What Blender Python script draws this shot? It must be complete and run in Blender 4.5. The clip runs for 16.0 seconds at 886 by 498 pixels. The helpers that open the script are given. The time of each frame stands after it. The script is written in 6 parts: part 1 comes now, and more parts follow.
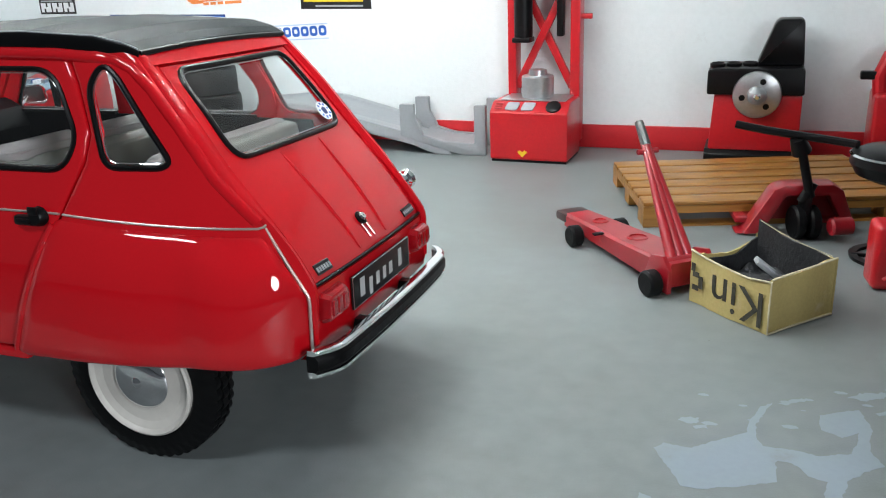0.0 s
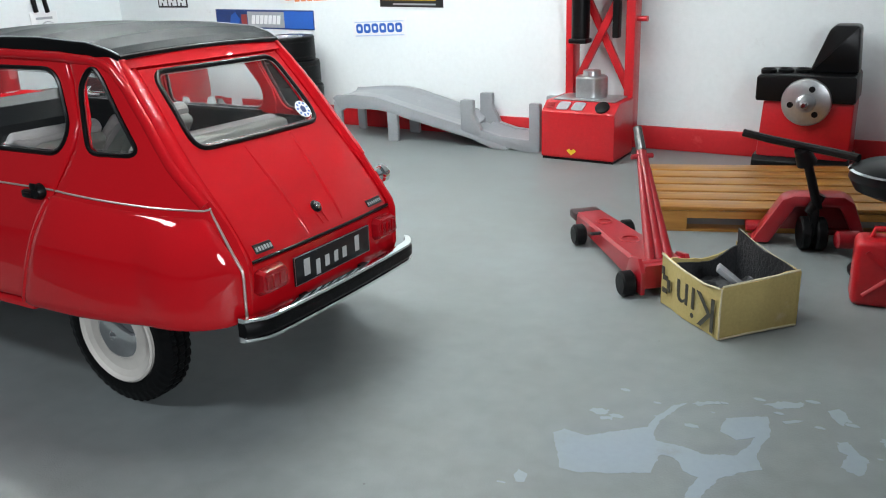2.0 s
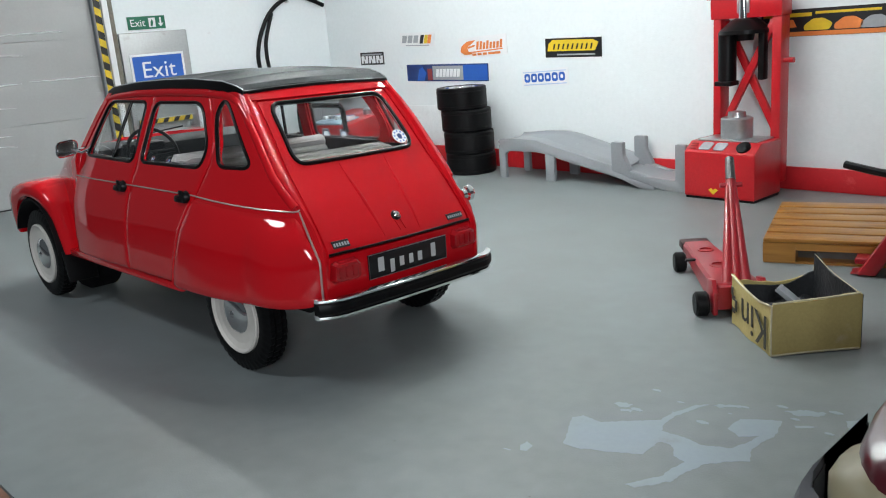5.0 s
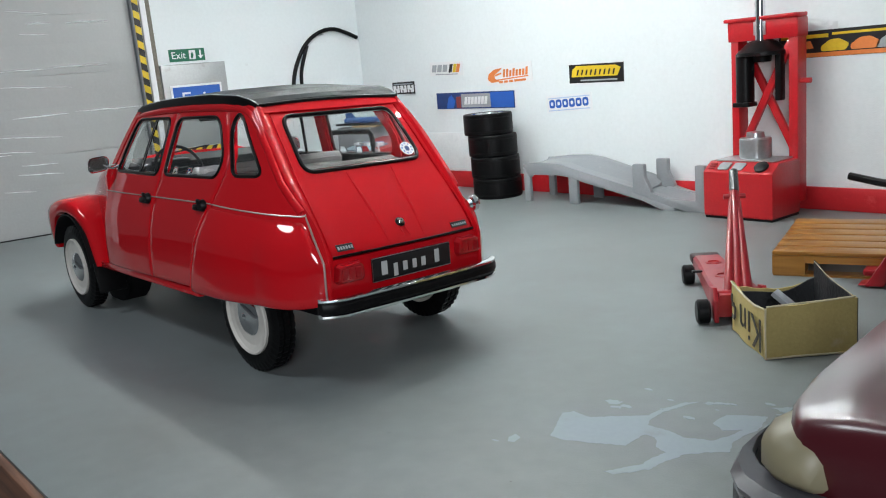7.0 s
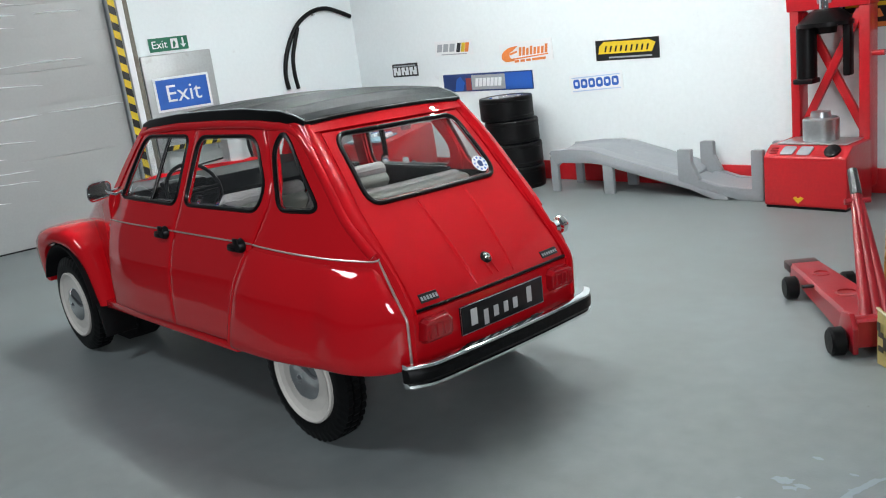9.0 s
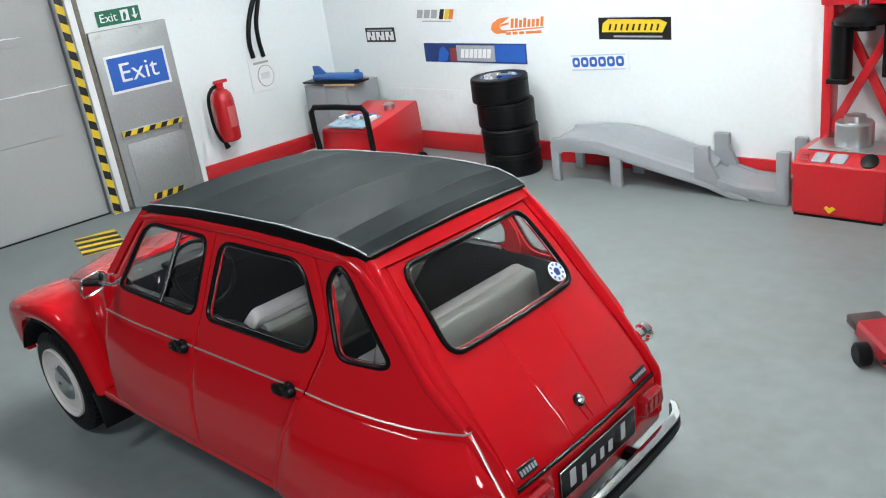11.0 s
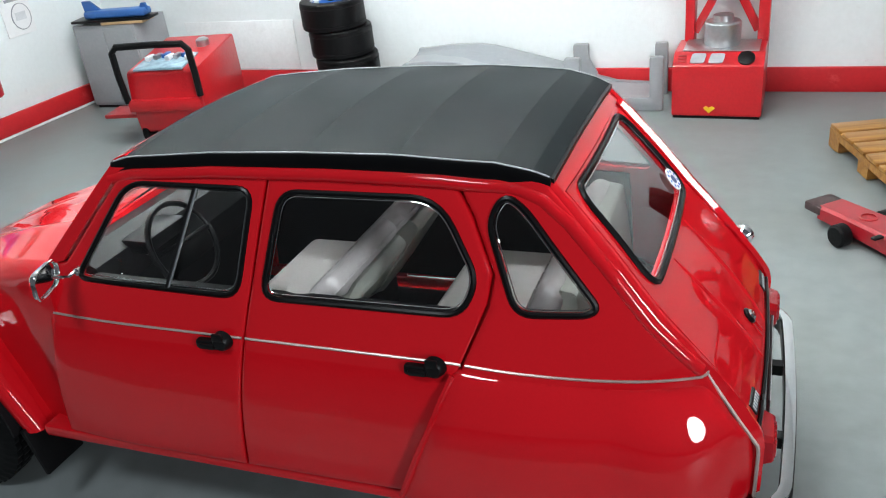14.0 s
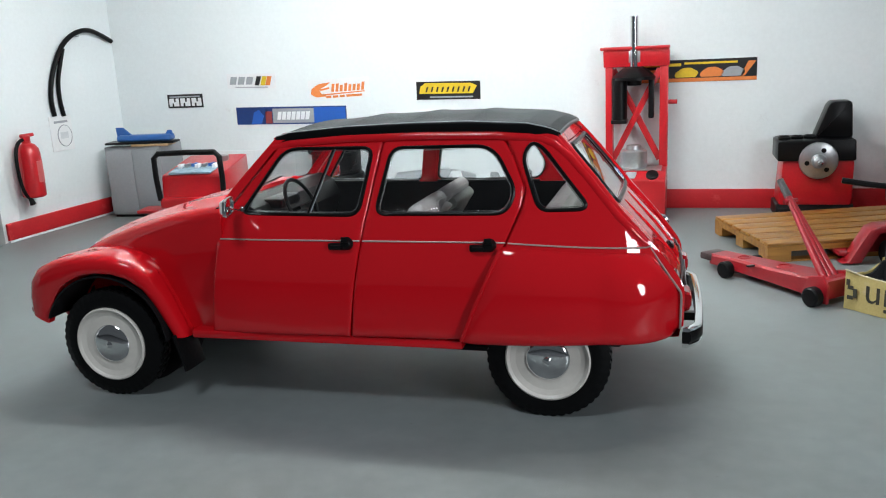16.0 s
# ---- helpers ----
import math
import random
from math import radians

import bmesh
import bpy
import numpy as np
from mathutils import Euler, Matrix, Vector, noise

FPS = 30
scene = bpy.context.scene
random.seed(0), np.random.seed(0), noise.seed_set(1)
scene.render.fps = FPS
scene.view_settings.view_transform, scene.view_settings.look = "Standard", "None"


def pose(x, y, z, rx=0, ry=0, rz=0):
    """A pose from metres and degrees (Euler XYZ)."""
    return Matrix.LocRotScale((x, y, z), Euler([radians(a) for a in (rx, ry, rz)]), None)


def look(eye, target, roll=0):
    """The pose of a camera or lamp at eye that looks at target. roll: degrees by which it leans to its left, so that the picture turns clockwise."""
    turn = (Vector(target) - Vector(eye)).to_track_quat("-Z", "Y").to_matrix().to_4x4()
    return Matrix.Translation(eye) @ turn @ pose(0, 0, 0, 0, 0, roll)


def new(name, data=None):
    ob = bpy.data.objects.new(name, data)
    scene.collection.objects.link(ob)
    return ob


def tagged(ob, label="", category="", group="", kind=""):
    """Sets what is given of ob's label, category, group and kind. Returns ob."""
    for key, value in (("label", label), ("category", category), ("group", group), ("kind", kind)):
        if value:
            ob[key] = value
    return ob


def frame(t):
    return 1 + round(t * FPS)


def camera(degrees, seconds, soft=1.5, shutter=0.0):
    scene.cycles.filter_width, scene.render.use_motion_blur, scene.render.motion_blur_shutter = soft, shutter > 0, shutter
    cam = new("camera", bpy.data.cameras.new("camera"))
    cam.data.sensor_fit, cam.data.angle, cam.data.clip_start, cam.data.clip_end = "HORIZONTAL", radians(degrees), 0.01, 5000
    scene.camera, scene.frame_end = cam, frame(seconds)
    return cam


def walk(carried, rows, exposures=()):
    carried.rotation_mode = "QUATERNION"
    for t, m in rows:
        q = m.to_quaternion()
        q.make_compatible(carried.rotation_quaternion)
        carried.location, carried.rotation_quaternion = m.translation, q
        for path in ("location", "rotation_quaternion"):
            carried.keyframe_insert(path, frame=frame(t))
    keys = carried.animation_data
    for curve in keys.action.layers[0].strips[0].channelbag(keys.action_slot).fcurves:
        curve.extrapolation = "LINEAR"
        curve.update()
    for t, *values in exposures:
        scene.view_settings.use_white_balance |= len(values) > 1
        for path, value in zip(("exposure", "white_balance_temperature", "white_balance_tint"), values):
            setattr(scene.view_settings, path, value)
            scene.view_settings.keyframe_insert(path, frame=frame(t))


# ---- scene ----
# A toy-scale garage. All numbers below are metres of the full-size original; K brings them to the model's true size.
K = 0.058
cam = camera(55.0, 16.0, soft=1.1)
PATH = [
    (0, (0.296, 0.194, 1.621), (-0.36, 1.965, 0.962), -2.3),
    (0.5, (0.295, 0.169, 1.558), (-0.401, 1.921, 0.891), -1.7),
    (1, (0.549, 0.118, 1.644), (-0.251, 1.824, 0.974), -1.8),
    (1.5, (0.887, 0.223, 1.654), (-0.006, 1.883, 0.986), -2.2),
    (2, (1.126, 0.241, 1.701), (0.172, 1.866, 1.032), -2.3),
    (2.5, (1.279, 0.184, 1.726), (0.24, 1.753, 1.05), -3.0),
    (3, (1.38, 0.177, 1.742), (0.248, 1.677, 1.057), -3.4),
    (3.5, (1.49, 0.261, 1.764), (0.283, 1.701, 1.079), -3.1),
    (4, (1.688, 0.232, 1.764), (0.368, 1.609, 1.165), -3.9),
    (4.2, (1.769, 0.226, 1.745), (0.424, 1.589, 1.169), -4.2),
    (6.3, (2.326, 0.29, 1.42), (0.869, 1.587, 0.98), -4.7),
    (6.5, (2.333, 0.288, 1.424), (0.866, 1.576, 0.991), -4.8),
    (7, (2.334, 0.272, 1.459), (0.847, 1.544, 1.044), -5.2),
    (7.5, (2.208, 0.277, 1.47), (0.718, 1.546, 1.059), -5.6),
    (8, (1.95, 0.333, 1.466), (0.464, 1.607, 1.053), -6.1),
    (8.5, (1.619, 0.393, 1.489), (0.155, 1.68, 1.042), -7.0),
    (9, (1.397, 0.434, 1.651), (-0.034, 1.741, 1.157), -7.4),
    (9.5, (1.238, 0.478, 1.852), (-0.169, 1.799, 1.326), -7.3),
    (9.7, (1.156, 0.517, 1.941), (-0.243, 1.841, 1.402), -7.4),
    (11.8, (0.031, 0.773, 2.549), (-1.101, 2.179, 1.687), -7.7),
    (12, (-0.113, 0.794, 2.559), (-1.188, 2.23, 1.672), -7.5),
    (12.5, (-0.357, 0.727, 2.562), (-1.345, 2.195, 1.629), -7.4),
    (13, (-0.479, 0.71, 2.47), (-1.424, 2.194, 1.52), -8.3),
    (13.5, (-0.738, 0.564, 2.358), (-1.562, 2.118, 1.405), -7.8),
    (14, (-0.996, 0.406, 2.271), (-1.687, 2.041, 1.349), -6.9),
    (14.5, (-1.178, 0.12, 2.158), (-1.767, 1.827, 1.299), -5.3),
    (15, (-1.171, -0.34, 2.087), (-1.728, 1.465, 1.431), -4.5),
    (15.5, (-1.108, -0.899, 2.007), (-1.632, 0.964, 1.5), -3.2),
    (16, (-1.033, -1.572, 1.826), (-1.537, 0.302, 1.342), -2.9),
]
walk(cam, [(t, look(Vector(eye) * K, Vector(target) * K, roll)) for t, eye, target, roll in PATH], [(0, 0.14), (1.0, 0.13), (2.0, 0.02), (3.5, 0.00), (4.0, -0.12), (6.5, -0.22), (8.0, -0.19), (9.5, -0.14), (12.0, 0.10), (14.0, 0.20), (14.5, 0.20), (15.0, 0.08), (15.5, -0.08), (16.0, -0.03)])

# ---------------------------------------------------------------- light
world = bpy.data.worlds.new("room_light")
scene.world = world
world.use_nodes = True
wn = world.node_tree.nodes
wn["Background"].inputs["Color"].default_value = (0.84, 0.95, 1.04, 1)
wn["Background"].inputs["Strength"].default_value = 0.085


def area_lamp(name, at, aim, w, h, watts, colour):
    d = bpy.data.lights.new(name, "AREA")
    d.shape, d.size, d.size_y, d.energy, d.color = "ELLIPSE", w * K, h * K, watts * K * K, colour
    o = new(name, d)
    o.matrix_world = look(Vector(at) * K, Vector(aim) * K)
    return o


area_lamp("room_light", (-3.4, -1.4, 6.8), (-2.4, 3.0, 0.4), 2.2, 1.3, 180, (0.90, 0.98, 1.04))
area_lamp("window_light", (4.8, -2.4, 2.8), (-2.2, 3.0, 0.5), 1.3, 3.2, 305, (0.92, 0.98, 1.04))

# ---------------------------------------------------------------- materials
MATS = {}


def nodes_of(name):
    m = bpy.data.materials.new(name)
    m.use_nodes = True
    return m, m.node_tree.nodes, m.node_tree.links, m.node_tree.nodes["Principled BSDF"]


def mat(name, colour, rough=0.5, metal=0.0, coat=0.0, vary=0.12, grain=40.0, bump=0.0, wear=0.0, wear_colour=(0.5, 0.5, 0.5), rough_vary=0.1, big=2.0, bump_scale=None, spec=0.5, rnd=0.0, coat_rough=0.04):
    """A painted or solid surface with variation at two scales, fine relief and worn spots."""
    if name in MATS:
        return MATS[name]
    m, n, l, p = nodes_of(name)
    tc = n.new("ShaderNodeTexCoord")
    a = n.new("ShaderNodeTexNoise")
    a.inputs["Scale"].default_value, a.inputs["Detail"].default_value = big / K, 5
    b = n.new("ShaderNodeTexNoise")
    b.inputs["Scale"].default_value, b.inputs["Detail"].default_value = grain / K, 3
    for t in (a, b):
        l.new(tc.outputs["Object"], t.inputs["Vector"])
    s = n.new("ShaderNodeMath")
    s.operation = "ADD"
    l.new(a.outputs["Fac"], s.inputs[0])
    l.new(b.outputs["Fac"], s.inputs[1])
    r = n.new("ShaderNodeMapRange")
    r.inputs["From Min"].default_value, r.inputs["From Max"].default_value = 0.6, 1.4
    r.inputs["To Min"].default_value, r.inputs["To Max"].default_value = 1 - vary, 1 + vary
    l.new(s.outputs[0], r.inputs["Value"])
    src = r.outputs["Result"]
    if rnd:
        oi = n.new("ShaderNodeObjectInfo")
        q = n.new("ShaderNodeMapRange")
        q.inputs["To Min"].default_value, q.inputs["To Max"].default_value = 1 - rnd, 1 + rnd
        l.new(oi.outputs["Random"], q.inputs["Value"])
        mu = n.new("ShaderNodeMath")
        mu.operation = "MULTIPLY"
        l.new(src, mu.inputs[0])
        l.new(q.outputs["Result"], mu.inputs[1])
        src = mu.outputs[0]
    v = n.new("ShaderNodeVectorMath")
    v.operation = "SCALE"
    v.inputs[0].default_value = colour
    l.new(src, v.inputs["Scale"])
    col = v.outputs["Vector"]
    if wear:
        w = n.new("ShaderNodeTexNoise")
        w.inputs["Scale"].default_value, w.inputs["Detail"].default_value, w.inputs["Roughness"].default_value = 5.0 / K, 8, 0.7
        l.new(tc.outputs["Object"], w.inputs["Vector"])
        c = n.new("ShaderNodeMapRange")
        c.inputs["From Min"].default_value, c.inputs["From Max"].default_value = 0.66 - 0.2 * wear, 0.72
        l.new(w.outputs["Fac"], c.inputs["Value"])
        mx = n.new("ShaderNodeMix")
        mx.data_type = "RGBA"
        mx.inputs["B"].default_value = (*wear_colour, 1)
        l.new(c.outputs["Result"], mx.inputs["Factor"])
        l.new(col, mx.inputs["A"])
        col = mx.outputs["Result"]
    l.new(col, p.inputs["Base Color"])
    rr = n.new("ShaderNodeMapRange")
    rr.inputs["From Min"].default_value, rr.inputs["From Max"].default_value = 0.3, 0.7
    rr.inputs["To Min"].default_value, rr.inputs["To Max"].default_value = max(0.01, rough - rough_vary * rough), min(1, rough + rough_vary * rough)
    l.new(a.outputs["Fac"], rr.inputs["Value"])
    l.new(rr.outputs["Result"], p.inputs["Roughness"])
    p.inputs["Metallic"].default_value, p.inputs["Coat Weight"].default_value = metal, coat
    p.inputs["Coat Roughness"].default_value, p.inputs["Specular IOR Level"].default_value = coat_rough, spec
    if bump:
        bt = b
        if bump_scale:
            bt = n.new("ShaderNodeTexNoise")
            bt.inputs["Scale"].default_value, bt.inputs["Detail"].default_value = bump_scale / K, 4
            l.new(tc.outputs["Object"], bt.inputs["Vector"])
        bp = n.new("ShaderNodeBump")
        bp.inputs["Strength"].default_value, bp.inputs["Distance"].default_value = 1.0, bump * K
        l.new(bt.outputs["Fac"], bp.inputs["Height"])
        l.new(bp.outputs["Normal"], p.inputs["Normal"])
    MATS[name] = m
    return m


def glass_mat(name, tint=(0.95, 0.97, 0.97), rough=0.0):
    m, n, l, p = nodes_of(name)
    p.inputs["Base Color"].default_value = (*tint, 1)
    p.inputs["Roughness"].default_value, p.inputs["Transmission Weight"].default_value, p.inputs["IOR"].default_value = rough, 1.0, 1.4
    return m


def lens_mat(name, colour):
    m, n, l, p = nodes_of(name)
    p.inputs["Base Color"].default_value = (*colour, 1)
    p.inputs["Roughness"].default_value, p.inputs["Transmission Weight"].default_value, p.inputs["IOR"].default_value = 0.12, 0.55, 1.4
    p.inputs["Coat Weight"].default_value = 0.6
    return m


def wood_mat(name, c0, c1, rough=0.4):
    m, n, l, p = nodes_of(name)
    tc = n.new("ShaderNodeTexCoord")
    mp = n.new("ShaderNodeMapping")
    mp.inputs["Scale"].default_value = (1.2 / K, 14 / K, 14 / K)
    l.new(tc.outputs["Object"], mp.inputs["Vector"])
    oi = n.new("ShaderNodeObjectInfo")
    l.new(oi.outputs["Random"], mp.inputs["Location"])
    w = n.new("ShaderNodeTexNoise")
    w.inputs["Scale"].default_value, w.inputs["Detail"].default_value, w.inputs["Distortion"].default_value = 2.0, 6, 0.6
    l.new(mp.outputs["Vector"], w.inputs["Vector"])
    cr = n.new("ShaderNodeValToRGB")
    cr.color_ramp.elements[0].position, cr.color_ramp.elements[1].position = 0.32, 0.7
    cr.color_ramp.elements[0].color, cr.color_ramp.elements[1].color = (*c0, 1), (*c1, 1)
    l.new(w.outputs["Fac"], cr.inputs["Fac"])
    l.new(cr.outputs["Color"], p.inputs["Base Color"])
    p.inputs["Roughness"].default_value = rough
    bp = n.new("ShaderNodeBump")
    bp.inputs["Strength"].default_value, bp.inputs["Distance"].default_value = 0.6, 0.004 * K
    l.new(w.outputs["Fac"], bp.inputs["Height"])
    l.new(bp.outputs["Normal"], p.inputs["Normal"])
    return m


PAINT = mat("red_car_paint", (0.665, 0.0085, 0.018), rough=0.5, coat=1.0, vary=0.04, grain=120, rough_vary=0.2, spec=0.03, coat_rough=0.013)
PAINT.node_tree.nodes["Principled BSDF"].inputs["Coat Tint"].default_value = (0.83, 0.63, 0.63, 1)  # clear red lacquer, deeper at a slant
RED = mat("red_enamel", (0.50, 0.008, 0.014), rough=0.34, coat=0.3, vary=0.10, bump=0.002, bump_scale=60)
REDWALL = mat("red_wall_paint", (0.54, 0.012, 0.018), rough=0.5, vary=0.08, wear=0.25, wear_colour=(0.62, 0.06, 0.06))
JACKRED = mat("deep_red_enamel", (0.31, 0.008, 0.015), rough=0.36, coat=0.3, vary=0.12, wear=0.12, wear_colour=(0.5, 0.05, 0.05))
DARKRED = mat("dark_red_enamel", (0.33, 0.014, 0.018), rough=0.38, coat=0.3, vary=0.12)
BLACK = mat("black_plastic", (0.004, 0.004, 0.0045), rough=0.36, vary=0.3, wear=0.15, wear_colour=(0.008, 0.008, 0.008), spec=0.22)
RUBBER = mat("black_rubber", (0.003, 0.003, 0.0034), rough=0.44, vary=0.25, bump=0.0015, spec=0.16)
SEAL = mat("black_window_rubber", (0.002, 0.002, 0.0024), rough=0.3, vary=0.2, spec=0.25)
CANVAS = mat("grey_black_canvas", (0.0040, 0.0068, 0.0080), rough=0.36, vary=0.10, grain=160, bump=0.0006, bump_scale=220, spec=0.03)
CHROME = mat("chrome", (0.82, 0.82, 0.83), rough=0.08, metal=1.0, vary=0.03)
STEEL = mat("brushed_steel", (0.52, 0.53, 0.54), rough=0.34, metal=0.9, vary=0.12, wear=0.2, wear_colour=(0.3, 0.3, 0.3))
TRIM = mat("silver_trim", (0.58, 0.48, 0.44), rough=0.35, metal=0.7)
EDGE = mat("pale_canvas_edge", (0.40, 0.42, 0.43), rough=0.4, vary=0.1)
CREAM = mat("cream_wheel_paint", (0.66, 0.625, 0.575), rough=0.35, coat=0.3, vary=0.05)
SEATS = mat("cream_vinyl", (0.37, 0.345, 0.335), rough=0.5, vary=0.08, bump=0.004, bump_scale=30)
INSIDE = mat("dark_interior", (0.005, 0.0045, 0.0055), rough=0.6, vary=0.2, spec=0.2)
GLASS = glass_mat("window_glass")
GREYRAMP = mat("grey_ramp_plastic", (0.27, 0.285, 0.30), rough=0.38, vary=0.06, wear=0.2, wear_colour=(0.33, 0.345, 0.36))
WHITE = mat("white_print", (0.78, 0.79, 0.80), rough=0.5, vary=0.04)
BLUE = mat("blue_print", (0.02, 0.11, 0.46), rough=0.45, vary=0.08)
NAVY = mat("navy_print", (0.012, 0.04, 0.16), rough=0.45, vary=0.15)
GREEN = mat("green_print", (0.006, 0.14, 0.075), rough=0.45, vary=0.08)
YELLOW = mat("yellow_print", (0.72, 0.50, 0.02), rough=0.5, vary=0.1, wear=0.2, wear_colour=(0.35, 0.26, 0.05))
ORANGE = mat("orange_print", (0.75, 0.22, 0.05), rough=0.5, vary=0.1)
INK = mat("black_print", (0.007, 0.007, 0.008), rough=0.45, vary=0.2)
GREYINK = mat("grey_print", (0.34, 0.36, 0.38), rough=0.5, vary=0.1)


# ---------------------------------------------------------------- building helpers
def thing(name, at=(0, 0, 0), rz=0.0, label="", category="", group="", kind=""):
    e = new(name)
    e.empty_display_size = 0.05 * K
    e.matrix_basis = pose(at[0] * K, at[1] * K, at[2] * K, 0, 0, rz)
    return tagged(e, label, category, group, kind)


def part(name, bm, material, parent=None, label="", smooth=30, keep_normals=False):
    if not keep_normals:
        bmesh.ops.recalc_face_normals(bm, faces=bm.faces)
    bmesh.ops.scale(bm, vec=(K, K, K), verts=bm.verts)
    me = bpy.data.meshes.new(name)
    bm.to_mesh(me)
    bm.free()
    me.materials.append(material)
    if smooth:
        me.polygons.foreach_set("use_smooth", [True] * len(me.polygons))
        me.set_sharp_from_angle(angle=radians(smooth))
    o = new(name, me)
    if parent:
        o.parent = parent
    return tagged(o, label)


def share(name, src, parent, m):
    """Another object on the mesh of src, at the local pose m (prototype metres)."""
    o = new(name, src.data)
    o.parent = parent
    m = m.copy()
    m.translation = m.translation * K
    o.matrix_basis = m
    return o


def box(bm, x0, x1, y0, y1, z0, z1, bevel=0.0, seg=2, m=None):
    r = bmesh.ops.create_cube(bm, size=1.0)
    vs = r["verts"]
    for v in vs:
        v.co = Vector(((x0 + x1) / 2 + v.co.x * (x1 - x0), (y0 + y1) / 2 + v.co.y * (y1 - y0), (z0 + z1) / 2 + v.co.z * (z1 - z0)))
    if bevel:
        es = list({e for v in vs for e in v.link_edges})
        r = bmesh.ops.bevel(bm, geom=es, offset=bevel, segments=seg, affect="EDGES", profile=0.5)
        vs = list({v for f in r["faces"] for v in f.verts} | {v for v in vs if v.is_valid})
    if m is not None:
        bmesh.ops.transform(bm, matrix=m, verts=vs)
    return vs


def boxm(*a, **k):
    bm = bmesh.new()
    box(bm, *a, **k)
    return bm


def lathe(bm, profile, origin=(0, 0, 0), axis=(0, 0, 1), seg=32, close=False):
    """Turn a profile of (radius, height) about an axis."""
    q = Vector(axis).to_track_quat("Z", "Y").to_matrix()
    rings = []
    for r, h in profile:
        ring = []
        for i in range(seg):
            a = 2 * math.pi * i / seg
            ring.append(bm.verts.new(Vector(origin) + q @ Vector((r * math.cos(a), r * math.sin(a), h))))
        rings.append(ring)
    for a, b in zip(rings, rings[1:] + (rings[:1] if close else [])):
        for i in range(seg):
            j = (i + 1) % seg
            bm.faces.new((a[i], a[j], b[j], b[i]))
    if not close:
        bm.faces.new(rings[0][::-1])
        bm.faces.new(rings[-1])
    return bm


def lathem(*a, **k):
    return lathe(bmesh.new(), *a, **k)


def cyl(bm, p0, p1, r0, r1=None, seg=20, bevel=0.0):
    r1 = r0 if r1 is None else r1
    p0, p1 = Vector(p0), Vector(p1)
    h = (p1 - p0).length
    b = bevel
    prof = [(r0, 0), (r1, h)] if not b else [(r0 - b, 0), (r0, b), (r1, h - b), (r1 - b, h)]
    return lathe(bm, prof, p0, (p1 - p0).normalized(), seg)


def cylm(*a, **k):
    return cyl(bmesh.new(), *a, **k)


def tube(bm, pts, r, seg=8, closed=False, flat=1.0):
    """A round bar along points."""
    pts = [Vector(p) for p in pts]
    n = len(pts)
    rings, last = [], None
    for i, p in enumerate(pts):
        a = pts[(i - 1) % n] if closed or i else p
        b = pts[(i + 1) % n] if closed or i < n - 1 else p
        d = (b - a).normalized()
        if last is None:
            side = d.orthogonal().normalized()
        else:
            side = (last - d * last.dot(d)).normalized()
        last = side
        up = d.cross(side)
        rings.append([bm.verts.new(p + r * (math.cos(2 * math.pi * k / seg) * side + flat * math.sin(2 * math.pi * k / seg) * up)) for k in range(seg)])
    pairs = list(zip(rings, rings[1:] + rings[:1])) if closed else list(zip(rings, rings[1:]))
    for a, b in pairs:
        best = 0
        if closed and b is rings[0]:
            best = min(range(seg), key=lambda s: sum((a[k].co - b[(k + s) % seg].co).length for k in range(seg)))
        for k in range(seg):
            bm.faces.new((a[k], a[(k + 1) % seg], b[(k + 1 + best) % seg], b[(k + best) % seg]))
    if not closed:
        bm.faces.new(rings[0][::-1])
        bm.faces.new(rings[-1])
    return bm


def tubem(*a, **k):
    return tube(bmesh.new(), *a, **k)


def loft(bm, sections, closed=False, caps=False):
    rows = [[bm.verts.new(p) for p in s] for s in sections]
    for a, b in zip(rows, rows[1:]):
        for i in range(len(a) if closed else len(a) - 1):
            j = (i + 1) % len(a)
            bm.faces.new((a[i], a[j], b[j], b[i]))
    if caps:
        bm.faces.new(rows[0][::-1])
        bm.faces.new(rows[-1])
    return bm


def loftm(*a, **k):
    return loft(bmesh.new(), *a, **k)


def prism(bm, pts, f0, f1, bevel=0.0):
    """A flat outline, laid out by f0 and by f1, and joined."""
    a = [bm.verts.new(f0(*p)) for p in pts]
    b = [bm.verts.new(f1(*p)) for p in pts]
    fs = [bm.faces.new(a[::-1]), bm.faces.new(b)]
    for i in range(len(pts)):
        j = (i + 1) % len(pts)
        fs.append(bm.faces.new((a[i], a[j], b[j], b[i])))
    bmesh.ops.recalc_face_normals(bm, faces=fs)
    if bevel:
        bmesh.ops.bevel(bm, geom=list({e for f in fs for e in f.edges}), offset=bevel, segments=2, affect="EDGES", profile=0.5)
    return bm


def slab_xz(pts, y0, y1, bevel=0.0, bm=None):
    return prism(bm or bmesh.new(), pts, lambda a, b: (a, y0, b), lambda a, b: (a, y1, b), bevel)


def slab_yz(pts, x0, x1, bevel=0.0, bm=None):
    return prism(bm or bmesh.new(), pts, lambda a, b: (x0, a, b), lambda a, b: (x1, a, b), bevel)


def slab_xy(pts, z0, z1, bevel=0.0, bm=None):
    return prism(bm or bmesh.new(), pts, lambda a, b: (a, b, z0), lambda a, b: (a, b, z1), bevel)


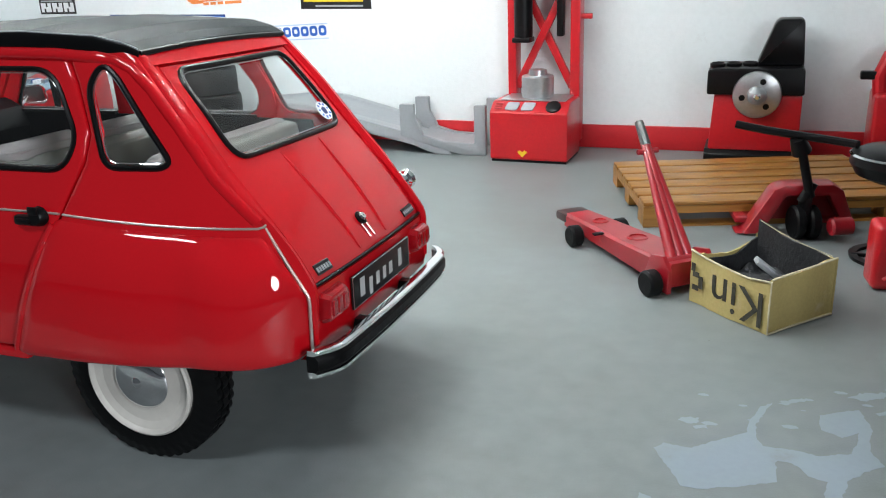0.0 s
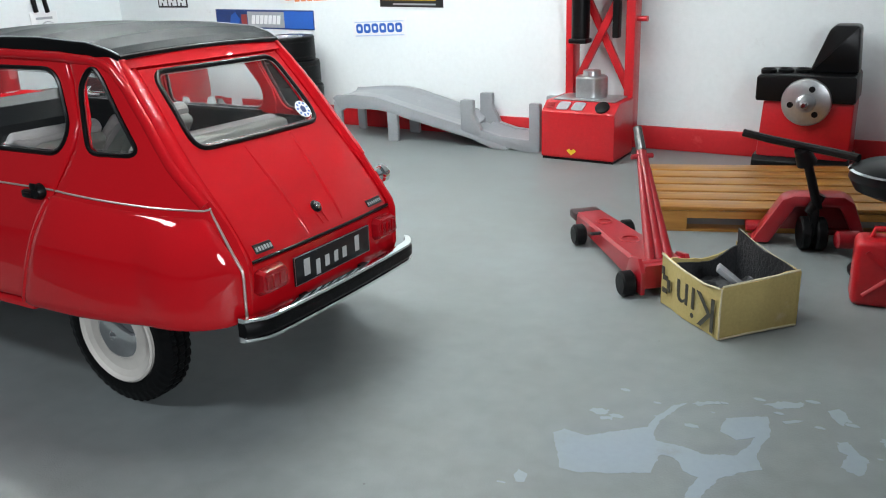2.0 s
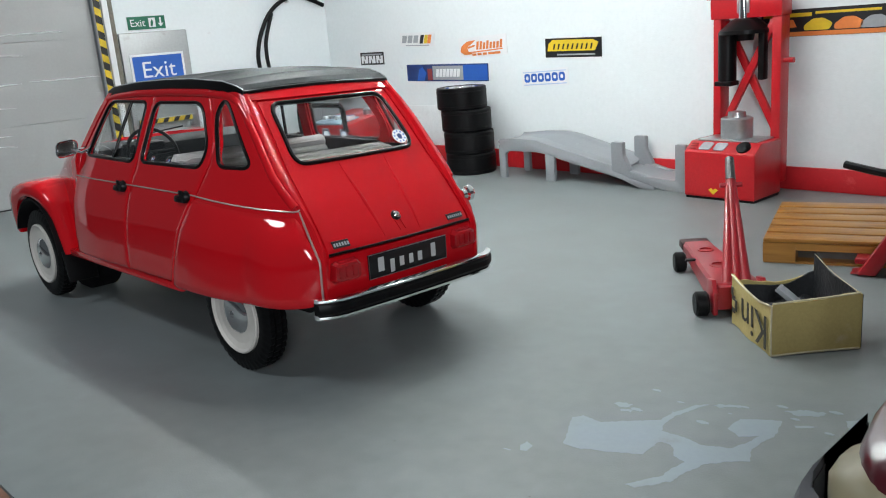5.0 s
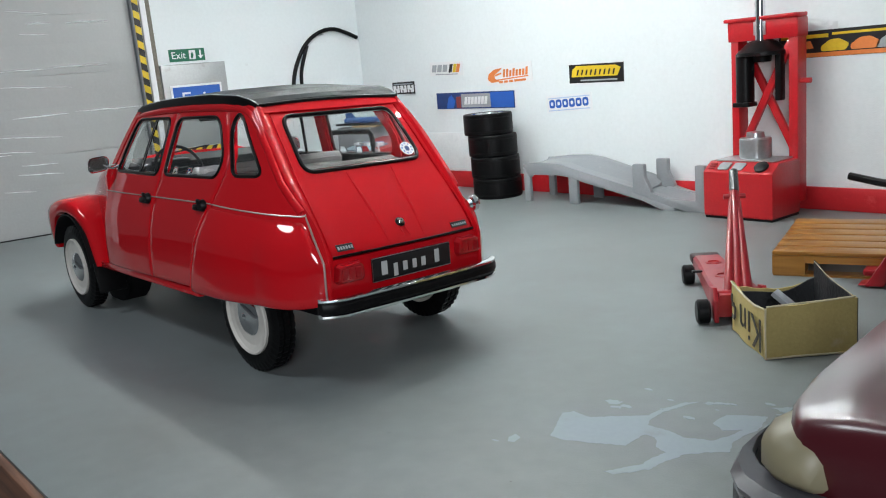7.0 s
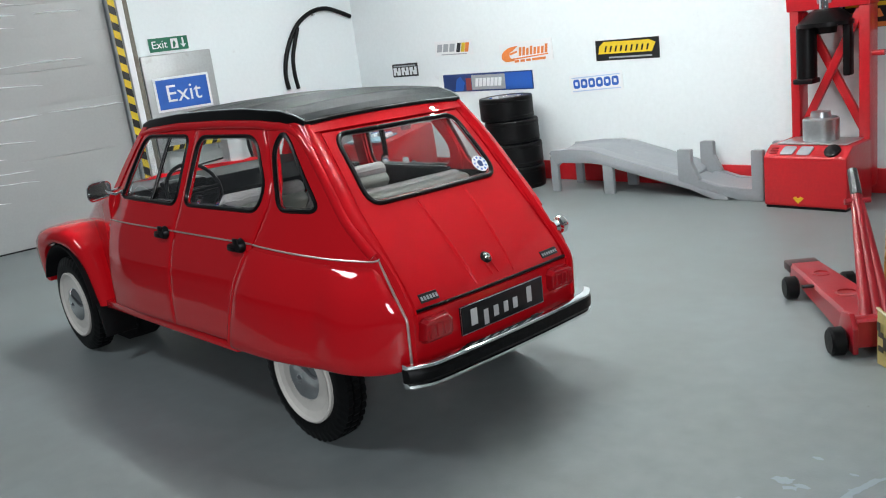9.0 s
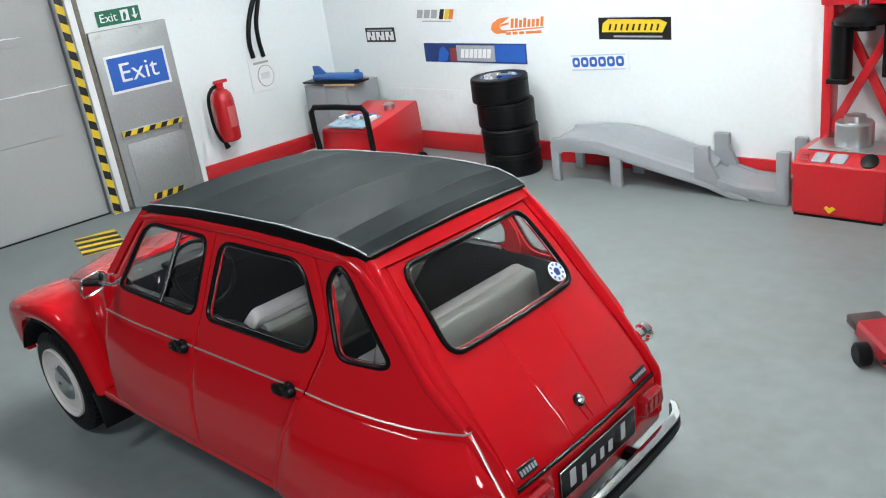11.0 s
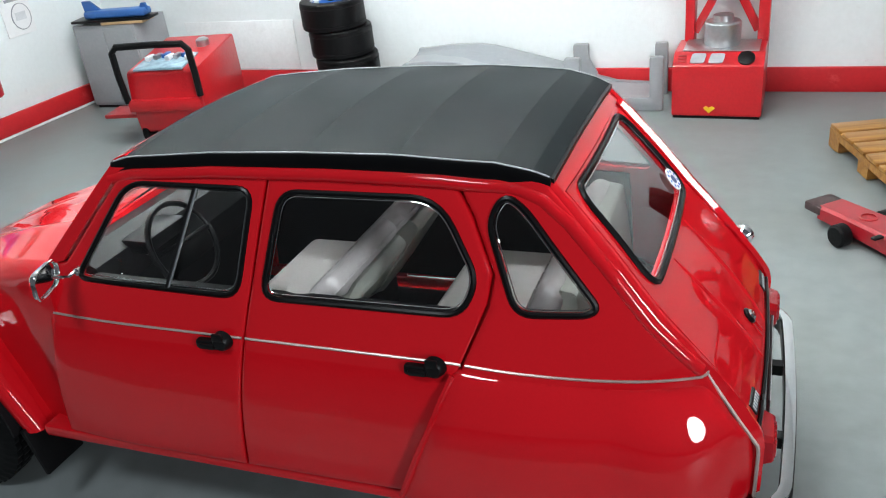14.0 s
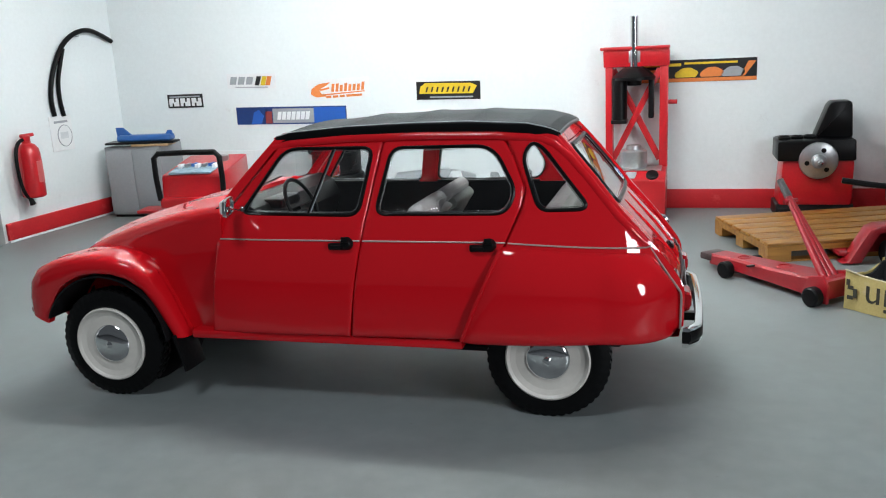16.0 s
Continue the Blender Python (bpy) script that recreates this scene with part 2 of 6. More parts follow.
def rounded(pts, r, n=5):
    """An outline with its corners rounded."""
    out = []
    k = len(pts)
    for i, p in enumerate(pts):
        p, a, b = Vector(p), Vector(pts[i - 1]), Vector(pts[(i + 1) % k])
        ri = r[i] if isinstance(r, (list, tuple)) else r
        da, db = min(ri, (a - p).length * 0.48), min(ri, (b - p).length * 0.48)
        s, e = p + (a - p).normalized() * da, p + (b - p).normalized() * db
        for j in range(n + 1):
            t = j / n
            out.append(tuple((1 - t) ** 2 * s + 2 * t * (1 - t) * p + t * t * e))
    return out


def dense(pts, step):
    out = []
    for i, p in enumerate(pts):
        p, q = Vector(p), Vector(pts[(i + 1) % len(pts)])
        n = max(1, round((q - p).length / step))
        out += [tuple(p.lerp(q, j / n)) for j in range(n)]
    return out


def grow(pts, d):
    """An outline moved outwards (counted anticlockwise or not) by d."""
    area = sum(a[0] * b[1] - b[0] * a[1] for a, b in zip(pts, pts[1:] + pts[:1]))
    s = 1 if area > 0 else -1
    out = []
    for i, p in enumerate(pts):
        a, b = Vector(pts[i - 1]), Vector(pts[(i + 1) % len(pts)])
        t = (b - a).normalized()
        out.append((p[0] + s * d * t.y, p[1] - s * d * t.x))
    return out


def inside(p, poly):
    c = False
    for (x0, y0), (x1, y1) in zip(poly, poly[1:] + poly[:1]):
        if (y0 > p[1]) != (y1 > p[1]) and p[0] < (x1 - x0) * (p[1] - y0) / (y1 - y0) + x0:
            c = not c
    return c


def sheet(outline, holes, outer, inner, step=0.035, roll=0.0):
    """A sheet with openings: a flat outline filled with an even net, then bent by outer() and, for its back, inner(); its rim is rolled over by the width roll."""
    from mathutils.geometry import delaunay_2d_cdt
    loops = [dense(outline, step)] + [dense(h, step) for h in holes]
    pts, edges = [], []
    for lp in loops:
        s = len(pts)
        pts += [Vector(p) for p in lp]
        edges += [(s + i, s + (i + 1) % len(lp)) for i in range(len(lp))]
    soft = {}
    if roll:
        soft.update({(round(a, 4), round(b, 4)): 0.26 for a, b in loops[0]})
        for f, k in ((0.35, 0.09), (1.0, 0.0)):
            for p in grow(loops[0], -roll * f):
                pts.append(Vector(p))
                soft[(round(p[0], 4), round(p[1], 4))] = k
    rim = [Vector(p) for p in pts]
    x0, x1 = min(p.x for p in rim), max(p.x for p in rim)
    y0, y1 = min(p.y for p in rim), max(p.y for p in rim)
    for i in range(int((x1 - x0) / step) + 1):
        for j in range(int((y1 - y0) / step) + 1):
            p = (x0 + (i + 0.5 * (j % 2)) * step, y0 + j * step)
            if inside(p, loops[0]) and not any(inside(p, h) for h in loops[1:]) and min((q.x - p[0]) ** 2 + (q.y - p[1]) ** 2 for q in rim) > (0.5 * step) ** 2:
                pts.append(Vector(p))
    vs, _, fs, *_ = delaunay_2d_cdt(pts, edges, [], 0, 1e-6)
    keep = []
    for f in fs:
        c = sum((vs[i] for i in f), Vector((0, 0))) / 3
        if inside(c, loops[0]) and not any(inside(c, h) for h in loops[1:]):
            keep.append(f)
    bm = bmesh.new()
    A = [bm.verts.new(Vector(outer(*v)).lerp(Vector(inner(*v)), soft.get((round(v[0], 4), round(v[1], 4)), 0.0))) for v in vs]
    B = [bm.verts.new(inner(*v)) for v in vs]
    count = {}
    for f in keep:
        bm.faces.new([A[i] for i in f])
        bm.faces.new([B[i] for i in reversed(f)])
        for i in range(3):
            e = (f[i], f[(i + 1) % 3])
            count[e] = 1
    for a, b in count:
        if (b, a) not in count:
            bm.faces.new((A[b], A[a], B[a], B[b]))
    loose = [v for v in bm.verts if not v.link_faces]
    bmesh.ops.delete(bm, geom=loose, context="VERTS")
    return bm


def flowing(pts, n=6):
    """A smooth line through points."""
    p = [Vector(a) for a in pts]
    p = [2 * p[0] - p[1]] + p + [2 * p[-1] - p[-2]]
    out = []
    for i in range(1, len(p) - 2):
        a, b, c, d = p[i - 1:i + 3]
        for k in range(n):
            t = k / n
            out.append(0.5 * (2 * b + (c - a) * t + (2 * a - 5 * b + 4 * c - d) * t * t + (3 * b - a - 3 * c + d) * t ** 3))
    return out + [p[-2]]


def mirror(bm):
    """The same on the other side (y turned round)."""
    bmesh.ops.scale(bm, vec=(1, -1, 1), verts=bm.verts)
    bmesh.ops.reverse_faces(bm, faces=bm.faces)
    return bm


def lerp_table(table):
    xs, ys = zip(*table)
    return lambda v: float(np.interp(v, xs, ys))


def words(name, text, size, material, parent, m, depth=0.004, align="CENTER"):
    """Raised lettering, laid by the local pose m: it reads along its x and faces its z."""
    c = bpy.data.curves.new(name, "FONT")
    c.body, c.size, c.extrude, c.align_x, c.align_y = text, size * K, depth * K, align, "CENTER"
    c.resolution_u = 3
    o = bpy.data.objects.new(name, c)
    scene.collection.objects.link(o)
    bpy.context.view_layer.update()
    me = bpy.data.meshes.new_from_object(o.evaluated_get(bpy.context.evaluated_depsgraph_get()))
    bpy.data.objects.remove(o)
    me.materials.clear()
    me.materials.append(material)
    t = new(name, me)
    t.parent = parent
    m = m.copy()
    m.translation = m.translation * K
    t.matrix_basis = m
    return t
# ---------------------------------------------------------------- the garage: floor, walls
YB = 7.35  # face of the back wall
FRONT = 1.02  # front edge of the floor board


def floor_material():
    m, n, l, p = nodes_of("grey_painted_floor")
    tc = n.new("ShaderNodeTexCoord")
    big = n.new("ShaderNodeTexNoise")
    big.inputs["Scale"].default_value, big.inputs["Detail"].default_value, big.inputs["Roughness"].default_value = 0.9 / K, 6, 0.6
    mid = n.new("ShaderNodeTexNoise")
    mid.inputs["Scale"].default_value, mid.inputs["Detail"].default_value = 9 / K, 7
    fine = n.new("ShaderNodeTexNoise")
    fine.inputs["Scale"].default_value, fine.inputs["Detail"].default_value = 130 / K, 3
    for t in (big, mid, fine):
        l.new(tc.outputs["Object"], t.inputs["Vector"])
    cr = n.new("ShaderNodeValToRGB")
    cr.color_ramp.elements[0].position, cr.color_ramp.elements[1].position = 0.3, 0.72
    cr.color_ramp.elements[0].color, cr.color_ramp.elements[1].color = (0.182, 0.198, 0.194, 1), (0.210, 0.238, 0.242, 1)
    l.new(big.outputs["Fac"], cr.inputs["Fac"])
    mx = n.new("ShaderNodeMix")
    mx.data_type, mx.blend_type = "RGBA", "OVERLAY"
    mx.inputs["Factor"].default_value = 0.20
    l.new(cr.outputs["Color"], mx.inputs["A"])
    l.new(mid.outputs["Fac"], mx.inputs["B"])
    vo = n.new("ShaderNodeTexVoronoi")
    vo.inputs["Scale"].default_value = 4.2 / K
    l.new(tc.outputs["Object"], vo.inputs["Vector"])
    sp = n.new("ShaderNodeMapRange")
    sp.inputs["From Min"].default_value, sp.inputs["From Max"].default_value = 0.022, 0.012
    l.new(vo.outputs["Distance"], sp.inputs["Value"])
    mk = n.new("ShaderNodeMath")
    mk.operation = "MULTIPLY"
    mk.inputs[1].default_value = 0.6
    l.new(sp.outputs["Result"], mk.inputs[0])
    m2 = n.new("ShaderNodeMix")
    m2.data_type = "RGBA"
    m2.inputs["B"].default_value = (0.07, 0.065, 0.06, 1)
    l.new(mk.outputs[0], m2.inputs["Factor"])
    l.new(mx.outputs["Result"], m2.inputs["A"])
    l.new(m2.outputs["Result"], p.inputs["Base Color"])
    rr = n.new("ShaderNodeMapRange")
    rr.inputs["To Min"].default_value, rr.inputs["To Max"].default_value = 0.34, 0.56
    l.new(mid.outputs["Fac"], rr.inputs["Value"])
    l.new(rr.outputs["Result"], p.inputs["Roughness"])
    p.inputs["Specular IOR Level"].default_value = 0.4
    bp = n.new("ShaderNodeBump")
    bp.inputs["Strength"].default_value, bp.inputs["Distance"].default_value = 0.7, 0.0011 * K
    l.new(fine.outputs["Fac"], bp.inputs["Height"])
    l.new(bp.outputs["Normal"], p.inputs["Normal"])
    return m


FLOOR = floor_material()
WALL = mat("white_foam_board", (0.765, 0.81, 0.82), rough=0.6, vary=0.035, grain=25, big=0.7, bump=0.002, bump_scale=90, wear=0.1, wear_colour=(0.70, 0.72, 0.73))
WOOD_EDGE = wood_mat("brown_board_edge", (0.10, 0.045, 0.025), (0.20, 0.09, 0.05), 0.5)
DARKCLOTH = mat("dark_blue_grey_cloth", (0.10, 0.105, 0.115), rough=0.9, vary=0.3, grain=300, bump=0.003, bump_scale=400)
SHUTTER = mat("grey_foil", (0.40, 0.405, 0.40), rough=0.45, metal=0.2, vary=0.05, big=0.9, bump=0.010, bump_scale=3.0)
GREYMETAL = mat("grey_metal_sheet", (0.40, 0.41, 0.41), rough=0.45, metal=0.6, vary=0.10, wear=0.3, wear_colour=(0.30, 0.29, 0.27), bump=0.002)

f = tagged(part("floor", boxm(-8.6, 4.6, FRONT, YB + 0.35, -0.10, 0.0), FLOOR, smooth=0), "grey painted garage floor with scuffs and specks", "floor", kind="structure")
tagged(part("trim", boxm(-8.6, 4.6, FRONT - 0.045, FRONT - 0.002, -0.40, -0.002, 0.012), WOOD_EDGE), "brown wooden edge strip along the floor board", "trim", kind="structure")
tagged(part("ground", boxm(-14, 14, -14, 14, -0.9, -0.42), DARKCLOTH, smooth=0), "dark cloth that the model stands on", "ground", kind="structure")
tagged(part("wall_north", boxm(-7.75, 4.6, YB, YB + 0.3, -0.1, 3.3), WALL, smooth=0), "white painted back wall", "wall", kind="structure")

# the west wall runs slightly out of square from the corner; its own axes: s along it towards the front, z up
CORNER, WEST_ANGLE = Vector((-7.30, YB)), math.atan2(0.115, 1.0)


def west(s, out=0.0):
    d = Vector((-math.sin(WEST_ANGLE), -math.cos(WEST_ANGLE)))
    nrm = Vector((math.cos(WEST_ANGLE), -math.sin(WEST_ANGLE)))
    return CORNER + d * s + nrm * out


def s_of(y):
    return (YB - y) / math.cos(WEST_ANGLE)


W_RZ = 90 - math.degrees(WEST_ANGLE)  # turns local x from +x to the way towards the corner


def on_west(y, z=0.0, out=0.0):
    p = west(s_of(y), out)
    return (p.x, p.y, z)


wall = thing("wall_west", on_west(YB, 0), W_RZ, "white painted side wall with a shutter opening", "wall", kind="structure")
# local x: minus the distance from the corner; local y into the wall
part("wall_panel", boxm(-2.93, 0.02, 0.0, 0.3, -0.1, 3.3), WALL, wall, smooth=0)
part("wall_panel", boxm(-6.4, -2.932, 0.0, 0.3, 2.9, 3.3), WALL, wall, smooth=0)
part("wall_panel", boxm(-6.75, -6.402, 0.0, 0.3, -0.1, 3.3), WALL, wall, smooth=0)


def baseboard(name, x0, x1, at, rz):
    o = thing(name, at, rz, "red painted skirting board", "baseboard", kind="structure")
    part("board", boxm(x0, x1, -0.035, -0.002, 0.022 if name == "baseboard_2" else 0.002, 0.195, 0.006), REDWALL, o)
    if name == "baseboard_2":
        part("pale_edge", boxm(x0, x1, -0.038, -0.002, 0.0, 0.021, 0.003), WALL, o, "chipped white lower edge")


baseboard("baseboard", -7.25, 4.28, (0, YB, 0), 0)
baseboard("baseboard_2", -1.88, -0.06, on_west(YB, 0), W_RZ)

# ceiling with the strip of little lamps
tagged(part("ceiling", boxm(-8.2, 4.6, 1.9, YB + 0.3, 3.302, 3.4), WALL, smooth=0), "plain white ceiling board", "ceiling", kind="structure")

# roller shutter in the west wall
sh = thing("roller_shutter", on_west(2.7, 0.0), W_RZ, "closed grey foil roller shutter with creased horizontal slats", "shutter")
rng = random.Random(4)
z = 0.012
while z < 2.9:
    h = min(rng.uniform(0.24, 0.36), 2.9 - z)
    prof = [(-0.0018, z), (-0.002, z + 0.003), (-0.0022, z + h * 0.25), (-0.0022, z + h * 0.7), (-0.002, z + h - 0.003), (-0.0019, z + h)]
    secs = []
    amp, ph = rng.uniform(0.000, 0.002), rng.uniform(0, 6)
    for i in range(25):
        x = -1.74 + 3.45 * i / 24
        w = amp * math.sin(3.1 * x + ph) * math.sin(1.3 * x + 2 * ph)
        secs.append([(x, 0.10 + a + w, b + 2.0 * w) for a, b in prof] + [(x, 0.13, z + h), (x, 0.13, z)])
    part("slat", loftm(secs, closed=True, caps=True), SHUTTER, sh, smooth=50)
    z += h
# near-white colour paints the glints that light makes along the foil folds
FOLD_GLINT = mat("painted_fold_glint", (0.86, 0.88, 0.88), rough=0.30, metal=0.1, vary=0.06)
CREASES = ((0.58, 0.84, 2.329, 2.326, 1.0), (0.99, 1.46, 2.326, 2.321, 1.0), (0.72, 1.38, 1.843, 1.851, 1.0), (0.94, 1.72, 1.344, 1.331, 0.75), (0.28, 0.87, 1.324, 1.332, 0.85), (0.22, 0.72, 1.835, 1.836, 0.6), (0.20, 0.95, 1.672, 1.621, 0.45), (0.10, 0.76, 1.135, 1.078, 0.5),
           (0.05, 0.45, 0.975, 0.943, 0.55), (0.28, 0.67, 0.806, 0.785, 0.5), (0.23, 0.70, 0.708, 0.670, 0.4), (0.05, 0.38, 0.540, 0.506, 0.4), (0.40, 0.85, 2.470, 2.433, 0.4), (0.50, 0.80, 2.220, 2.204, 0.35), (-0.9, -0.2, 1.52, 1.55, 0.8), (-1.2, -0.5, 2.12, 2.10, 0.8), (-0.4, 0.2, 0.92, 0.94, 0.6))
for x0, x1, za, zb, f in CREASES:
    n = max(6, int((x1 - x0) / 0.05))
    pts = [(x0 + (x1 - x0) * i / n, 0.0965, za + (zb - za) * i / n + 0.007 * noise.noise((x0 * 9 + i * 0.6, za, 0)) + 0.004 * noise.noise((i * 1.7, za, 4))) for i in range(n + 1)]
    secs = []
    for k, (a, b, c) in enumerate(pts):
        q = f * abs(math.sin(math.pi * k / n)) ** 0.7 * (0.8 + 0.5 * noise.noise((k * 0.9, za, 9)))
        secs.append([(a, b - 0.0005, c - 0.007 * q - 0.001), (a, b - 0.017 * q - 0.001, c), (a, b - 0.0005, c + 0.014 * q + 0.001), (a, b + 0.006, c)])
    part("crease", loftm(secs, closed=True, caps=True), FOLD_GLINT, sh, "raised crease in the foil with its glint painted pale")
part("bottom_bar", boxm(-1.74, 1.71, 0.075, 0.13, 0.0, 0.012), BLACK, sh)


def hazard(parent, x0, x1, z0, z1, y, upright=True, pitch=0.075, lean=0.6):
    """A yellow band with slanting black bars, laid flat on the wall plane."""
    part("band", boxm(x0, x1, y, y + 0.004, z0, z1), YELLOW, parent, "yellow tape", smooth=0)
    w, h = x1 - x0, z1 - z0
    n = int((h if upright else w) / (2 * pitch)) + 1
    for i in range(n):
        if upright:
            a = z0 + 2 * pitch * i
            pts = [(x0, a + w * lean), (x1, a), (x1, a + pitch), (x0, a + pitch + w * lean)]
            pts = [(px, min(max(pz, z0), z1)) for px, pz in pts]
        else:
            a = x0 + 2 * pitch * i
            pts = [(a, z0), (a + pitch, z0), (a + pitch + h * lean, z1), (a + h * lean, z1)]
            pts = [(min(max(px, x0), x1), pz) for px, pz in pts]
        if len({(round(p, 4), round(q, 4)) for p, q in pts}) < 4:
            continue
        part("stripe", slab_xz(pts, y - 0.002, y + 0.002), INK, parent, smooth=0)


post = thing("door_frame", on_west(4.44, 0.0), W_RZ, "white shutter post edged with black and yellow hazard tape", "frame", kind="structure")
part("post", boxm(0.05, 0.115, -0.06, -0.004, 0.002, 2.9, 0.005), WHITE, post)
part("edge_strip", boxm(0.118, 0.172, -0.035, -0.004, 0.002, 2.9, 0.004), mat("rusty_edge", (0.17, 0.155, 0.125), rough=0.7, vary=0.35, grain=30, wear=0.6, wear_colour=(0.075, 0.035, 0.02)), post, "rusty dark edge strip")
hazard(post, -0.03, 0.04, 0.01, 2.88, -0.030, True, 0.085)
part("backing", boxm(-0.03, 0.045, -0.026, 0.05, 0.002, 2.9), WHITE, post)

fm = thing("floor_marking", (-6.95, 3.9, 0.0), -18, "worn black and yellow hazard mark on the floor", "marking")
part("band", boxm(-0.30, 0.30, -0.20, 0.18, 0.001, 0.004), YELLOW, fm, smooth=0)
for i in range(4):
    a = -0.27 + 0.16 * i
    part("stripe", slab_xy([(a, -0.20), (a + 0.07, -0.20), (min(a + 0.16, 0.3), 0.18), (a + 0.08, 0.18)], 0.004, 0.006), INK, fm, smooth=0)

# metal exit door with its signs
door = thing("door_1", on_west(4.62, 0.0), W_RZ, "closed grey sheet-metal exit door with hazard tape", "door", kind="structure")
part("leaf", boxm(0.0, 0.80, -0.050, -0.004, 0.004, 1.78, 0.012, 3), GREYMETAL, door)
part("push_bar", boxm(0.06, 0.74, -0.085, -0.052, 0.74, 0.80, 0.008), GREYMETAL, door, "metal push bar")
part("door_handle", cylm((0.70, -0.10, 0.70), (0.70, -0.052, 0.70), 0.03, 0.03, 14), STEEL, door, "small steel handle")
part("lower_panel", boxm(0.09, 0.72, -0.056, -0.051, 0.10, 0.66, 0.004), GREYMETAL, door)
part("tape", boxm(0.06, 0.70, -0.089, -0.0855, 0.745, 0.795), YELLOW, door, "black and yellow tape")
for i in range(5):
    a = 0.07 + 0.13 * i
    part("tape_bar", slab_xz([(a, 0.746), (a + 0.06, 0.746), (a + 0.09, 0.794), (a + 0.03, 0.794)], -0.091, -0.0892), INK, door, smooth=0)
part("tape", boxm(0.22, 0.56, -0.0605, -0.0565, 0.03, 0.095), YELLOW, door)
for i in range(3):
    a = 0.23 + 0.12 * i
    part("tape_bar", slab_xz([(a, 0.031), (a + 0.06, 0.031), (a + 0.09, 0.094), (a + 0.03, 0.094)], -0.063, -0.0607), INK, door, smooth=0)

sg = thing("exit_sign", on_west(4.70, 1.165, 0.052), W_RZ - 1.0, "blue printed sign with white lettering on the metal door", "sign")
part("board", boxm(0.0, 0.63, -0.006, -0.001, 0.0, 0.37), WHITE, sg, "white border", smooth=0)
part("field", boxm(0.025, 0.605, -0.0085, -0.0065, 0.025, 0.345), BLUE, sg, smooth=0)
words("lettering", "Exit", 0.262, WHITE, sg, pose(0.315, -0.0105, 0.18, 90, 0, 0), 0.001)
sg = thing("exit_sign", on_west(4.755, 1.81, 0.004), W_RZ, "small green sign with white lettering and arrow", "sign")
part("board", boxm(0.0, 0.44, -0.006, -0.001, 0.0, 0.145), GREEN, sg, smooth=0)
words("lettering", "Exit", 0.115, WHITE, sg, pose(0.115, -0.008, 0.07, 90, 0, 0), 0.001)
part("pictogram", boxm(0.245, 0.325, -0.0085, -0.0065, 0.02, 0.125), WHITE, sg, smooth=0)
part("pictogram_mark", slab_xz([(0.262, 0.03), (0.285, 0.03), (0.30, 0.075), (0.285, 0.11), (0.268, 0.08)], -0.011, -0.009), GREEN, sg, smooth=0)
part("arrow", slab_xz([(0.385, 0.022), (0.42, 0.065), (0.395, 0.058), (0.395, 0.125), (0.375, 0.125), (0.375, 0.058), (0.35, 0.065)], -0.0085, -0.0065), WHITE, sg, smooth=0)


# printed stickers on the back wall
def sticker(x, z, w, h, label, paper=WHITE, tilt=0.0):
    o = thing("wall_sticker", (x, YB - 0.002, z), 0, label, "sticker", "stickers on the wall")
    o.matrix_basis = o.matrix_basis @ pose(0, 0, 0, 0, tilt, 0)
    part("paper", boxm(0, w, -0.004, 0, -h, 0), paper, o, smooth=0)
    return o


def bars(o, spec, material, name="mark", y=-0.0065):
    for x0, x1, z0, z1 in spec:
        part(name, boxm(x0, x1, y, y + 0.002, z0, z1), material, o, smooth=0)


def glyphs(o, x, z, w, h, n, material, lean=0.15, gap=0.22, y=-0.0065, tall=()):
    """A row of slanted solid bars in the place of lettering."""
    c = w / n
    for i in range(n):
        a, e = x + c * i, x + c * (i + 1 - gap)
        hh = h * (1.25 if i in tall else 1.0)
        s = lean * hh
        part("mark", slab_xz([(a, z), (e, z), (e + s, z + hh), (a + s, z + hh)], y, y + 0.002), material, o, smooth=0)


st = sticker(-6.655, 1.325, 0.455, 0.155, "black sticker with three white letter blocks", INK)
for i in range(3):
    bars(st, [(0.02 + 0.145 * i, 0.145 + 0.145 * i, -0.135, -0.045)], WHITE)
    bars(st, [(0.06 + 0.145 * i, 0.08 + 0.145 * i, -0.135, -0.10), (0.085 + 0.145 * i, 0.105 + 0.145 * i, -0.085, -0.045)], INK, y=-0.009)
bars(st, [(0.03, 0.42, -0.035, -0.02)], GREYINK)
st = sticker(-5.865, 1.535, 0.60, 0.165, "white sticker with grey emblem and black and orange flashes", WHITE, 1.5)
glyphs(st, 0.03, -0.12, 0.30, 0.085, 3, GREYINK, 0.25)
for x, c in ((0.34, INK), (0.41, YELLOW), (0.47, ORANGE)):
    part("flash", slab_xz([(x, -0.13), (x + 0.055, -0.13), (x + 0.085, -0.03), (x + 0.03, -0.03)], -0.0065, -0.0045), c, st, smooth=0)
bars(st, [(0.10, 0.5, -0.155, -0.145)], GREYINK)
st = sticker(-4.885, 1.425, 0.72, 0.22, "white sticker with orange swoosh and lettering bars", WHITE, -2.0)
part("swoosh", slab_xz(rounded([(0.02, -0.15), (0.04, -0.09), (0.13, -0.045), (0.27, -0.035), (0.20, -0.075), (0.13, -0.105), (0.14, -0.15), (0.22, -0.185), (0.08, -0.19)], 0.02, 4), -0.0065, -0.0045), ORANGE, st, smooth=0)
part("swoosh", slab_xz([(0.14, -0.125), (0.245, -0.105), (0.25, -0.085), (0.14, -0.103)], -0.0065, -0.0045), ORANGE, st, smooth=0)
part("swoosh", slab_xz([(0.15, -0.175), (0.66, -0.160), (0.655, -0.148), (0.15, -0.160)], -0.0065, -0.0045), ORANGE, st, smooth=0)
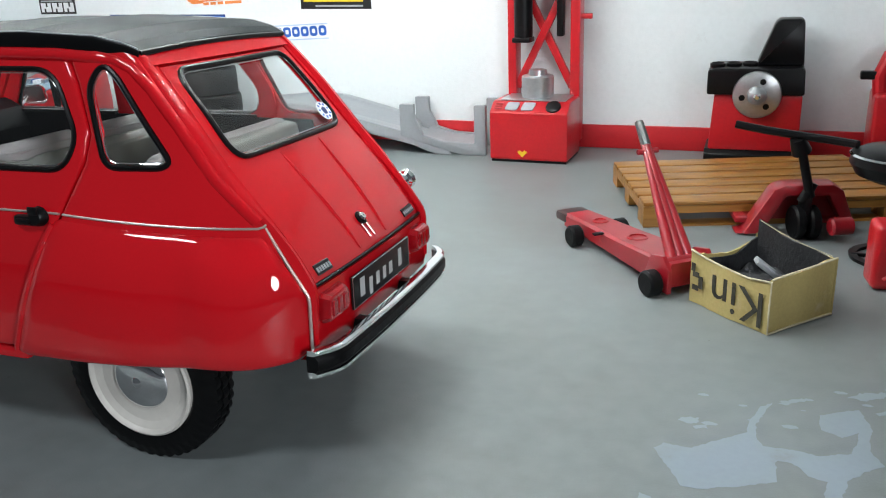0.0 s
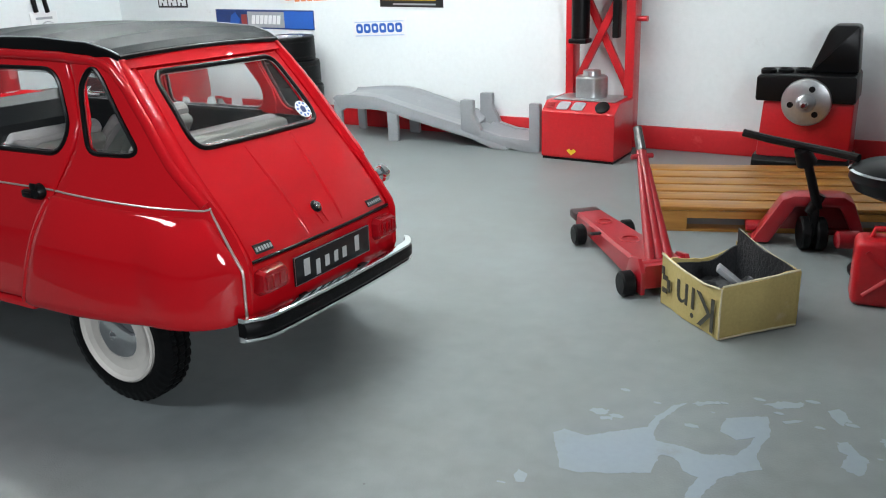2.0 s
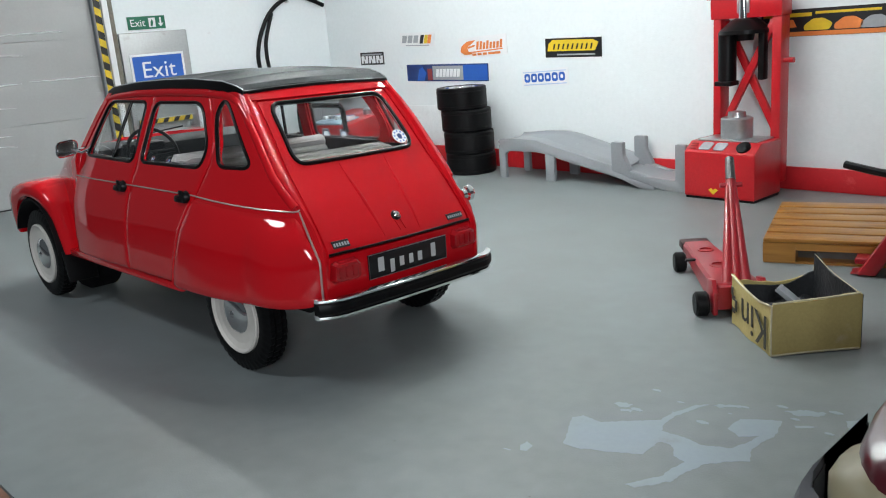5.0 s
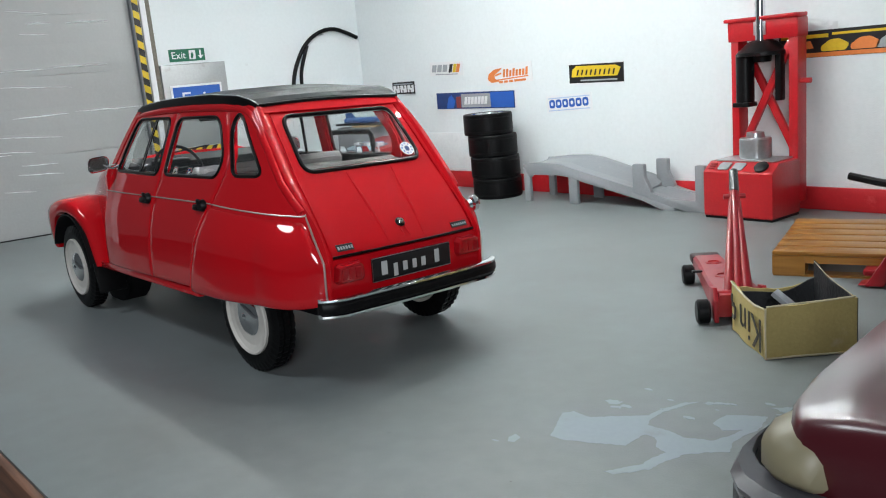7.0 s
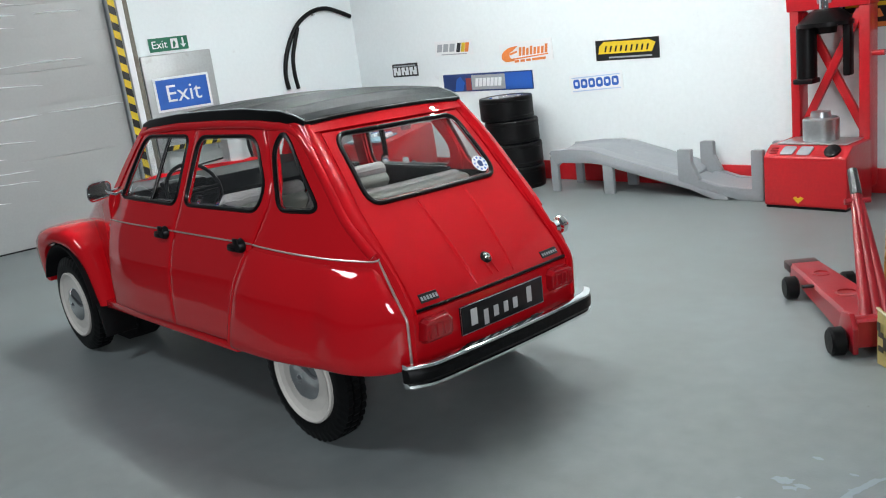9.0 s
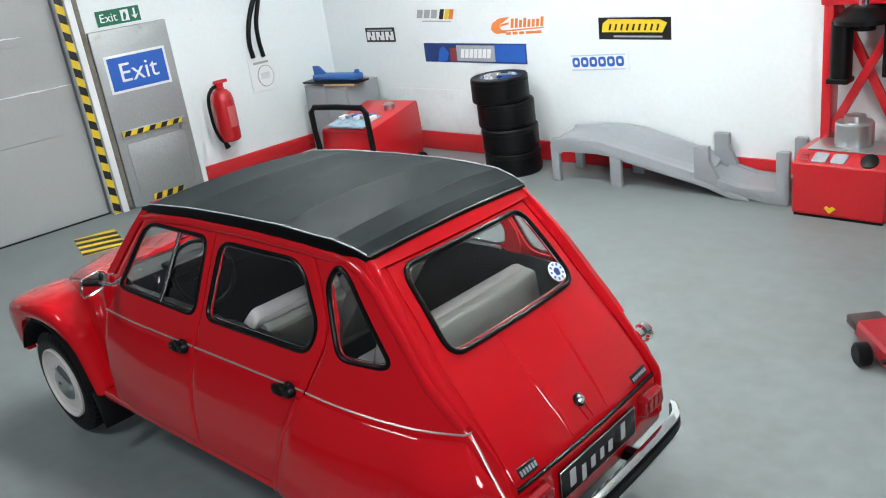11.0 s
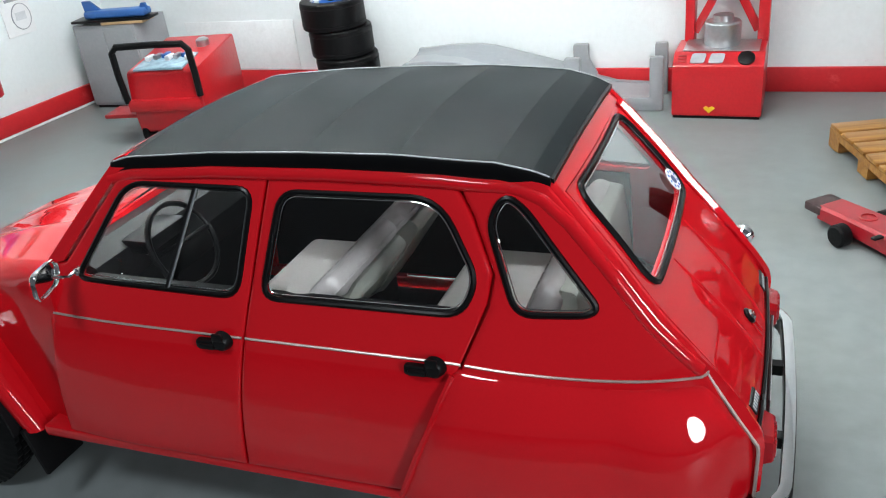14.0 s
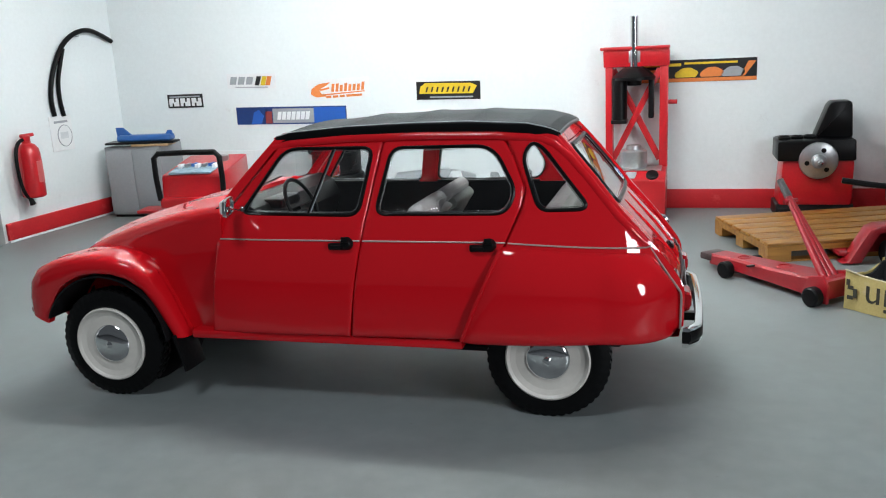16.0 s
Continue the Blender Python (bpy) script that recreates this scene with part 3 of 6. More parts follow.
glyphs(st, 0.265, -0.142, 0.40, 0.070, 8, ORANGE, 0.2, 0.35, tall=(0, 1, 3, 7))
bars(st, [(0.20, 0.26, -0.205, -0.18), (0.28, 0.34, -0.205, -0.18), (0.36, 0.42, -0.205, -0.18), (0.44, 0.62, -0.205, -0.18)], ORANGE)
st = sticker(-5.79, 1.155, 1.335, 0.195, "blue sticker with dark vehicle shape and pale lettering", NAVY, 0.6)
bars(st, [(0.45, 0.95, -0.18, -0.02)], GREYINK)
glyphs(st, 0.50, -0.145, 0.40, 0.09, 7, WHITE, 0.2, y=-0.009)
bars(st, [(0.95, 1.325, -0.185, -0.012)], BLUE)
part("mark", slab_xz([(0.18, -0.19), (0.30, -0.19), (0.34, -0.10), (0.28, -0.03), (0.22, -0.06)], -0.008, -0.0045), BLUE, st, smooth=0)
bars(st, [(0.36, 0.44, -0.185, -0.05)], mat("dull_red_print", (0.25, 0.04, 0.04), 0.5))
st = sticker(-3.635, 1.375, 0.70, 0.205, "black sticker with bold yellow lettering bars", INK, 0.8)
bars(st, [(0.0, 0.70, -0.205, -0.198), (0.0, 0.70, -0.007, 0.0)], WHITE, y=-0.0055)
part("mark", slab_xz([(0.03, -0.135), (0.62, -0.135), (0.665, -0.055), (0.60, -0.028), (0.10, -0.022), (0.045, -0.06)], -0.0065, -0.0045), YELLOW, st, smooth=0)
glyphs(st, 0.10, -0.118, 0.52, 0.055, 9, INK, 0.3, 0.68, y=-0.0085)
bars(st, [(0.15, 0.62, -0.178, -0.163)], GREYINK)
st = sticker(-3.985, 1.055, 0.63, 0.185, "white sticker with blue lettering bars", WHITE, -2.2)
for i in range(6):
    x = 0.045 + 0.092 * i
    part("mark", slab_xz(rounded([(x, -0.135), (x + 0.078, -0.135), (x + 0.078, -0.045), (x, -0.045)], 0.03, 4), -0.0065, -0.0045), BLUE, st, smooth=0)
    part("mark", slab_xz(rounded([(x + 0.024, -0.108), (x + 0.056, -0.108), (x + 0.056, -0.070), (x + 0.024, -0.070)], 0.012, 3), -0.0085, -0.0065), WHITE, st, smooth=0)
bars(st, [(0.03, 0.60, -0.165, -0.155), (0.03, 0.60, -0.035, -0.025)], mat("pale_blue_print", (0.45, 0.55, 0.75), 0.5))
st = sticker(-1.32, 1.485, 1.13, 0.215, "long black and orange racing poster with painted cars", INK)
bars(st, [(0.0, 1.13, -0.213, -0.178)], ORANGE)
bars(st, [(0.02, 0.42, -0.06, -0.03), (0.45, 0.95, -0.045, -0.025)], YELLOW)
for x, c in ((0.36, YELLOW), (0.60, ORANGE), (0.80, GREYINK)):
    part("painted_car", slab_xz(rounded([(x, -0.17), (x + 0.20, -0.17), (x + 0.23, -0.12), (x + 0.15, -0.075), (x + 0.07, -0.08), (x, -0.13)], 0.02, 3), -0.0085, -0.0045), c, st, smooth=0)
part("mark", slab_xz([(0.02, -0.165), (0.30, -0.14), (0.27, -0.08), (0.05, -0.10)], -0.0085, -0.0045), ORANGE, st, smooth=0)
part("mark", slab_xz([(1.02, -0.17), (1.12, -0.03), (1.05, -0.03), (0.98, -0.17)], -0.0085, -0.0045), ORANGE, st, smooth=0)

# repaired strip low on the back wall
tagged(part("trim_2", boxm(-6.35, -5.15, YB - 0.010, YB - 0.001, 0.20, 0.665, 0.003), mat("off_white_filler", (0.74, 0.76, 0.77), rough=0.7, vary=0.07, wear=0.5, wear_colour=(0.60, 0.62, 0.63))), "patched panel low on the white wall", "trim", kind="structure")

# spilled pale paint on the floor
SPILL = mat("pale_blue_grey_spill", (0.246, 0.292, 0.330), rough=0.34, vary=0.05, wear=0.45, wear_colour=(0.215, 0.240, 0.248), spec=0.45)


sp = thing("paint_spill", (0, 0, 0), 0, "pale blue-grey patch with runs where floor paint is missing", "spill")


def ragged(pts, amount=0.010, seed=0.0):
    out = []
    for x, y in dense(pts, 0.013):
        out.append((x + amount * noise.noise((x * 14, y * 14, seed)) + 0.9 * amount * noise.noise((x * 50, y * 50, seed)), y + amount * noise.noise((y * 14, x * 14, seed + 7)) + 0.9 * amount * noise.noise((y * 50, x * 50, seed + 9))))
    return out


def chip(pts, name="chip", amount=0.008, seed=0.0, z1=0.0009):
    bm = sheet(ragged(pts, amount, seed), [], lambda x, y: (x, y, z1), lambda x, y: (x, y, 0.0004), 0.03)
    return part(name, bm, SPILL, sp, smooth=25)


chip([(0.075, 2.783), (0.095, 2.82), (0.198, 2.82), (0.369, 2.966), (0.379, 3.066), (0.412, 3.167), (0.455, 3.208), (0.432, 3.144), (0.401, 3.039), (0.397, 2.944), (0.42, 2.897), (0.514, 2.893), (0.599, 2.878), (0.696, 2.925), (0.721, 2.989), (0.732, 3.068), (0.674, 3.013), (0.61, 3.056), (0.615, 3.156), (0.746, 3.238), (0.777, 3.105), (0.756, 2.966), (0.791, 2.874), (0.68, 2.765), (0.653, 2.667), (0.641, 2.583), (0.57, 2.48), (0.53, 2.47), (0.594, 2.60), (0.615, 2.735), (0.556, 2.744), (0.51, 2.818), (0.467, 2.814), (0.464, 2.696), (0.341, 2.626), (0.227, 2.582), (0.178, 2.589)], "patch")
for k, (pts, amt) in enumerate((([(0.132, 2.991), (0.169, 3.033), (0.215, 3.02), (0.20, 2.99), (0.165, 2.975)], 0.016), ([(0.195, 2.965), (0.235, 2.985), (0.246, 2.962), (0.205, 2.945)], 0.012), ([(0.723, 3.328), (0.79, 3.39), (0.862, 3.386), (0.837, 3.345), (0.759, 3.310)], 0.016),
                     ([(0.989, 3.156), (1.021, 3.178), (1.096, 3.094), (1.082, 2.969), (1.027, 2.997), (1.04, 3.08)], 0.020), ([(0.937, 3.367), (0.976, 3.40), (1.03, 3.321), (0.992, 3.282)], 0.014), ([(0.47, 3.205), (0.55, 3.27), (0.57, 3.262), (0.50, 3.20)], 0.012), ([(0.80, 3.22), (0.87, 3.26), (0.86, 3.235), (0.81, 3.205)], 0.010),
                     ([(0.055, 2.473), (0.059, 2.512), (0.096, 2.502), (0.105, 2.456), (0.078, 2.445)], 0.006), ([(0.02, 2.42), (0.05, 2.425), (0.048, 2.418), (0.022, 2.413)], 0.003), ([(1.13, 3.25), (1.22, 3.30), (1.28, 3.20), (1.18, 3.14)], 0.02))):
    chip(pts, "chip", amt, 3.0 + k)
rng = random.Random(21)
placed = []
for k in range(26):  # small flecks round the runs
    x, y = (rng.uniform(0.13, 0.62), rng.uniform(2.98, 3.30)) if k < 15 else (rng.uniform(0.66, 1.20), rng.uniform(3.05, 3.42))
    r, q = rng.uniform(0.006, 0.020), rng.uniform(0, 3.1)
    if any(math.hypot(x - a, y - b) < 0.075 for a, b in placed):
        continue
    placed.append((x, y))
    chip([(x + r * math.cos(q + a) * 1.5, y + 0.7 * r * math.sin(q + a)) for a in (0, 1.1, 2.0, 3.2, 4.4, 5.4)], "fleck", 0.0025, 20.0 + k, 0.0010)
# ---------------------------------------------------------------- the red car (x: backwards from the rear axle, y: to its right, z up)
CAR = thing("car", (-1.568, 2.864, 0), 0, "glossy red classic hatchback model car with black canvas roof", "car")

half = lerp_table([(0.30, 0.672), (0.42, 0.686), (0.55, 0.689), (0.70, 0.680), (0.80, 0.660), (0.88, 0.638), (0.96, 0.608), (1.05, 0.576), (1.15, 0.545), (1.25, 0.512), (1.33, 0.483), (1.38, 0.462), (1.45, 0.432)])


def body(px, z):
    """The half width of the body at a station and a height."""
    h = sum(half(z + d) for d in (-0.03, -0.015, 0, 0.015, 0.03)) / 5
    if px > -0.2:
        h -= 0.30 * (px + 0.2) ** 2 + 0.5 * max(0, min(px, 0.47) - 0.25) ** 2
    if px < -1.35:
        h -= 0.10 * (-1.35 - px) ** 1.6
    return h


def skin(off=0.0):
    return lambda px, z: (px, -body(px, z) - off, z)


def both(name, make, material, label="", parent=None, smooth=30):
    a = part(name, make(), material, parent or CAR, label, smooth)
    b = part(name, mirror(make()), material, parent or CAR, label, smooth)
    return a, b


W_FRONT = rounded([(-1.555, 1.002), (-1.325, 1.318), (-0.855, 1.318), (-0.918, 0.995)], [0.05, 0.07, 0.06, 0.06])
W_REAR = rounded([(-0.835, 1.0), (-0.762, 1.315), (-0.255, 1.318), (-0.14, 1.11), (-0.185, 1.005)], [0.06, 0.06, 0.09, 0.05, 0.06])
W_QUART = rounded([(-0.118, 1.262), (-0.075, 1.335), (-0.015, 1.300), (0.188, 1.040), (0.165, 1.018), (-0.035, 1.018)], [0.05, 0.04, 0.05, 0.03, 0.03, 0.05])
FRONT_DOOR = [(-1.655, 1.035), (-1.675, 0.90), (-1.705, 0.65), (-1.735, 0.395), (-0.972, 0.405), (-0.945, 0.62), (-0.892, 0.96), (-0.812, 1.358), (-1.318, 1.354), (-1.345, 1.343), (-1.60, 1.045)]
REAR_DOOR = [(-0.960, 0.405), (-0.400, 0.412), (-0.318, 0.59), (-0.232, 0.78), (-0.180, 0.90), (-0.120, 1.04), (-0.106, 1.12), (-0.165, 1.265), (-0.215, 1.345), (-0.245, 1.362), (-0.800, 1.358), (-0.880, 0.96), (-0.933, 0.62)]
QUARTER = [(-0.386, 0.412), (0.575, 0.43), (0.588, 0.48), (0.588, 0.62), (0.540, 0.735), (0.464, 0.842), (0.325, 1.005), (0.208, 1.16), (0.105, 1.282), (0.042, 1.352), (-0.02, 1.392), (-0.15, 1.414), (-0.236, 1.420), (-0.236, 1.374), (-0.205, 1.358), (-0.155, 1.272), (-0.094, 1.12), (-0.108, 1.035), (-0.168, 0.90), (-0.220, 0.78), (-0.305, 0.59)]
RAIL = [(-1.690, 1.040), (-1.668, 1.040), (-1.610, 1.052), (-1.352, 1.352), (-1.318, 1.366), (-0.80, 1.370), (-0.238, 1.374), (-0.238, 1.420), (-0.46, 1.425), (-0.88, 1.418), (-1.25, 1.398), (-1.385, 1.370)]

doors = {}
for name, outline, hole in (("front_door", FRONT_DOOR, W_FRONT), ("rear_door", REAR_DOOR, W_REAR)):
    doors[name] = both(name, lambda: sheet(grow(outline, 0.0035), [hole], skin(0.004), skin(-0.022), roll=0.013), PAINT, smooth=50)
quarter = both("quarter_panel", lambda: sheet(QUARTER, [W_QUART], skin(0.004), skin(-0.022), roll=0.013), PAINT, smooth=50)
both("roof_rail", lambda: sheet(RAIL, [], skin(0.006), skin(-0.03), 0.03), PAINT)

owners = {"f": doors["front_door"], "r": doors["rear_door"], "q": quarter}
for key, hole in (("f", W_FRONT), ("r", W_REAR), ("q", W_QUART)):
    for side, own in zip((1, -1), owners[key]):
        bm = sheet(grow(hole, -0.001), [], skin(-0.006), skin(-0.010), 0.06)
        g = part("window_pane", bm if side == 1 else mirror(bm), GLASS, own, "clear window pane")
        g.visible_shadow = False
        ring = dense(grow(hole, -0.002), 0.02)
        bm = tubem([(a, -body(a, b) - 0.003, b) for a, b in ring], 0.0095, 8, closed=True)
        part("window_seal", bm if side == 1 else mirror(bm), SEAL, own, "black rubber window seal")
        ring = dense(grow(hole, -0.015), 0.02)
        bm = tubem([(a, -body(a, b) + 0.001, b) for a, b in ring], 0.0015, 6, closed=True)
        part("bright_strip", bm if side == 1 else mirror(bm), CHROME, own, "thin chrome insert")
for side, own in zip((1, -1), doors["front_door"]):
    pts = [(-1.185 + (-1.06 + 1.185) * i / 8, 0.995 + 0.323 * i / 8) for i in range(9)]
    bm = tubem([(a, -body(a, b) - 0.002, b) for a, b in pts], 0.009, 6)
    part("window_divider", bm if side == 1 else mirror(bm), SEAL, own, "black divider between sliding panes")
    bm = tubem([(a + 0.008, -body(a, b) - 0.007, b) for a, b in pts], 0.004, 6)
    part("bright_strip", bm if side == 1 else mirror(bm), CHROME, own)

# silver line along the flanks, door by door
for a, b, own in ((-1.665, -0.905, doors["front_door"]), (-0.890, -0.185, doors["rear_door"]), (-0.172, 0.455, quarter)):
    for side, o in zip((1, -1), own):
        pts = [(a + (b - a) * i / 20) for i in range(21)]
        pts = [(p, -body(p, 0.878 - 0.044 * max(0, (p + 0.2) / 0.66)) - 0.006, 0.878 - 0.044 * max(0, (p + 0.2) / 0.66)) for p in pts]
        if own is quarter:
            pts += [(0.468, pts[-1][1] + 0.014, 0.837), (0.474, pts[-1][1] + 0.034, 0.848)]
        bm = tubem(pts, 0.0042, 6)
        part("trim_line", bm if side == 1 else mirror(bm), TRIM, o, "thin silver trim line")

# black door handles
for px, own in ((-0.985, doors["front_door"]), (-0.275, doors["rear_door"])):
    for side, o in zip((1, -1), own):
        y = -body(px, 0.865) - 0.004
        bm = bmesh.new()
        box(bm, px - 0.078, px + 0.020, y - 0.026, y + 0.004, 0.836, 0.870, 0.010)
        box(bm, px - 0.062, px - 0.005, y - 0.034, y - 0.018, 0.842, 0.862, 0.006)
        cyl(bm, (px + 0.016, y + 0.004, 0.866), (px + 0.016, y - 0.030, 0.866), 0.034, 0.028, 18, 0.006)
        box(bm, px - 0.004, px + 0.034, y - 0.036, y - 0.026, 0.876, 0.904, 0.005)
        part("door_handle", bm if side == 1 else mirror(bm), BLACK, o, "black plastic door handle")


# dark posts behind the door gaps
both("inner_post", lambda: sheet([(-1.00, 0.40), (-0.93, 0.40), (-0.845, 0.98), (-0.765, 1.37), (-0.845, 1.37), (-0.93, 0.98)], [], skin(-0.024), skin(-0.034), 0.05), PAINT)
both("inner_post", lambda: sheet([(-0.42, 0.40), (-0.36, 0.40), (-0.14, 0.90), (-0.07, 1.05), (-0.07, 1.12), (-0.13, 1.28), (-0.20, 1.37), (-0.26, 1.37), (-0.18, 1.26), (-0.128, 1.12), (-0.20, 0.90)], [], skin(-0.024), skin(-0.034), 0.04), PAINT)
both("inner_post", lambda: sheet([(-1.70, 0.40), (-1.62, 0.40), (-1.60, 1.03), (-1.68, 1.03)], [], skin(-0.024), skin(-0.034), 0.05), PAINT)


# rear wings
def wing_y(px, z):
    lead = px + 0.205 + 0.42 * (0.862 - z)  # distance behind the slanting front edge
    t = min(max((0.864 - 0.050 * max(0, (px + 0.2) / 0.66) - z) / 0.21, 0), 1)
    full = body(min(px, 0.25), z) + 0.051 - 2.67 * max(0, px - 0.25) ** 2.6  # the widest line of the wing, turning in at the tail
    b = (full - body(px, z) - 0.007) * math.sin(t * math.pi / 2) ** 0.9
    b *= 0.55 + 0.45 * math.sin(min(1, max(0, lead / 0.07)) * math.pi / 2)
    if z < 0.45:
        b -= 3.0 * (0.45 - z) ** 2
    return body(px, z) + 0.007 + b


WING = rounded([(-0.205, 0.862), (-0.230, 0.80), (-0.318, 0.60), (-0.398, 0.400), (0.10, 0.402), (0.50, 0.404), (0.598, 0.416), (0.606, 0.520), (0.605, 0.622), (0.548, 0.708), (0.476, 0.795), (0.45, 0.812)], [0.03, 0.03, 0.02, 0.02, 0.05, 0.05, 0.05, 0.05, 0.04, 0.05, 0.03, 0.02], 4)
wing = both("rear_wing", lambda: sheet(WING, [], lambda a, b: (a, -wing_y(a, b), b), lambda a, b: (a, -wing_y(a, b) + 0.03, b), 0.03, roll=0.020), PAINT, smooth=50)
for side, o in zip((1, -1), wing):
    # raised front lip of the wing
    pts = [(-0.212 + 0.004, 0.845), (-0.235, 0.785), (-0.275, 0.69), (-0.322, 0.59), (-0.36, 0.50), (-0.396, 0.412)]
    bm = tubem([(a, -wing_y(a, b) + 0.002, b) for a, b in dense(pts + [pts[-1]], 0.03)[:-1]], 0.010, 6)
    part("wing_lip", bm if side == 1 else mirror(bm), PAINT, o)

# tail: pillars, header, tailgate, lower panel
tail = lerp_table([(0.40, 0.604), (0.46, 0.610), (0.62, 0.613), (0.66, 0.602), (0.735, 0.553), (0.842, 0.469), (1.005, 0.325), (1.16, 0.206), (1.282, 0.103), (1.352, 0.040), (1.40, -0.01)])
gate = lerp_table([(0.60, 0.450), (0.70, 0.446), (1.0, 0.430), (1.20, 0.408), (1.32, 0.392)])


def pillar():
    secs = []
    for i in range(41):
        z = 0.45 + (1.355 - 0.45) * i / 40
        t, h, g = tail(z), max(body(tail(z), z), 0.497 - 0.10 * max(0, z - 0.64)), gate(max(z, 0.6))
        w = (h + 0.004) - g
        secs.append([(t - 0.012, -h - 0.003, z - 0.004), (t + 0.004, -h + 0.004, z), (t + 0.016, -h + w * 0.20, z + 0.004), (t + 0.016, -h + w * 0.42, z + 0.004),
                     (t - 0.002, -h + w * 0.55, z), (t - 0.004, -h + w * 0.72, z), (t + 0.006, -h + w * 0.84, z), (t + 0.004, -g - 0.006, z), (t - 0.03, -g - 0.005, z - 0.01)])
    return loftm(secs)


both("rear_pillar", pillar, PAINT, smooth=50)
for s in (1, -1):
    pts = flowing([(0.610, -0.503, 0.445), (0.612, -0.504, 0.54), (0.612, -0.503, 0.612), (0.598, -0.502, 0.642), (0.546, -0.497, 0.716), (0.482, -0.489, 0.812), (0.470, -0.486, 0.832)])
    part("trim_line", tubem([(x, s * -y, z) for x, y, z in pts], 0.0055, 6), TRIM, CAR, "silver strip on the tail edge")
secs = []
for i in range(21):
    y = -0.440 + 0.88 * i / 20
    c = 0.012 * (1 - (y / 0.445) ** 2)
    secs.append([(tail(1.318) - 0.02, y, 1.300), (tail(1.318) + 0.006 + c, y, 1.322), (tail(1.35) + 0.006 + c, y, 1.352), (0.028 + c, y, 1.372 + c * 1.2), (-0.05, y, 1.378 + c * 1.6)])
part("tail_header", loftm(secs), PAINT, CAR, smooth=50)

W_TAIL = rounded([(-0.376, 1.018), (-0.345, 1.300), (0.345, 1.300), (0.376, 1.018)], [0.07, 0.06, 0.06, 0.07])
GATE = [(-gate(z), z) for z in np.linspace(0.645, 1.312, 15)] + [(gate(z), z) for z in np.linspace(1.312, 0.645, 15)]


def tail_x(y, z):
    d = 0.014 * (1 - (y / 0.45) ** 2)
    return tail(z) + d - 0.004


lid = part("tailgate", sheet(GATE, [W_TAIL], lambda y, z: (tail_x(y, z), y, z), lambda y, z: (tail_x(y, z) - 0.03, y, z), 0.022), PAINT, CAR)
g = part("window_pane", sheet(W_TAIL, [], lambda y, z: (tail_x(y, z) - 0.006, y, z), lambda y, z: (tail_x(y, z) - 0.010, y, z), 0.08), GLASS, lid, "clear rear window")
g.visible_shadow = False
part("window_seal", tubem([(tail_x(y, z) + 0.002, y, z) for y, z in dense(grow(W_TAIL, -0.002), 0.02)], 0.011, 8, closed=True), SEAL, lid, "black rubber window seal")
part("bright_strip", tubem([(tail_x(y, z) + 0.001, y, z) for y, z in dense(grow(W_TAIL, -0.014), 0.02)], 0.0018, 6, closed=True), CHROME, lid)
for s in (1, -1):  # pressed ridges running down the lid
    secs = []
    for i in range(25):
        t = i / 24
        z, c = 0.664 + 0.335 * t, s * (0.112 + 0.030 * t)
        w = 0.0125 * math.sin(math.pi * (0.06 + 0.88 * t)) ** 0.6
        secs.append([(tail_x(c - w, z) - 0.002, c - w, z), (tail_x(c, z) + 0.85 * w, c - 0.2 * w, z), (tail_x(c, z) + 0.85 * w, c + 0.2 * w, z), (tail_x(c + w, z) - 0.002, c + w, z)])
    part("pressed_ridge", loftm(secs), PAINT, lid, smooth=60)
part("lid_gap", tubem([(tail(0.640) + 0.014 * (1 - (y / 0.45) ** 2) + 0.002, y, 0.640) for y in np.linspace(-0.45, 0.45, 13)], 0.007, 6), SEAL, lid, "black rubber strip under the lid")
bm = lathem([(0.026, 0), (0.027, 0.006), (0.020, 0.012), (0.018, 0.008)], (tail_x(0, 0.738), 0.0, 0.738), (0.75, 0, 0.65), 20)
part("lock_surround", bm, SEAL, lid, "black ring round the lock")
bm = lathem([(0.017, 0.004), (0.018, 0.014), (0.012, 0.020), (0.004, 0.020), (0.003, 0.015)], (tail_x(0, 0.738), 0.0, 0.738), (0.75, 0, 0.65), 18)
part("lock", bm, CHROME, lid, "small chrome lock")
for y in (-0.017, 0.017):
    part("lid_handle", tubem([(tail_x(y, z) + 0.002, y + 0.010 * (0.72 - z) / 0.05, z) for z in (0.722, 0.70, 0.675)], 0.0045, 6), PAINT, lid)


def badge(y0, y1, z0, z1, n):
    bm = sheet([(y0, z0), (y1, z0), (y1, z1), (y0, z1)], [], lambda y, z: (tail_x(y, z) + 0.006, y, z), lambda y, z: (tail_x(y, z) - 0.002, y, z), 0.03)
    o = part("badge", bm, INK, lid, "small black badge with pale bars")
    for i in range(n):
        a = y0 + (y1 - y0) * (i + 0.25) / (n + 0.1)
        bm = sheet([(a, z0 + 0.008), (a + 0.009, z0 + 0.008), (a + 0.009, z1 - 0.008), (a, z1 - 0.008)], [], lambda y, z: (tail_x(y, z) + 0.008, y, z), lambda y, z: (tail_x(y, z) + 0.004, y, z), 0.02)
        part("badge_bar", bm, GREYINK, o)


badge(-0.412, -0.322, 0.662, 0.692, 6)
badge(0.308, 0.418, 0.662, 0.688, 7)

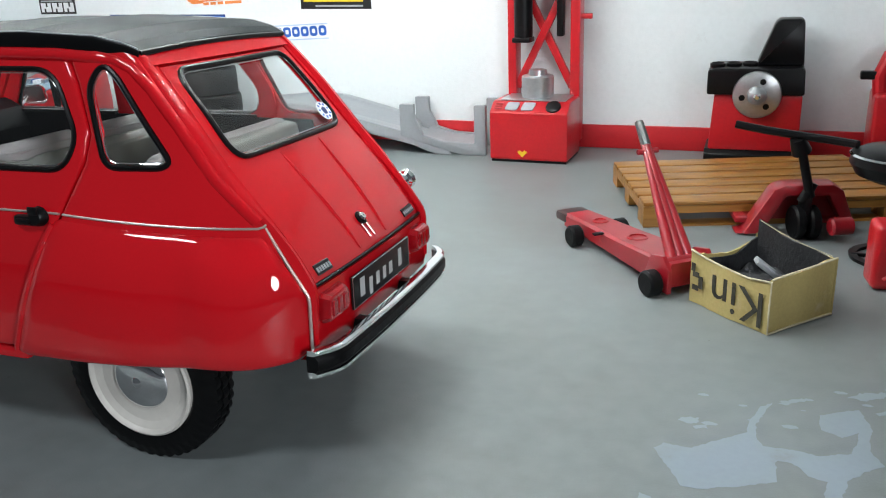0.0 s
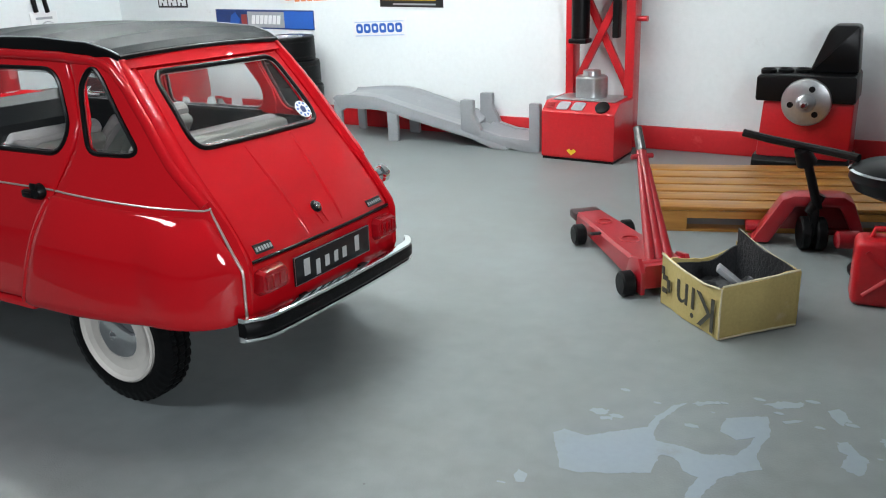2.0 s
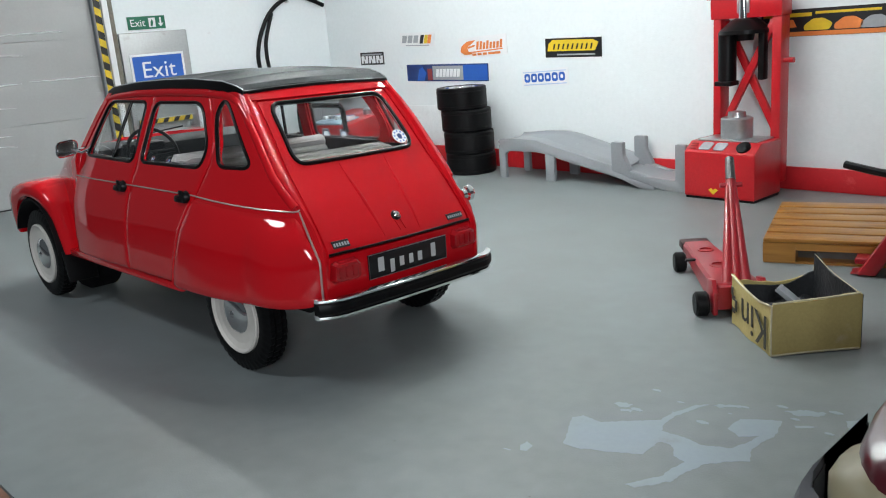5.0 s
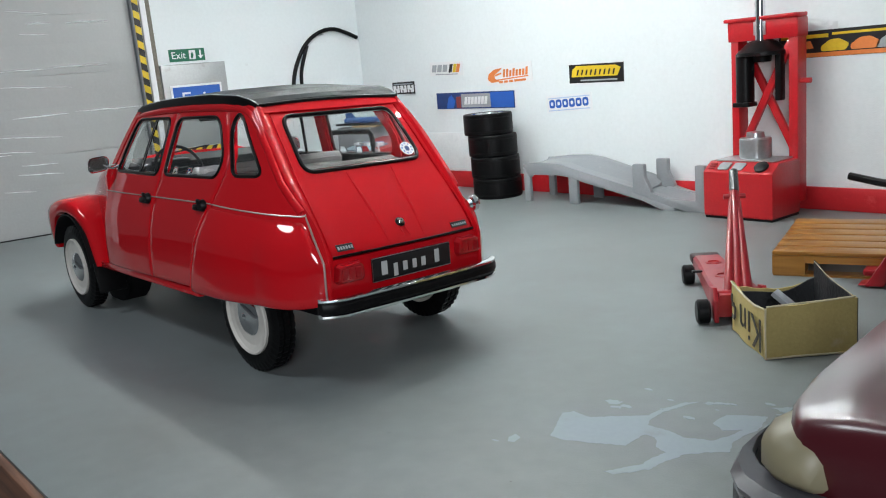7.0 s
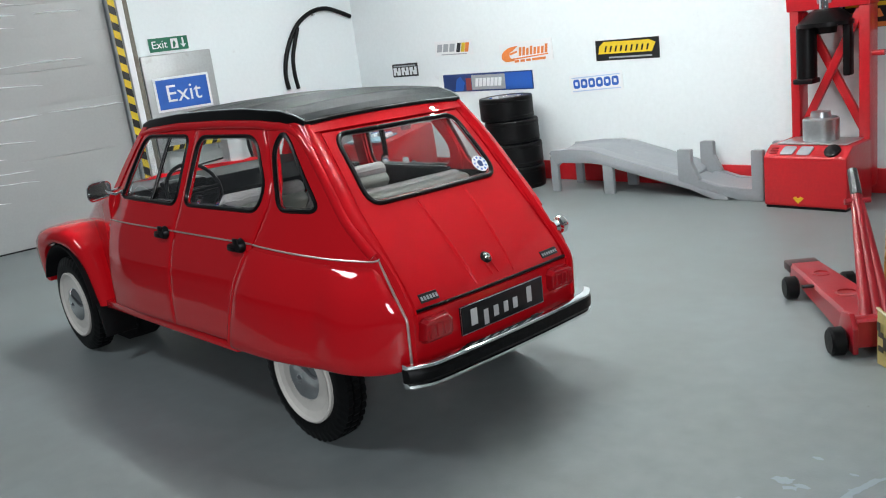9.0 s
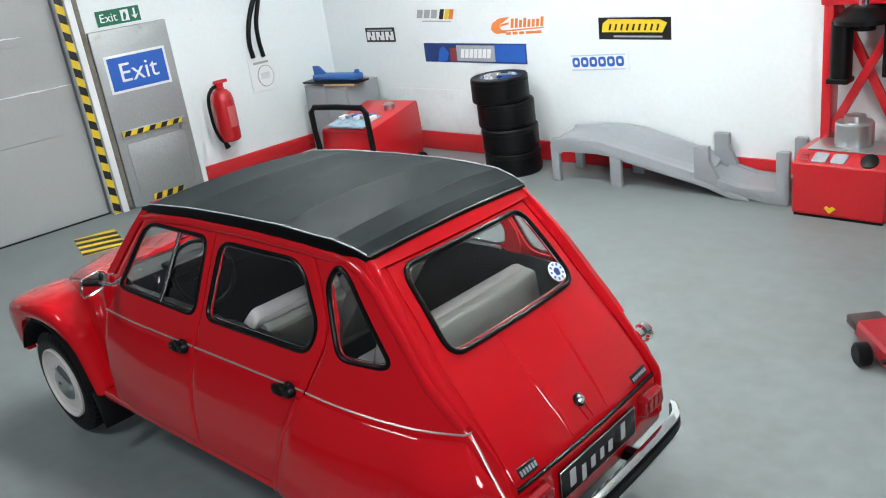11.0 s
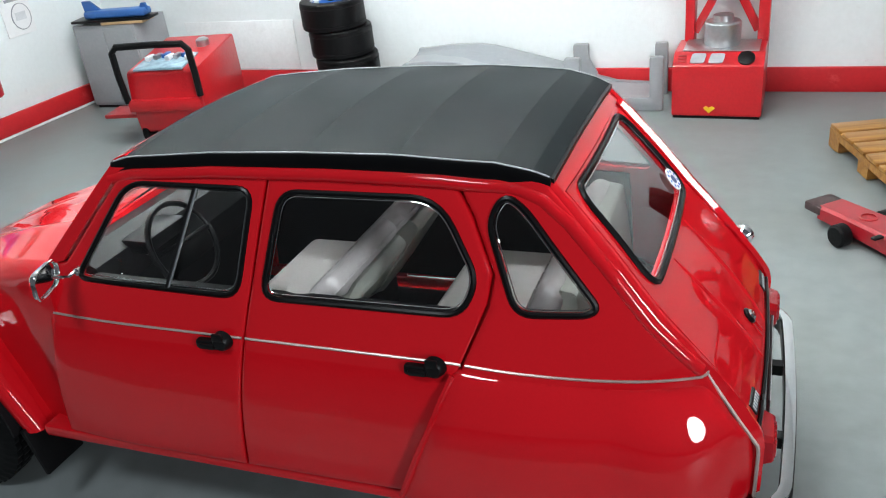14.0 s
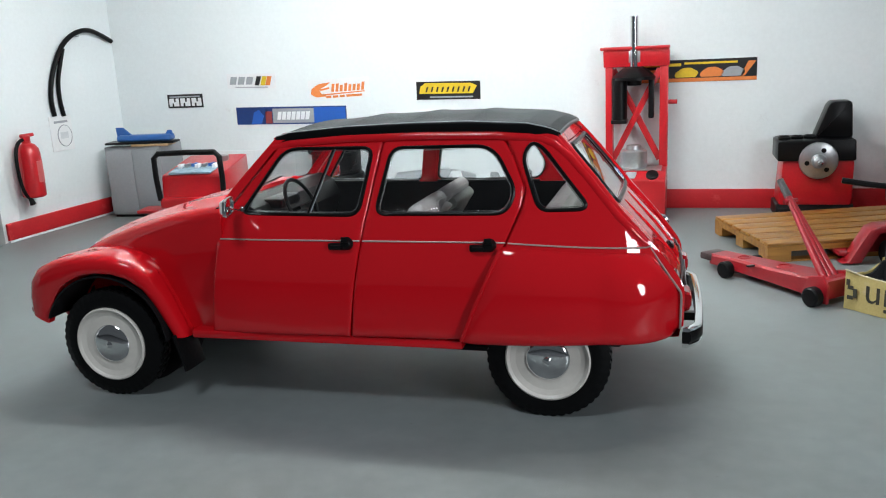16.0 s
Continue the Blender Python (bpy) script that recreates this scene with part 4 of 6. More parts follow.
low = []
for i in range(25):
    y = -0.498 + 0.996 * i / 24
    c = 0.012 * (1 - (y / 0.47) ** 2)
    low.append([(0.56, y, 0.40), (0.606 + c, y, 0.405), (0.618 + c, y, 0.46), (0.616 + c, y, 0.56), (0.612 + c, y, 0.628), (0.58, y, 0.638)])
part("tail_panel", loftm(low), PAINT, CAR, smooth=50)
plate = part("number_plate", boxm(0.632, 0.640, -0.252, 0.252, 0.484, 0.602, 0.003), INK, CAR, "black plate with white bars")
part("plate_rim", tubem([(0.640, -0.25, 0.486), (0.640, 0.25, 0.486), (0.640, 0.25, 0.600), (0.640, -0.25, 0.600)], 0.0018, 6, closed=True), STEEL, plate)
PW = mat("white_plate_print", (0.50, 0.50, 0.50), rough=0.4, vary=0.03)
for y, w, z0, z1 in ((-0.178, 0.036, 0.512, 0.580), (-0.108, 0.026, 0.494, 0.558), (-0.048, 0.028, 0.512, 0.558), (0.012, 0.026, 0.512, 0.558), (0.070, 0.028, 0.512, 0.558), (0.160, 0.030, 0.512, 0.580)):
    part("plate_bar", boxm(0.6398, 0.6425, y - w / 2, y + w / 2, z0, z1, 0.001), PW, plate, smooth=0)
TAILRED = lens_mat("red_lamp_lens", (0.62, 0.010, 0.02))


def tail_lamp():
    """A faceted lens, wider at its foot than at its face."""
    foot = [(-0.462, 0.530), (-0.450, 0.600), (-0.430, 0.610), (-0.318, 0.612), (-0.300, 0.590), (-0.298, 0.530), (-0.312, 0.512), (-0.445, 0.512)]
    c = Vector((-0.385, 0.561))
    ring = lambda f, g, x: [(x, c.x + (a - c.x) * f, c.y + (b - c.y) * g) for a, b in foot]
    bm = loftm([ring(1.0, 1.0, 0.606), ring(1.0, 1.0, 0.626), ring(0.90, 0.82, 0.652), ring(0.84, 0.72, 0.656)], closed=True, caps=True)
    for k in range(3):
        box(bm, 0.652, 0.662, -0.436 + 0.038 * k, -0.404 + 0.038 * k, 0.535, 0.588, 0.005)
    return bm


both("tail_lamp", tail_lamp, TAILRED, "red plastic tail lamp", smooth=20)


# rear bumper: chrome over and under a black rubber band
def bumper_line(z, out):
    pts = []
    for i in range(33):
        y = -0.562 + 1.124 * i / 32
        e = max(0, abs(y) - 0.47)
        pts.append((0.693 + 0.020 * (1 - (y / 0.58) ** 2) - 3.2 * e * e - 0.25 * e + out, y, z))
    return pts


def bumper_strip(z0, z1, out, th):
    a, b = bumper_line(z0, out), bumper_line(z1, out)
    m0, m1 = bumper_line(z0 + (z1 - z0) * 0.25, out + 0.010), bumper_line(z1 - (z1 - z0) * 0.25, out + 0.010)
    c, d = bumper_line(z0, out - th), bumper_line(z1, out - th)
    return loftm([list(r) for r in zip(a, m0, m1, b, d, c)], closed=True, caps=True)


bp = part("bumper_top", bumper_strip(0.449, 0.467, 0.0, 0.022), CHROME, CAR, "chrome bumper blade")
part("bumper_band", bumper_strip(0.393, 0.4485, 0.004, 0.03), RUBBER, CAR, "black rubber bumper band")
part("bumper_bottom", bumper_strip(0.372, 0.3925, -0.002, 0.022), CHROME, CAR, "chrome bumper blade")
for y in (-0.20, 0.20):
    part("bumper_bracket", boxm(0.60, 0.69, y - 0.02, y + 0.02, 0.40, 0.44), BLACK, CAR)
cap = lathem([(0.026, 0), (0.030, 0.02), (0.040, 0.03), (0.042, 0.05), (0.032, 0.062), (0.012, 0.066)], (0.506, 0.520, 0.748), (0.25, 0.95, 0.15), 20)
part("fuel_cap", cap, CHROME, CAR, "chrome fuel cap on a short neck")

# canvas roof
roof_edge = lerp_table([(-1.375, 1.378), (-1.31, 1.396), (-1.00, 1.420), (-0.68, 1.430), (-0.38, 1.432), (-0.10, 1.416), (0.0, 1.392), (0.055, 1.368)])
roof_crown = lerp_table([(-1.375, 1.398), (-1.31, 1.418), (-1.00, 1.444), (-0.68, 1.458), (-0.38, 1.459), (-0.10, 1.437), (0.0, 1.407), (0.055, 1.380)])


def roof_half(px):
    return 0.478 - 0.30 * max(0, px + 0.25) ** 2 - 0.02 * max(0, -1.2 - px) - 0.012



BOWS = [-1.31, -1.00, -0.68, -0.38, -0.10]
ROOF_X = [-1.392, -1.375, -1.34]
for x0, x1 in zip(BOWS, BOWS[1:]):
    ROOF_X += [x0 + (x1 - x0) * k / 8 for k in range(8)]
ROOF_X += [-0.10, -0.05, 0.0, 0.025, 0.040, 0.048]


def sag(px):
    for x0, x1 in zip(BOWS, BOWS[1:]):
        if x0 <= px <= x1:
            t = (px - x0) / (x1 - x0)
            return 0.0075 * 4 * t * (1 - t)
    return 0.0


def roof_section(px):
    h, e, c = roof_half(px), roof_edge(px), roof_crown(px)
    s = []
    for i in range(17):
        y = -h + 2 * h * i / 16
        q = 1 - (y / h) ** 2
        s.append((px, y, e + (c - e) * q - sag(px) * min(1, 2 * q) * 0.9))
    return s


top = [roof_section(p) for p in ROOF_X]
top[0] = [(a, y, zz - 0.014) for a, y, zz in top[0]]
top.append([(a + 0.003, y, zz - 0.030) for a, y, zz in top[-1]])
roof = part("canvas_roof", loftm(top), CANVAS, CAR, "dark grey ribbed canvas roof with black edge", smooth=5)


def lip(s):
    secs = []
    for p in np.linspace(-1.385, 0.048, 60):
        h, e = roof_half(p), roof_edge(p)
        d = 0.048 - 0.010 * max(0, (-1.1 - p) / 0.28)
        secs.append([(p, s * (h - 0.002), e + 0.001), (p, s * (h + 0.010), e - 0.002), (p, s * (h + 0.014), e - 0.010), (p, s * (h + 0.012), e - d), (p, s * (h - 0.006), e - d)])
    return loftm(secs, closed=True, caps=True)


for s in (1, -1):
    part("roof_edge", lip(s), SEAL, roof, "black overhanging edge", smooth=40)
    # thin tube in a paler colour along the upper roof edge
    part("pale_edge_line", tubem([(p, s * (roof_half(p) + 0.006), roof_edge(p) + 0.001) for p in np.linspace(-1.375, 0.044, 50)], 0.0026, 6), EDGE, roof, "thin pale line along the canvas edge")
rear_rise = lambda y: roof_edge(0.048) + 0.011 * (1 - (y / 0.44) ** 2)
part("roof_edge", loftm([[(0.047, y, rear_rise(y)), (0.056, y, rear_rise(y) - 0.005), (0.056, y, rear_rise(y) - 0.018), (0.044, y, rear_rise(y) - 0.021)] for y in np.linspace(-0.445, 0.445, 17)], closed=True, caps=True), SEAL, roof, "black rear edge", smooth=40)
part("roof_lining", boxm(-1.36, 0.02, -0.42, 0.42, 1.352, 1.362), INSIDE, CAR)

GUTTER = [(-1.40, 1.345), (-1.30, 1.364), (-1.0, 1.384), (-0.6, 1.391), (-0.25, 1.386), (-0.10, 1.374), (-0.03, 1.356), (0.03, 1.330), (0.10, 1.270), (0.20, 1.155), (0.318, 1.000), (0.448, 0.866)]
GUTTER = [tuple(Vector(GUTTER[i]).lerp(Vector(GUTTER[i + 1]), j / 6)) for i in range(len(GUTTER) - 1) for j in range(6)] + [GUTTER[-1]]
both("roof_gutter", lambda: tubem([(a, -max(body(a, b) - 0.004, min(1, max(0, (0.03 - a) / 0.1)) * (roof_half(a) + 0.006)), b - 0.018 - 0.008 * min(1, max(0, -0.02 - a) / 0.1)) for a, b in GUTTER], 0.022, 14), PAINT, "rounded red gutter bead", smooth=60)

# bonnet and nose
nose = lambda x: x if x > -2.0 else -2.0 + 0.925 * (x + 2.0)  # the front end is a little short
bon = [(-1.655, 0.628, 1.040, 1.075), (-1.75, 0.615, 1.030, 1.064), (-1.90, 0.585, 1.006, 1.040), (-2.05, 0.552, 0.975, 1.010), (-2.20, 0.515, 0.940, 0.974), (-2.35, 0.478, 0.898, 0.932), (-2.50, 0.445, 0.852, 0.884), (-2.65, 0.418, 0.796, 0.826), (-2.77, 0.400, 0.738, 0.766), (-2.86, 0.388, 0.680, 0.700), (-2.915, 0.380, 0.620, 0.630), (-2.935, 0.372, 0.52, 0.525), (-2.93, 0.365, 0.40, 0.402)]
secs = []
for px, h, s, c in bon:
    px = nose(px)
    zb = 0.385 if px > -1.8 else 0.36
    side = [(px, -h, min(zb, s - 0.03)), (px, -h - 0.004, zb + (s - zb) * 0.5), (px, -h, s - 0.075), (px, -h + 0.012, s - 0.035), (px, -h + 0.045, s - 0.010), (px, -h + 0.09, s)]
    top = [(px, -h * 0.62, s + (c - s) * 0.40), (px, -h * 0.53, s + (c - s) * 0.50 + 0.012 * (px > -2.8)), (px, -h * 0.46, s + (c - s) * 0.62 + 0.012 * (px > -2.8)), (px, -h * 0.38, s + (c - s) * 0.68), (px, -h * 0.15, s + (c - s) * 0.94)]
    left = side + top
    secs.append(left + [(px, 0, c)] + [(a, -b, zz) for a, b, zz in reversed(left)])
secs.append([(px_ + 0.02, y_, min(z_, 0.38)) for px_, y_, z_ in secs[-1]])
secs.insert(0, [(px_ + 0.006, y_ * 0.90, z_ - 0.03 if z_ > 0.9 else z_) for px_, y_, z_ in secs[0]])
part("bonnet", loftm(secs), PAINT, CAR, "red ridged bonnet", smooth=40)
part("grille", boxm(nose(-2.95), nose(-2.925), -0.30, 0.30, 0.44, 0.60, 0.006), BLACK, CAR, "black grille")
for k in range(5):
    part("grille_bar", boxm(nose(-2.958), nose(-2.948), -0.29, 0.29, 0.462 + 0.028 * k, 0.470 + 0.028 * k), TRIM, CAR)
part("front_bumper", tubem([(nose(a), b, 0.40) for a, b in ((-2.90, -0.56), (-2.955, -0.50), (-2.985, -0.30), (-2.99, 0), (-2.985, 0.30), (-2.955, 0.50), (-2.90, 0.56))], 0.026, 8, flat=0.7), CHROME, CAR, "chrome front bumper")

# front wings
OUT = [(-2.935, 0.46), (-2.93, 0.56), (-2.90, 0.65), (-2.84, 0.715), (-2.73, 0.757), (-2.58, 0.785), (-2.44, 0.797), (-2.30, 0.795), (-2.19, 0.765), (-2.09, 0.690), (-2.00, 0.560), (-1.93, 0.43), (-1.885, 0.352)]
ARC = [(-2.80, 0.40), (-2.755, 0.48), (-2.71, 0.555), (-2.66, 0.61), (-2.59, 0.655), (-2.51, 0.685), (-2.41, 0.700), (-2.31, 0.694), (-2.22, 0.668), (-2.13, 0.605), (-2.055, 0.50), (-2.00, 0.41), (-1.965, 0.348)]
OUT, ARC = [[(nose(a), b) for a, b in ps] for ps in (OUT, ARC)]
OUT, ARC = [[tuple(Vector(ps[i]).lerp(Vector(ps[i + 1]), j / 3)) for i in range(len(ps) - 1) for j in range(3)] + [ps[-1]] for ps in (OUT, ARC)]


def front_wing():
    secs = []
    n = len(OUT)
    for i, ((ox, oz), (ax, az)) in enumerate(zip(OUT, ARC)):
        t = i / (n - 1)
        yo = 0.672 + 0.05 * math.sin(math.pi * min(1, t * 1.25))
        yi = 0.36 + 0.22 * max(0, (t - 0.45) / 0.55)
        d = Vector((ax - ox, az - oz))
        q = lambda f, y: (ox + d.x * f, -y, oz + d.y * f)
        secs.append([(ox + 0.0, -yi, oz - 0.005), (ox, -(yi * 0.5 + yo * 0.5), oz + 0.004), q(0.02, yo - 0.10), q(0.06, yo - 0.055), q(0.16, yo - 0.022), q(0.34, yo - 0.002), q(0.62, yo + 0.004), q(0.92, yo + 0.002), q(1.0, yo - 0.006), q(1.0, yo - 0.05)])
    return loftm(secs)


fw = both("front_wing", front_wing, PAINT, smooth=50)
for side, o in zip((1, -1), fw):
    bm = lathem([(0.060, 0), (0.075, 0.012), (0.078, 0.04), (0.070, 0.05)], (-2.828, -0.52, 0.60), (-1, -0.12, 0.05), 24)
    part("headlamp_rim", bm if side == 1 else mirror(bm), CHROME, o, "chrome headlamp rim")
    bm = lathem([(0.069, 0), (0.066, 0.012), (0.04, 0.022), (0.01, 0.026)], (-2.868, -0.525, 0.602), (-1, -0.12, 0.05), 24)
    part("headlamp_glass", bm if side == 1 else mirror(bm), CHROME, o, "clear headlamp")
    bm = boxm(-2.885, -2.845, -0.62, -0.56, 0.44, 0.475, 0.01)
    part("indicator", bm if side == 1 else mirror(bm), TAILRED, o, "front indicator lens")
    bm = boxm(-2.005, -1.985, -0.69, -0.50, 0.165, 0.37, 0.004, m=None)
    bmesh.ops.transform(bm, matrix=Matrix.Translation((-1.93, 0, 0.27)) @ Matrix.Rotation(radians(-16), 4, "Y") @ Matrix.Translation((1.99, 0, -0.27)), verts=bm.verts)
    part("mudflap", bm if side == 1 else mirror(bm), RUBBER, o, "black rubber mudflap")

# screen
secs = []
for i in range(13):
    y = -0.50 + 1.0 * i / 12
    b = 0.05 * (1 - (y / 0.5) ** 2)
    f0, f1 = 1.09, 0.84
    secs.append([(-1.655 - b + d, y * f0, 1.045 + e) for d, e in ((0, 0),)] + [(-1.515 - b * 0.8, y * (f0 + f1) / 2, 1.205), (-1.385 - b * 0.6, y * f1, 1.372), (-1.378 - b * 0.6, y * f1, 1.369), (-1.508 - b * 0.8, y * (f0 + f1) / 2, 1.201), (-1.648 - b, y * f0, 1.042)])
g = part("windscreen", loftm(secs, closed=True, caps=True), GLASS, CAR, "clear windscreen")
g.visible_shadow = False
secs = [[(-1.40 - 0.03 * (1 - (y / 0.45) ** 2), y, 1.350), (-1.41 - 0.03 * (1 - (y / 0.45) ** 2), y, 1.368), (-1.35, y, 1.392), (-1.33, y, 1.37)] for y in np.linspace(-0.44, 0.44, 11)]
part("screen_header", loftm(secs, closed=True, caps=True), PAINT, CAR)
part("windscreen_seal", tubem([(-1.665 - 0.05 * (1 - (y / 0.55) ** 2), y, 1.045) for y in np.linspace(-0.55, 0.55, 13)], 0.014, 8), SEAL, CAR)


def car_mirror():
    bm = bmesh.new()
    tube(bm, [(-1.545, -0.580, 1.030), (-1.555, -0.620, 1.022), (-1.568, -0.645, 1.034), (-1.573, -0.668, 1.048)], 0.008, 8)
    cyl(bm, (-1.545, -0.570, 1.026), (-1.546, -0.592, 1.026), 0.018, 0.014, 12)
    q = Matrix.Translation((-1.568, -0.702, 1.056)) @ Matrix.Rotation(radians(12), 4, "Z")
    ring = rounded([(-0.072, -0.050), (0.050, -0.040), (0.074, 0.018), (0.050, 0.046), (-0.062, 0.040)], [0.03, 0.03, 0.025, 0.025, 0.03], 5)
    secs = [[q @ Vector((x, y * f, z * f)) for y, z in ring] for x, f in ((-0.030, 0.45), (-0.022, 0.75), (-0.006, 0.97), (0.010, 1.0), (0.012, 0.97), (0.006, 0.93))]
    loft(bm, secs, closed=True, caps=True)
    tube(bm, [q @ Vector((0.011, y, z)) for y, z in ring], 0.005, 6, closed=True)
    return bm


for side, o in zip((1, -1), doors["front_door"]):
    bm = car_mirror()
    mo = part("door_mirror", bm if side == 1 else mirror(bm), CHROME, o, "chrome door mirror")
part("wiper", tubem([(-1.70, -0.30, 1.055), (-1.66, -0.05, 1.085), (-1.64, 0.10, 1.10)], 0.006, 6), BLACK, CAR)

# under the body
part("chassis", boxm(-2.74, 0.34, -0.40, 0.40, 0.30, 0.385, 0.02), INSIDE, CAR, "black chassis pan")
both("sill", lambda: boxm(-1.86, -0.40, -0.674, -0.45, 0.352, 0.398, 0.012), PAINT)
both("axle_arm", lambda: tubem([(-0.85, -0.36, 0.28), (-0.2, -0.38, 0.28), (0.0, -0.45, 0.285)], 0.035, 8), INSIDE)
both("inner_arch", lambda: lathem([(0.34, 0), (0.34, 0.16)], (-2.36, -0.42, 0.33), (0, 1, 0), 28), INSIDE)


both("arch_liner", lambda: loftm([[(-2.365 + r * math.cos(a), y, 0.31 + r * math.sin(a)) for y, r in ((-0.70, 0.372), (-0.30, 0.372), (-0.30, 0.362), (-0.70, 0.362))] for a in np.linspace(radians(4), radians(160), 33)], closed=True, caps=True), INSIDE, "black wheel arch liner", smooth=40)

# wheels
def tyre(r, w, rim, tread=True):
    h = w / 2
    bm = lathem([(rim, -h * 0.80), (rim + 0.012, -h * 0.98), (rim + 0.05, -h * 1.04), (r - 0.035, -h * 0.98), (r - 0.014, -h * 0.84), (r - 0.001, -h * 0.76), (r, -h * 0.40), (r - 0.012, -h * 0.36), (r - 0.012, -h * 0.28), (r, -h * 0.24), (r, h * 0.24), (r - 0.012, h * 0.28), (r - 0.012, h * 0.36), (r, h * 0.40), (r - 0.001, h * 0.76), (r - 0.014, h * 0.84), (r - 0.035, h * 0.98), (rim + 0.05, h * 1.04), (rim + 0.012, h * 0.98), (rim, h * 0.80)], (0, 0, 0), (0, 1, 0), 132, close=True)
    for v in bm.verts:  # cross grooves between the tread blocks
        d = math.hypot(v.co.x, v.co.z)
        k = round((math.atan2(v.co.z, v.co.x) + 2 * math.pi) / (2 * math.pi) * 132) + (1 if abs(v.co.y) < 0.3 * h else 0)
        if tread and d > r - 0.036 and abs(v.co.y) > 0.2 * h and k % 3 == 0:
            v.co *= Vector(((d - 0.0065) / d, 1, (d - 0.0065) / d))
    return bm


def wheel(parent, x, y, out, first=None):
    """A wheel at x, y with its face turned to out (-1: nearer side)."""
    e = part("wheel", lathem([(0.150, -0.05), (0.204, -0.065), (0.204, 0.065), (0.150, 0.05)], (0, 0, 0), (0, 1, 0), 40, close=True), CREAM, parent, "cream steel wheel with chrome cap")
    part("tyre", tyre(0.300, 0.120, 0.200), RUBBER, e, "black treaded tyre")
    part("rim", lathem([(0.202, 0.052), (0.206, 0.066), (0.198, 0.072), (0.188, 0.066), (0.176, 0.045), (0.160, 0.030), (0.140, 0.030), (0.126, 0.042), (0.110, 0.046), (0.05, 0.046)], (0, 0, 0), (0, -1, 0), 48), CREAM, e)
    part("hubcap", lathem([(0.108, 0.044), (0.107, 0.054), (0.100, 0.062), (0.085, 0.069), (0.055, 0.075), (0.020, 0.077), (0.014, 0.082), (0.005, 0.086)], (0, 0, 0), (0, -1, 0), 40), mat("satin_chrome", (0.70, 0.70, 0.71), rough=0.08, metal=1.0, vary=0.04), e, "satin chrome hubcap")
    e.matrix_basis = pose(x * K, y * K, 0.300 * K, 0, 0, 0 if out < 0 else 180)
    return e


for x in (0.0, -2.36):
    y = 0.563 if x == 0.0 else 0.628
    wheel(CAR, x, -y, -1)
    wheel(CAR, x, y, 1)

# inside
part("cabin_floor", boxm(-1.75, 0.42, -0.54, 0.54, 0.386, 0.41), INSIDE, CAR)
both("door_card", lambda: sheet([(-1.60, 0.42), (0.10, 0.42), (0.10, 0.995), (-1.56, 0.995)], [], skin(-0.026), skin(-0.036), 0.1), INSIDE)
for a, b in ((-1.50, -0.94), (-0.82, -0.19)):
    both("sill_trim", lambda: loftm([[(p, -body(p, 1.0) + d, z) for d, z in ((0.012, 0.992), (0.046, 0.992), (0.046, 1.006), (0.012, 1.006))] for p in np.linspace(a, b, 9)], closed=True, caps=True), INSIDE, "black sill trim under the window")
part("bulkhead", boxm(-1.70, -1.66, -0.58, 0.58, 0.40, 1.03), INSIDE, CAR)
part("dashboard", loftm([[(-1.64, y, 0.80), (-1.50, y, 0.80), (-1.46, y, 0.93), (-1.50, y, 1.02), (-1.58, y, 1.06), (-1.652, y, 1.05)] for y in np.linspace(-0.55, 0.55, 5)], closed=True, caps=True), BLACK, CAR, "black dashboard")
part("instrument_pod", boxm(-1.54, -1.42, -0.38, -0.14, 0.985, 1.045, 0.02), BLACK, CAR)
q = Matrix.Translation((-1.36, -0.26, 0.985)) @ Matrix.Rotation(radians(65), 4, "Y")
bm = tubem([q @ Vector((0.155 * math.cos(a), 0.155 * math.sin(a), 0)) for a in np.linspace(0, 2 * math.pi, 33)[:-1]], 0.011, 8, closed=True)
tube(bm, [q @ Vector((0, 0.15, 0)), q @ Vector((0, 0, -0.02)), q @ Vector((0, 0, -0.14))], 0.012, 8)
part("steering_wheel", bm, BLACK, CAR, "black steering wheel")
SHELL = mat("grey_seat_shell", (0.27, 0.275, 0.245), rough=0.45, vary=0.06)
for y in (-0.27, 0.27):
    bm = bmesh.new()
    q = Matrix.Translation((-0.965, y, 0.66)) @ Matrix.Rotation(radians(46), 4, "Y")
    box(bm, -0.060, 0.020, -0.235, 0.235, -0.02, 0.500, 0.036, 4, q)
    for k in range(8):
        box(bm, -0.066, -0.02, -0.185 + 0.049 * k, -0.168 + 0.049 * k, 0.05, 0.46, 0.007, 2, q)
    tube(bm, [q @ Vector((0.0, a, b)) for a, b in rounded([(-0.232, 0.0), (0.232, 0.0), (0.232, 0.494), (-0.232, 0.494)], 0.05, 4)], 0.006, 6, closed=True)
    box(bm, -1.30, -0.84, y - 0.235, y + 0.235, 0.54, 0.66, 0.052, 5)
    seat = part("front_seat", bm, SEATS, CAR, "cream vinyl front seat")
    part("seat_shell", slab_xz(rounded([(-0.605, 0.985), (-0.925, 0.68), (-0.875, 0.60), (-0.82, 0.60), (-0.570, 0.945)], 0.02, 3), y - 0.215, y + 0.215, 0.012), SHELL, seat, "smooth grey-green back shell")
    part("seat_frame", boxm(-1.25, -0.88, y - 0.17, y + 0.17, 0.41, 0.57), INSIDE, CAR)
bm = bmesh.new()
q = Matrix.Translation((-0.12, 0, 0.66)) @ Matrix.Rotation(radians(24), 4, "Y")
box(bm, -0.050, 0.050, -0.43, 0.43, -0.02, 0.395, 0.045, 4, q)
for k in range(15):
    box(bm, -0.056, 0.0, -0.40 + 0.055 * k, -0.387 + 0.055 * k, 0.05, 0.35, 0.006, 2, q)
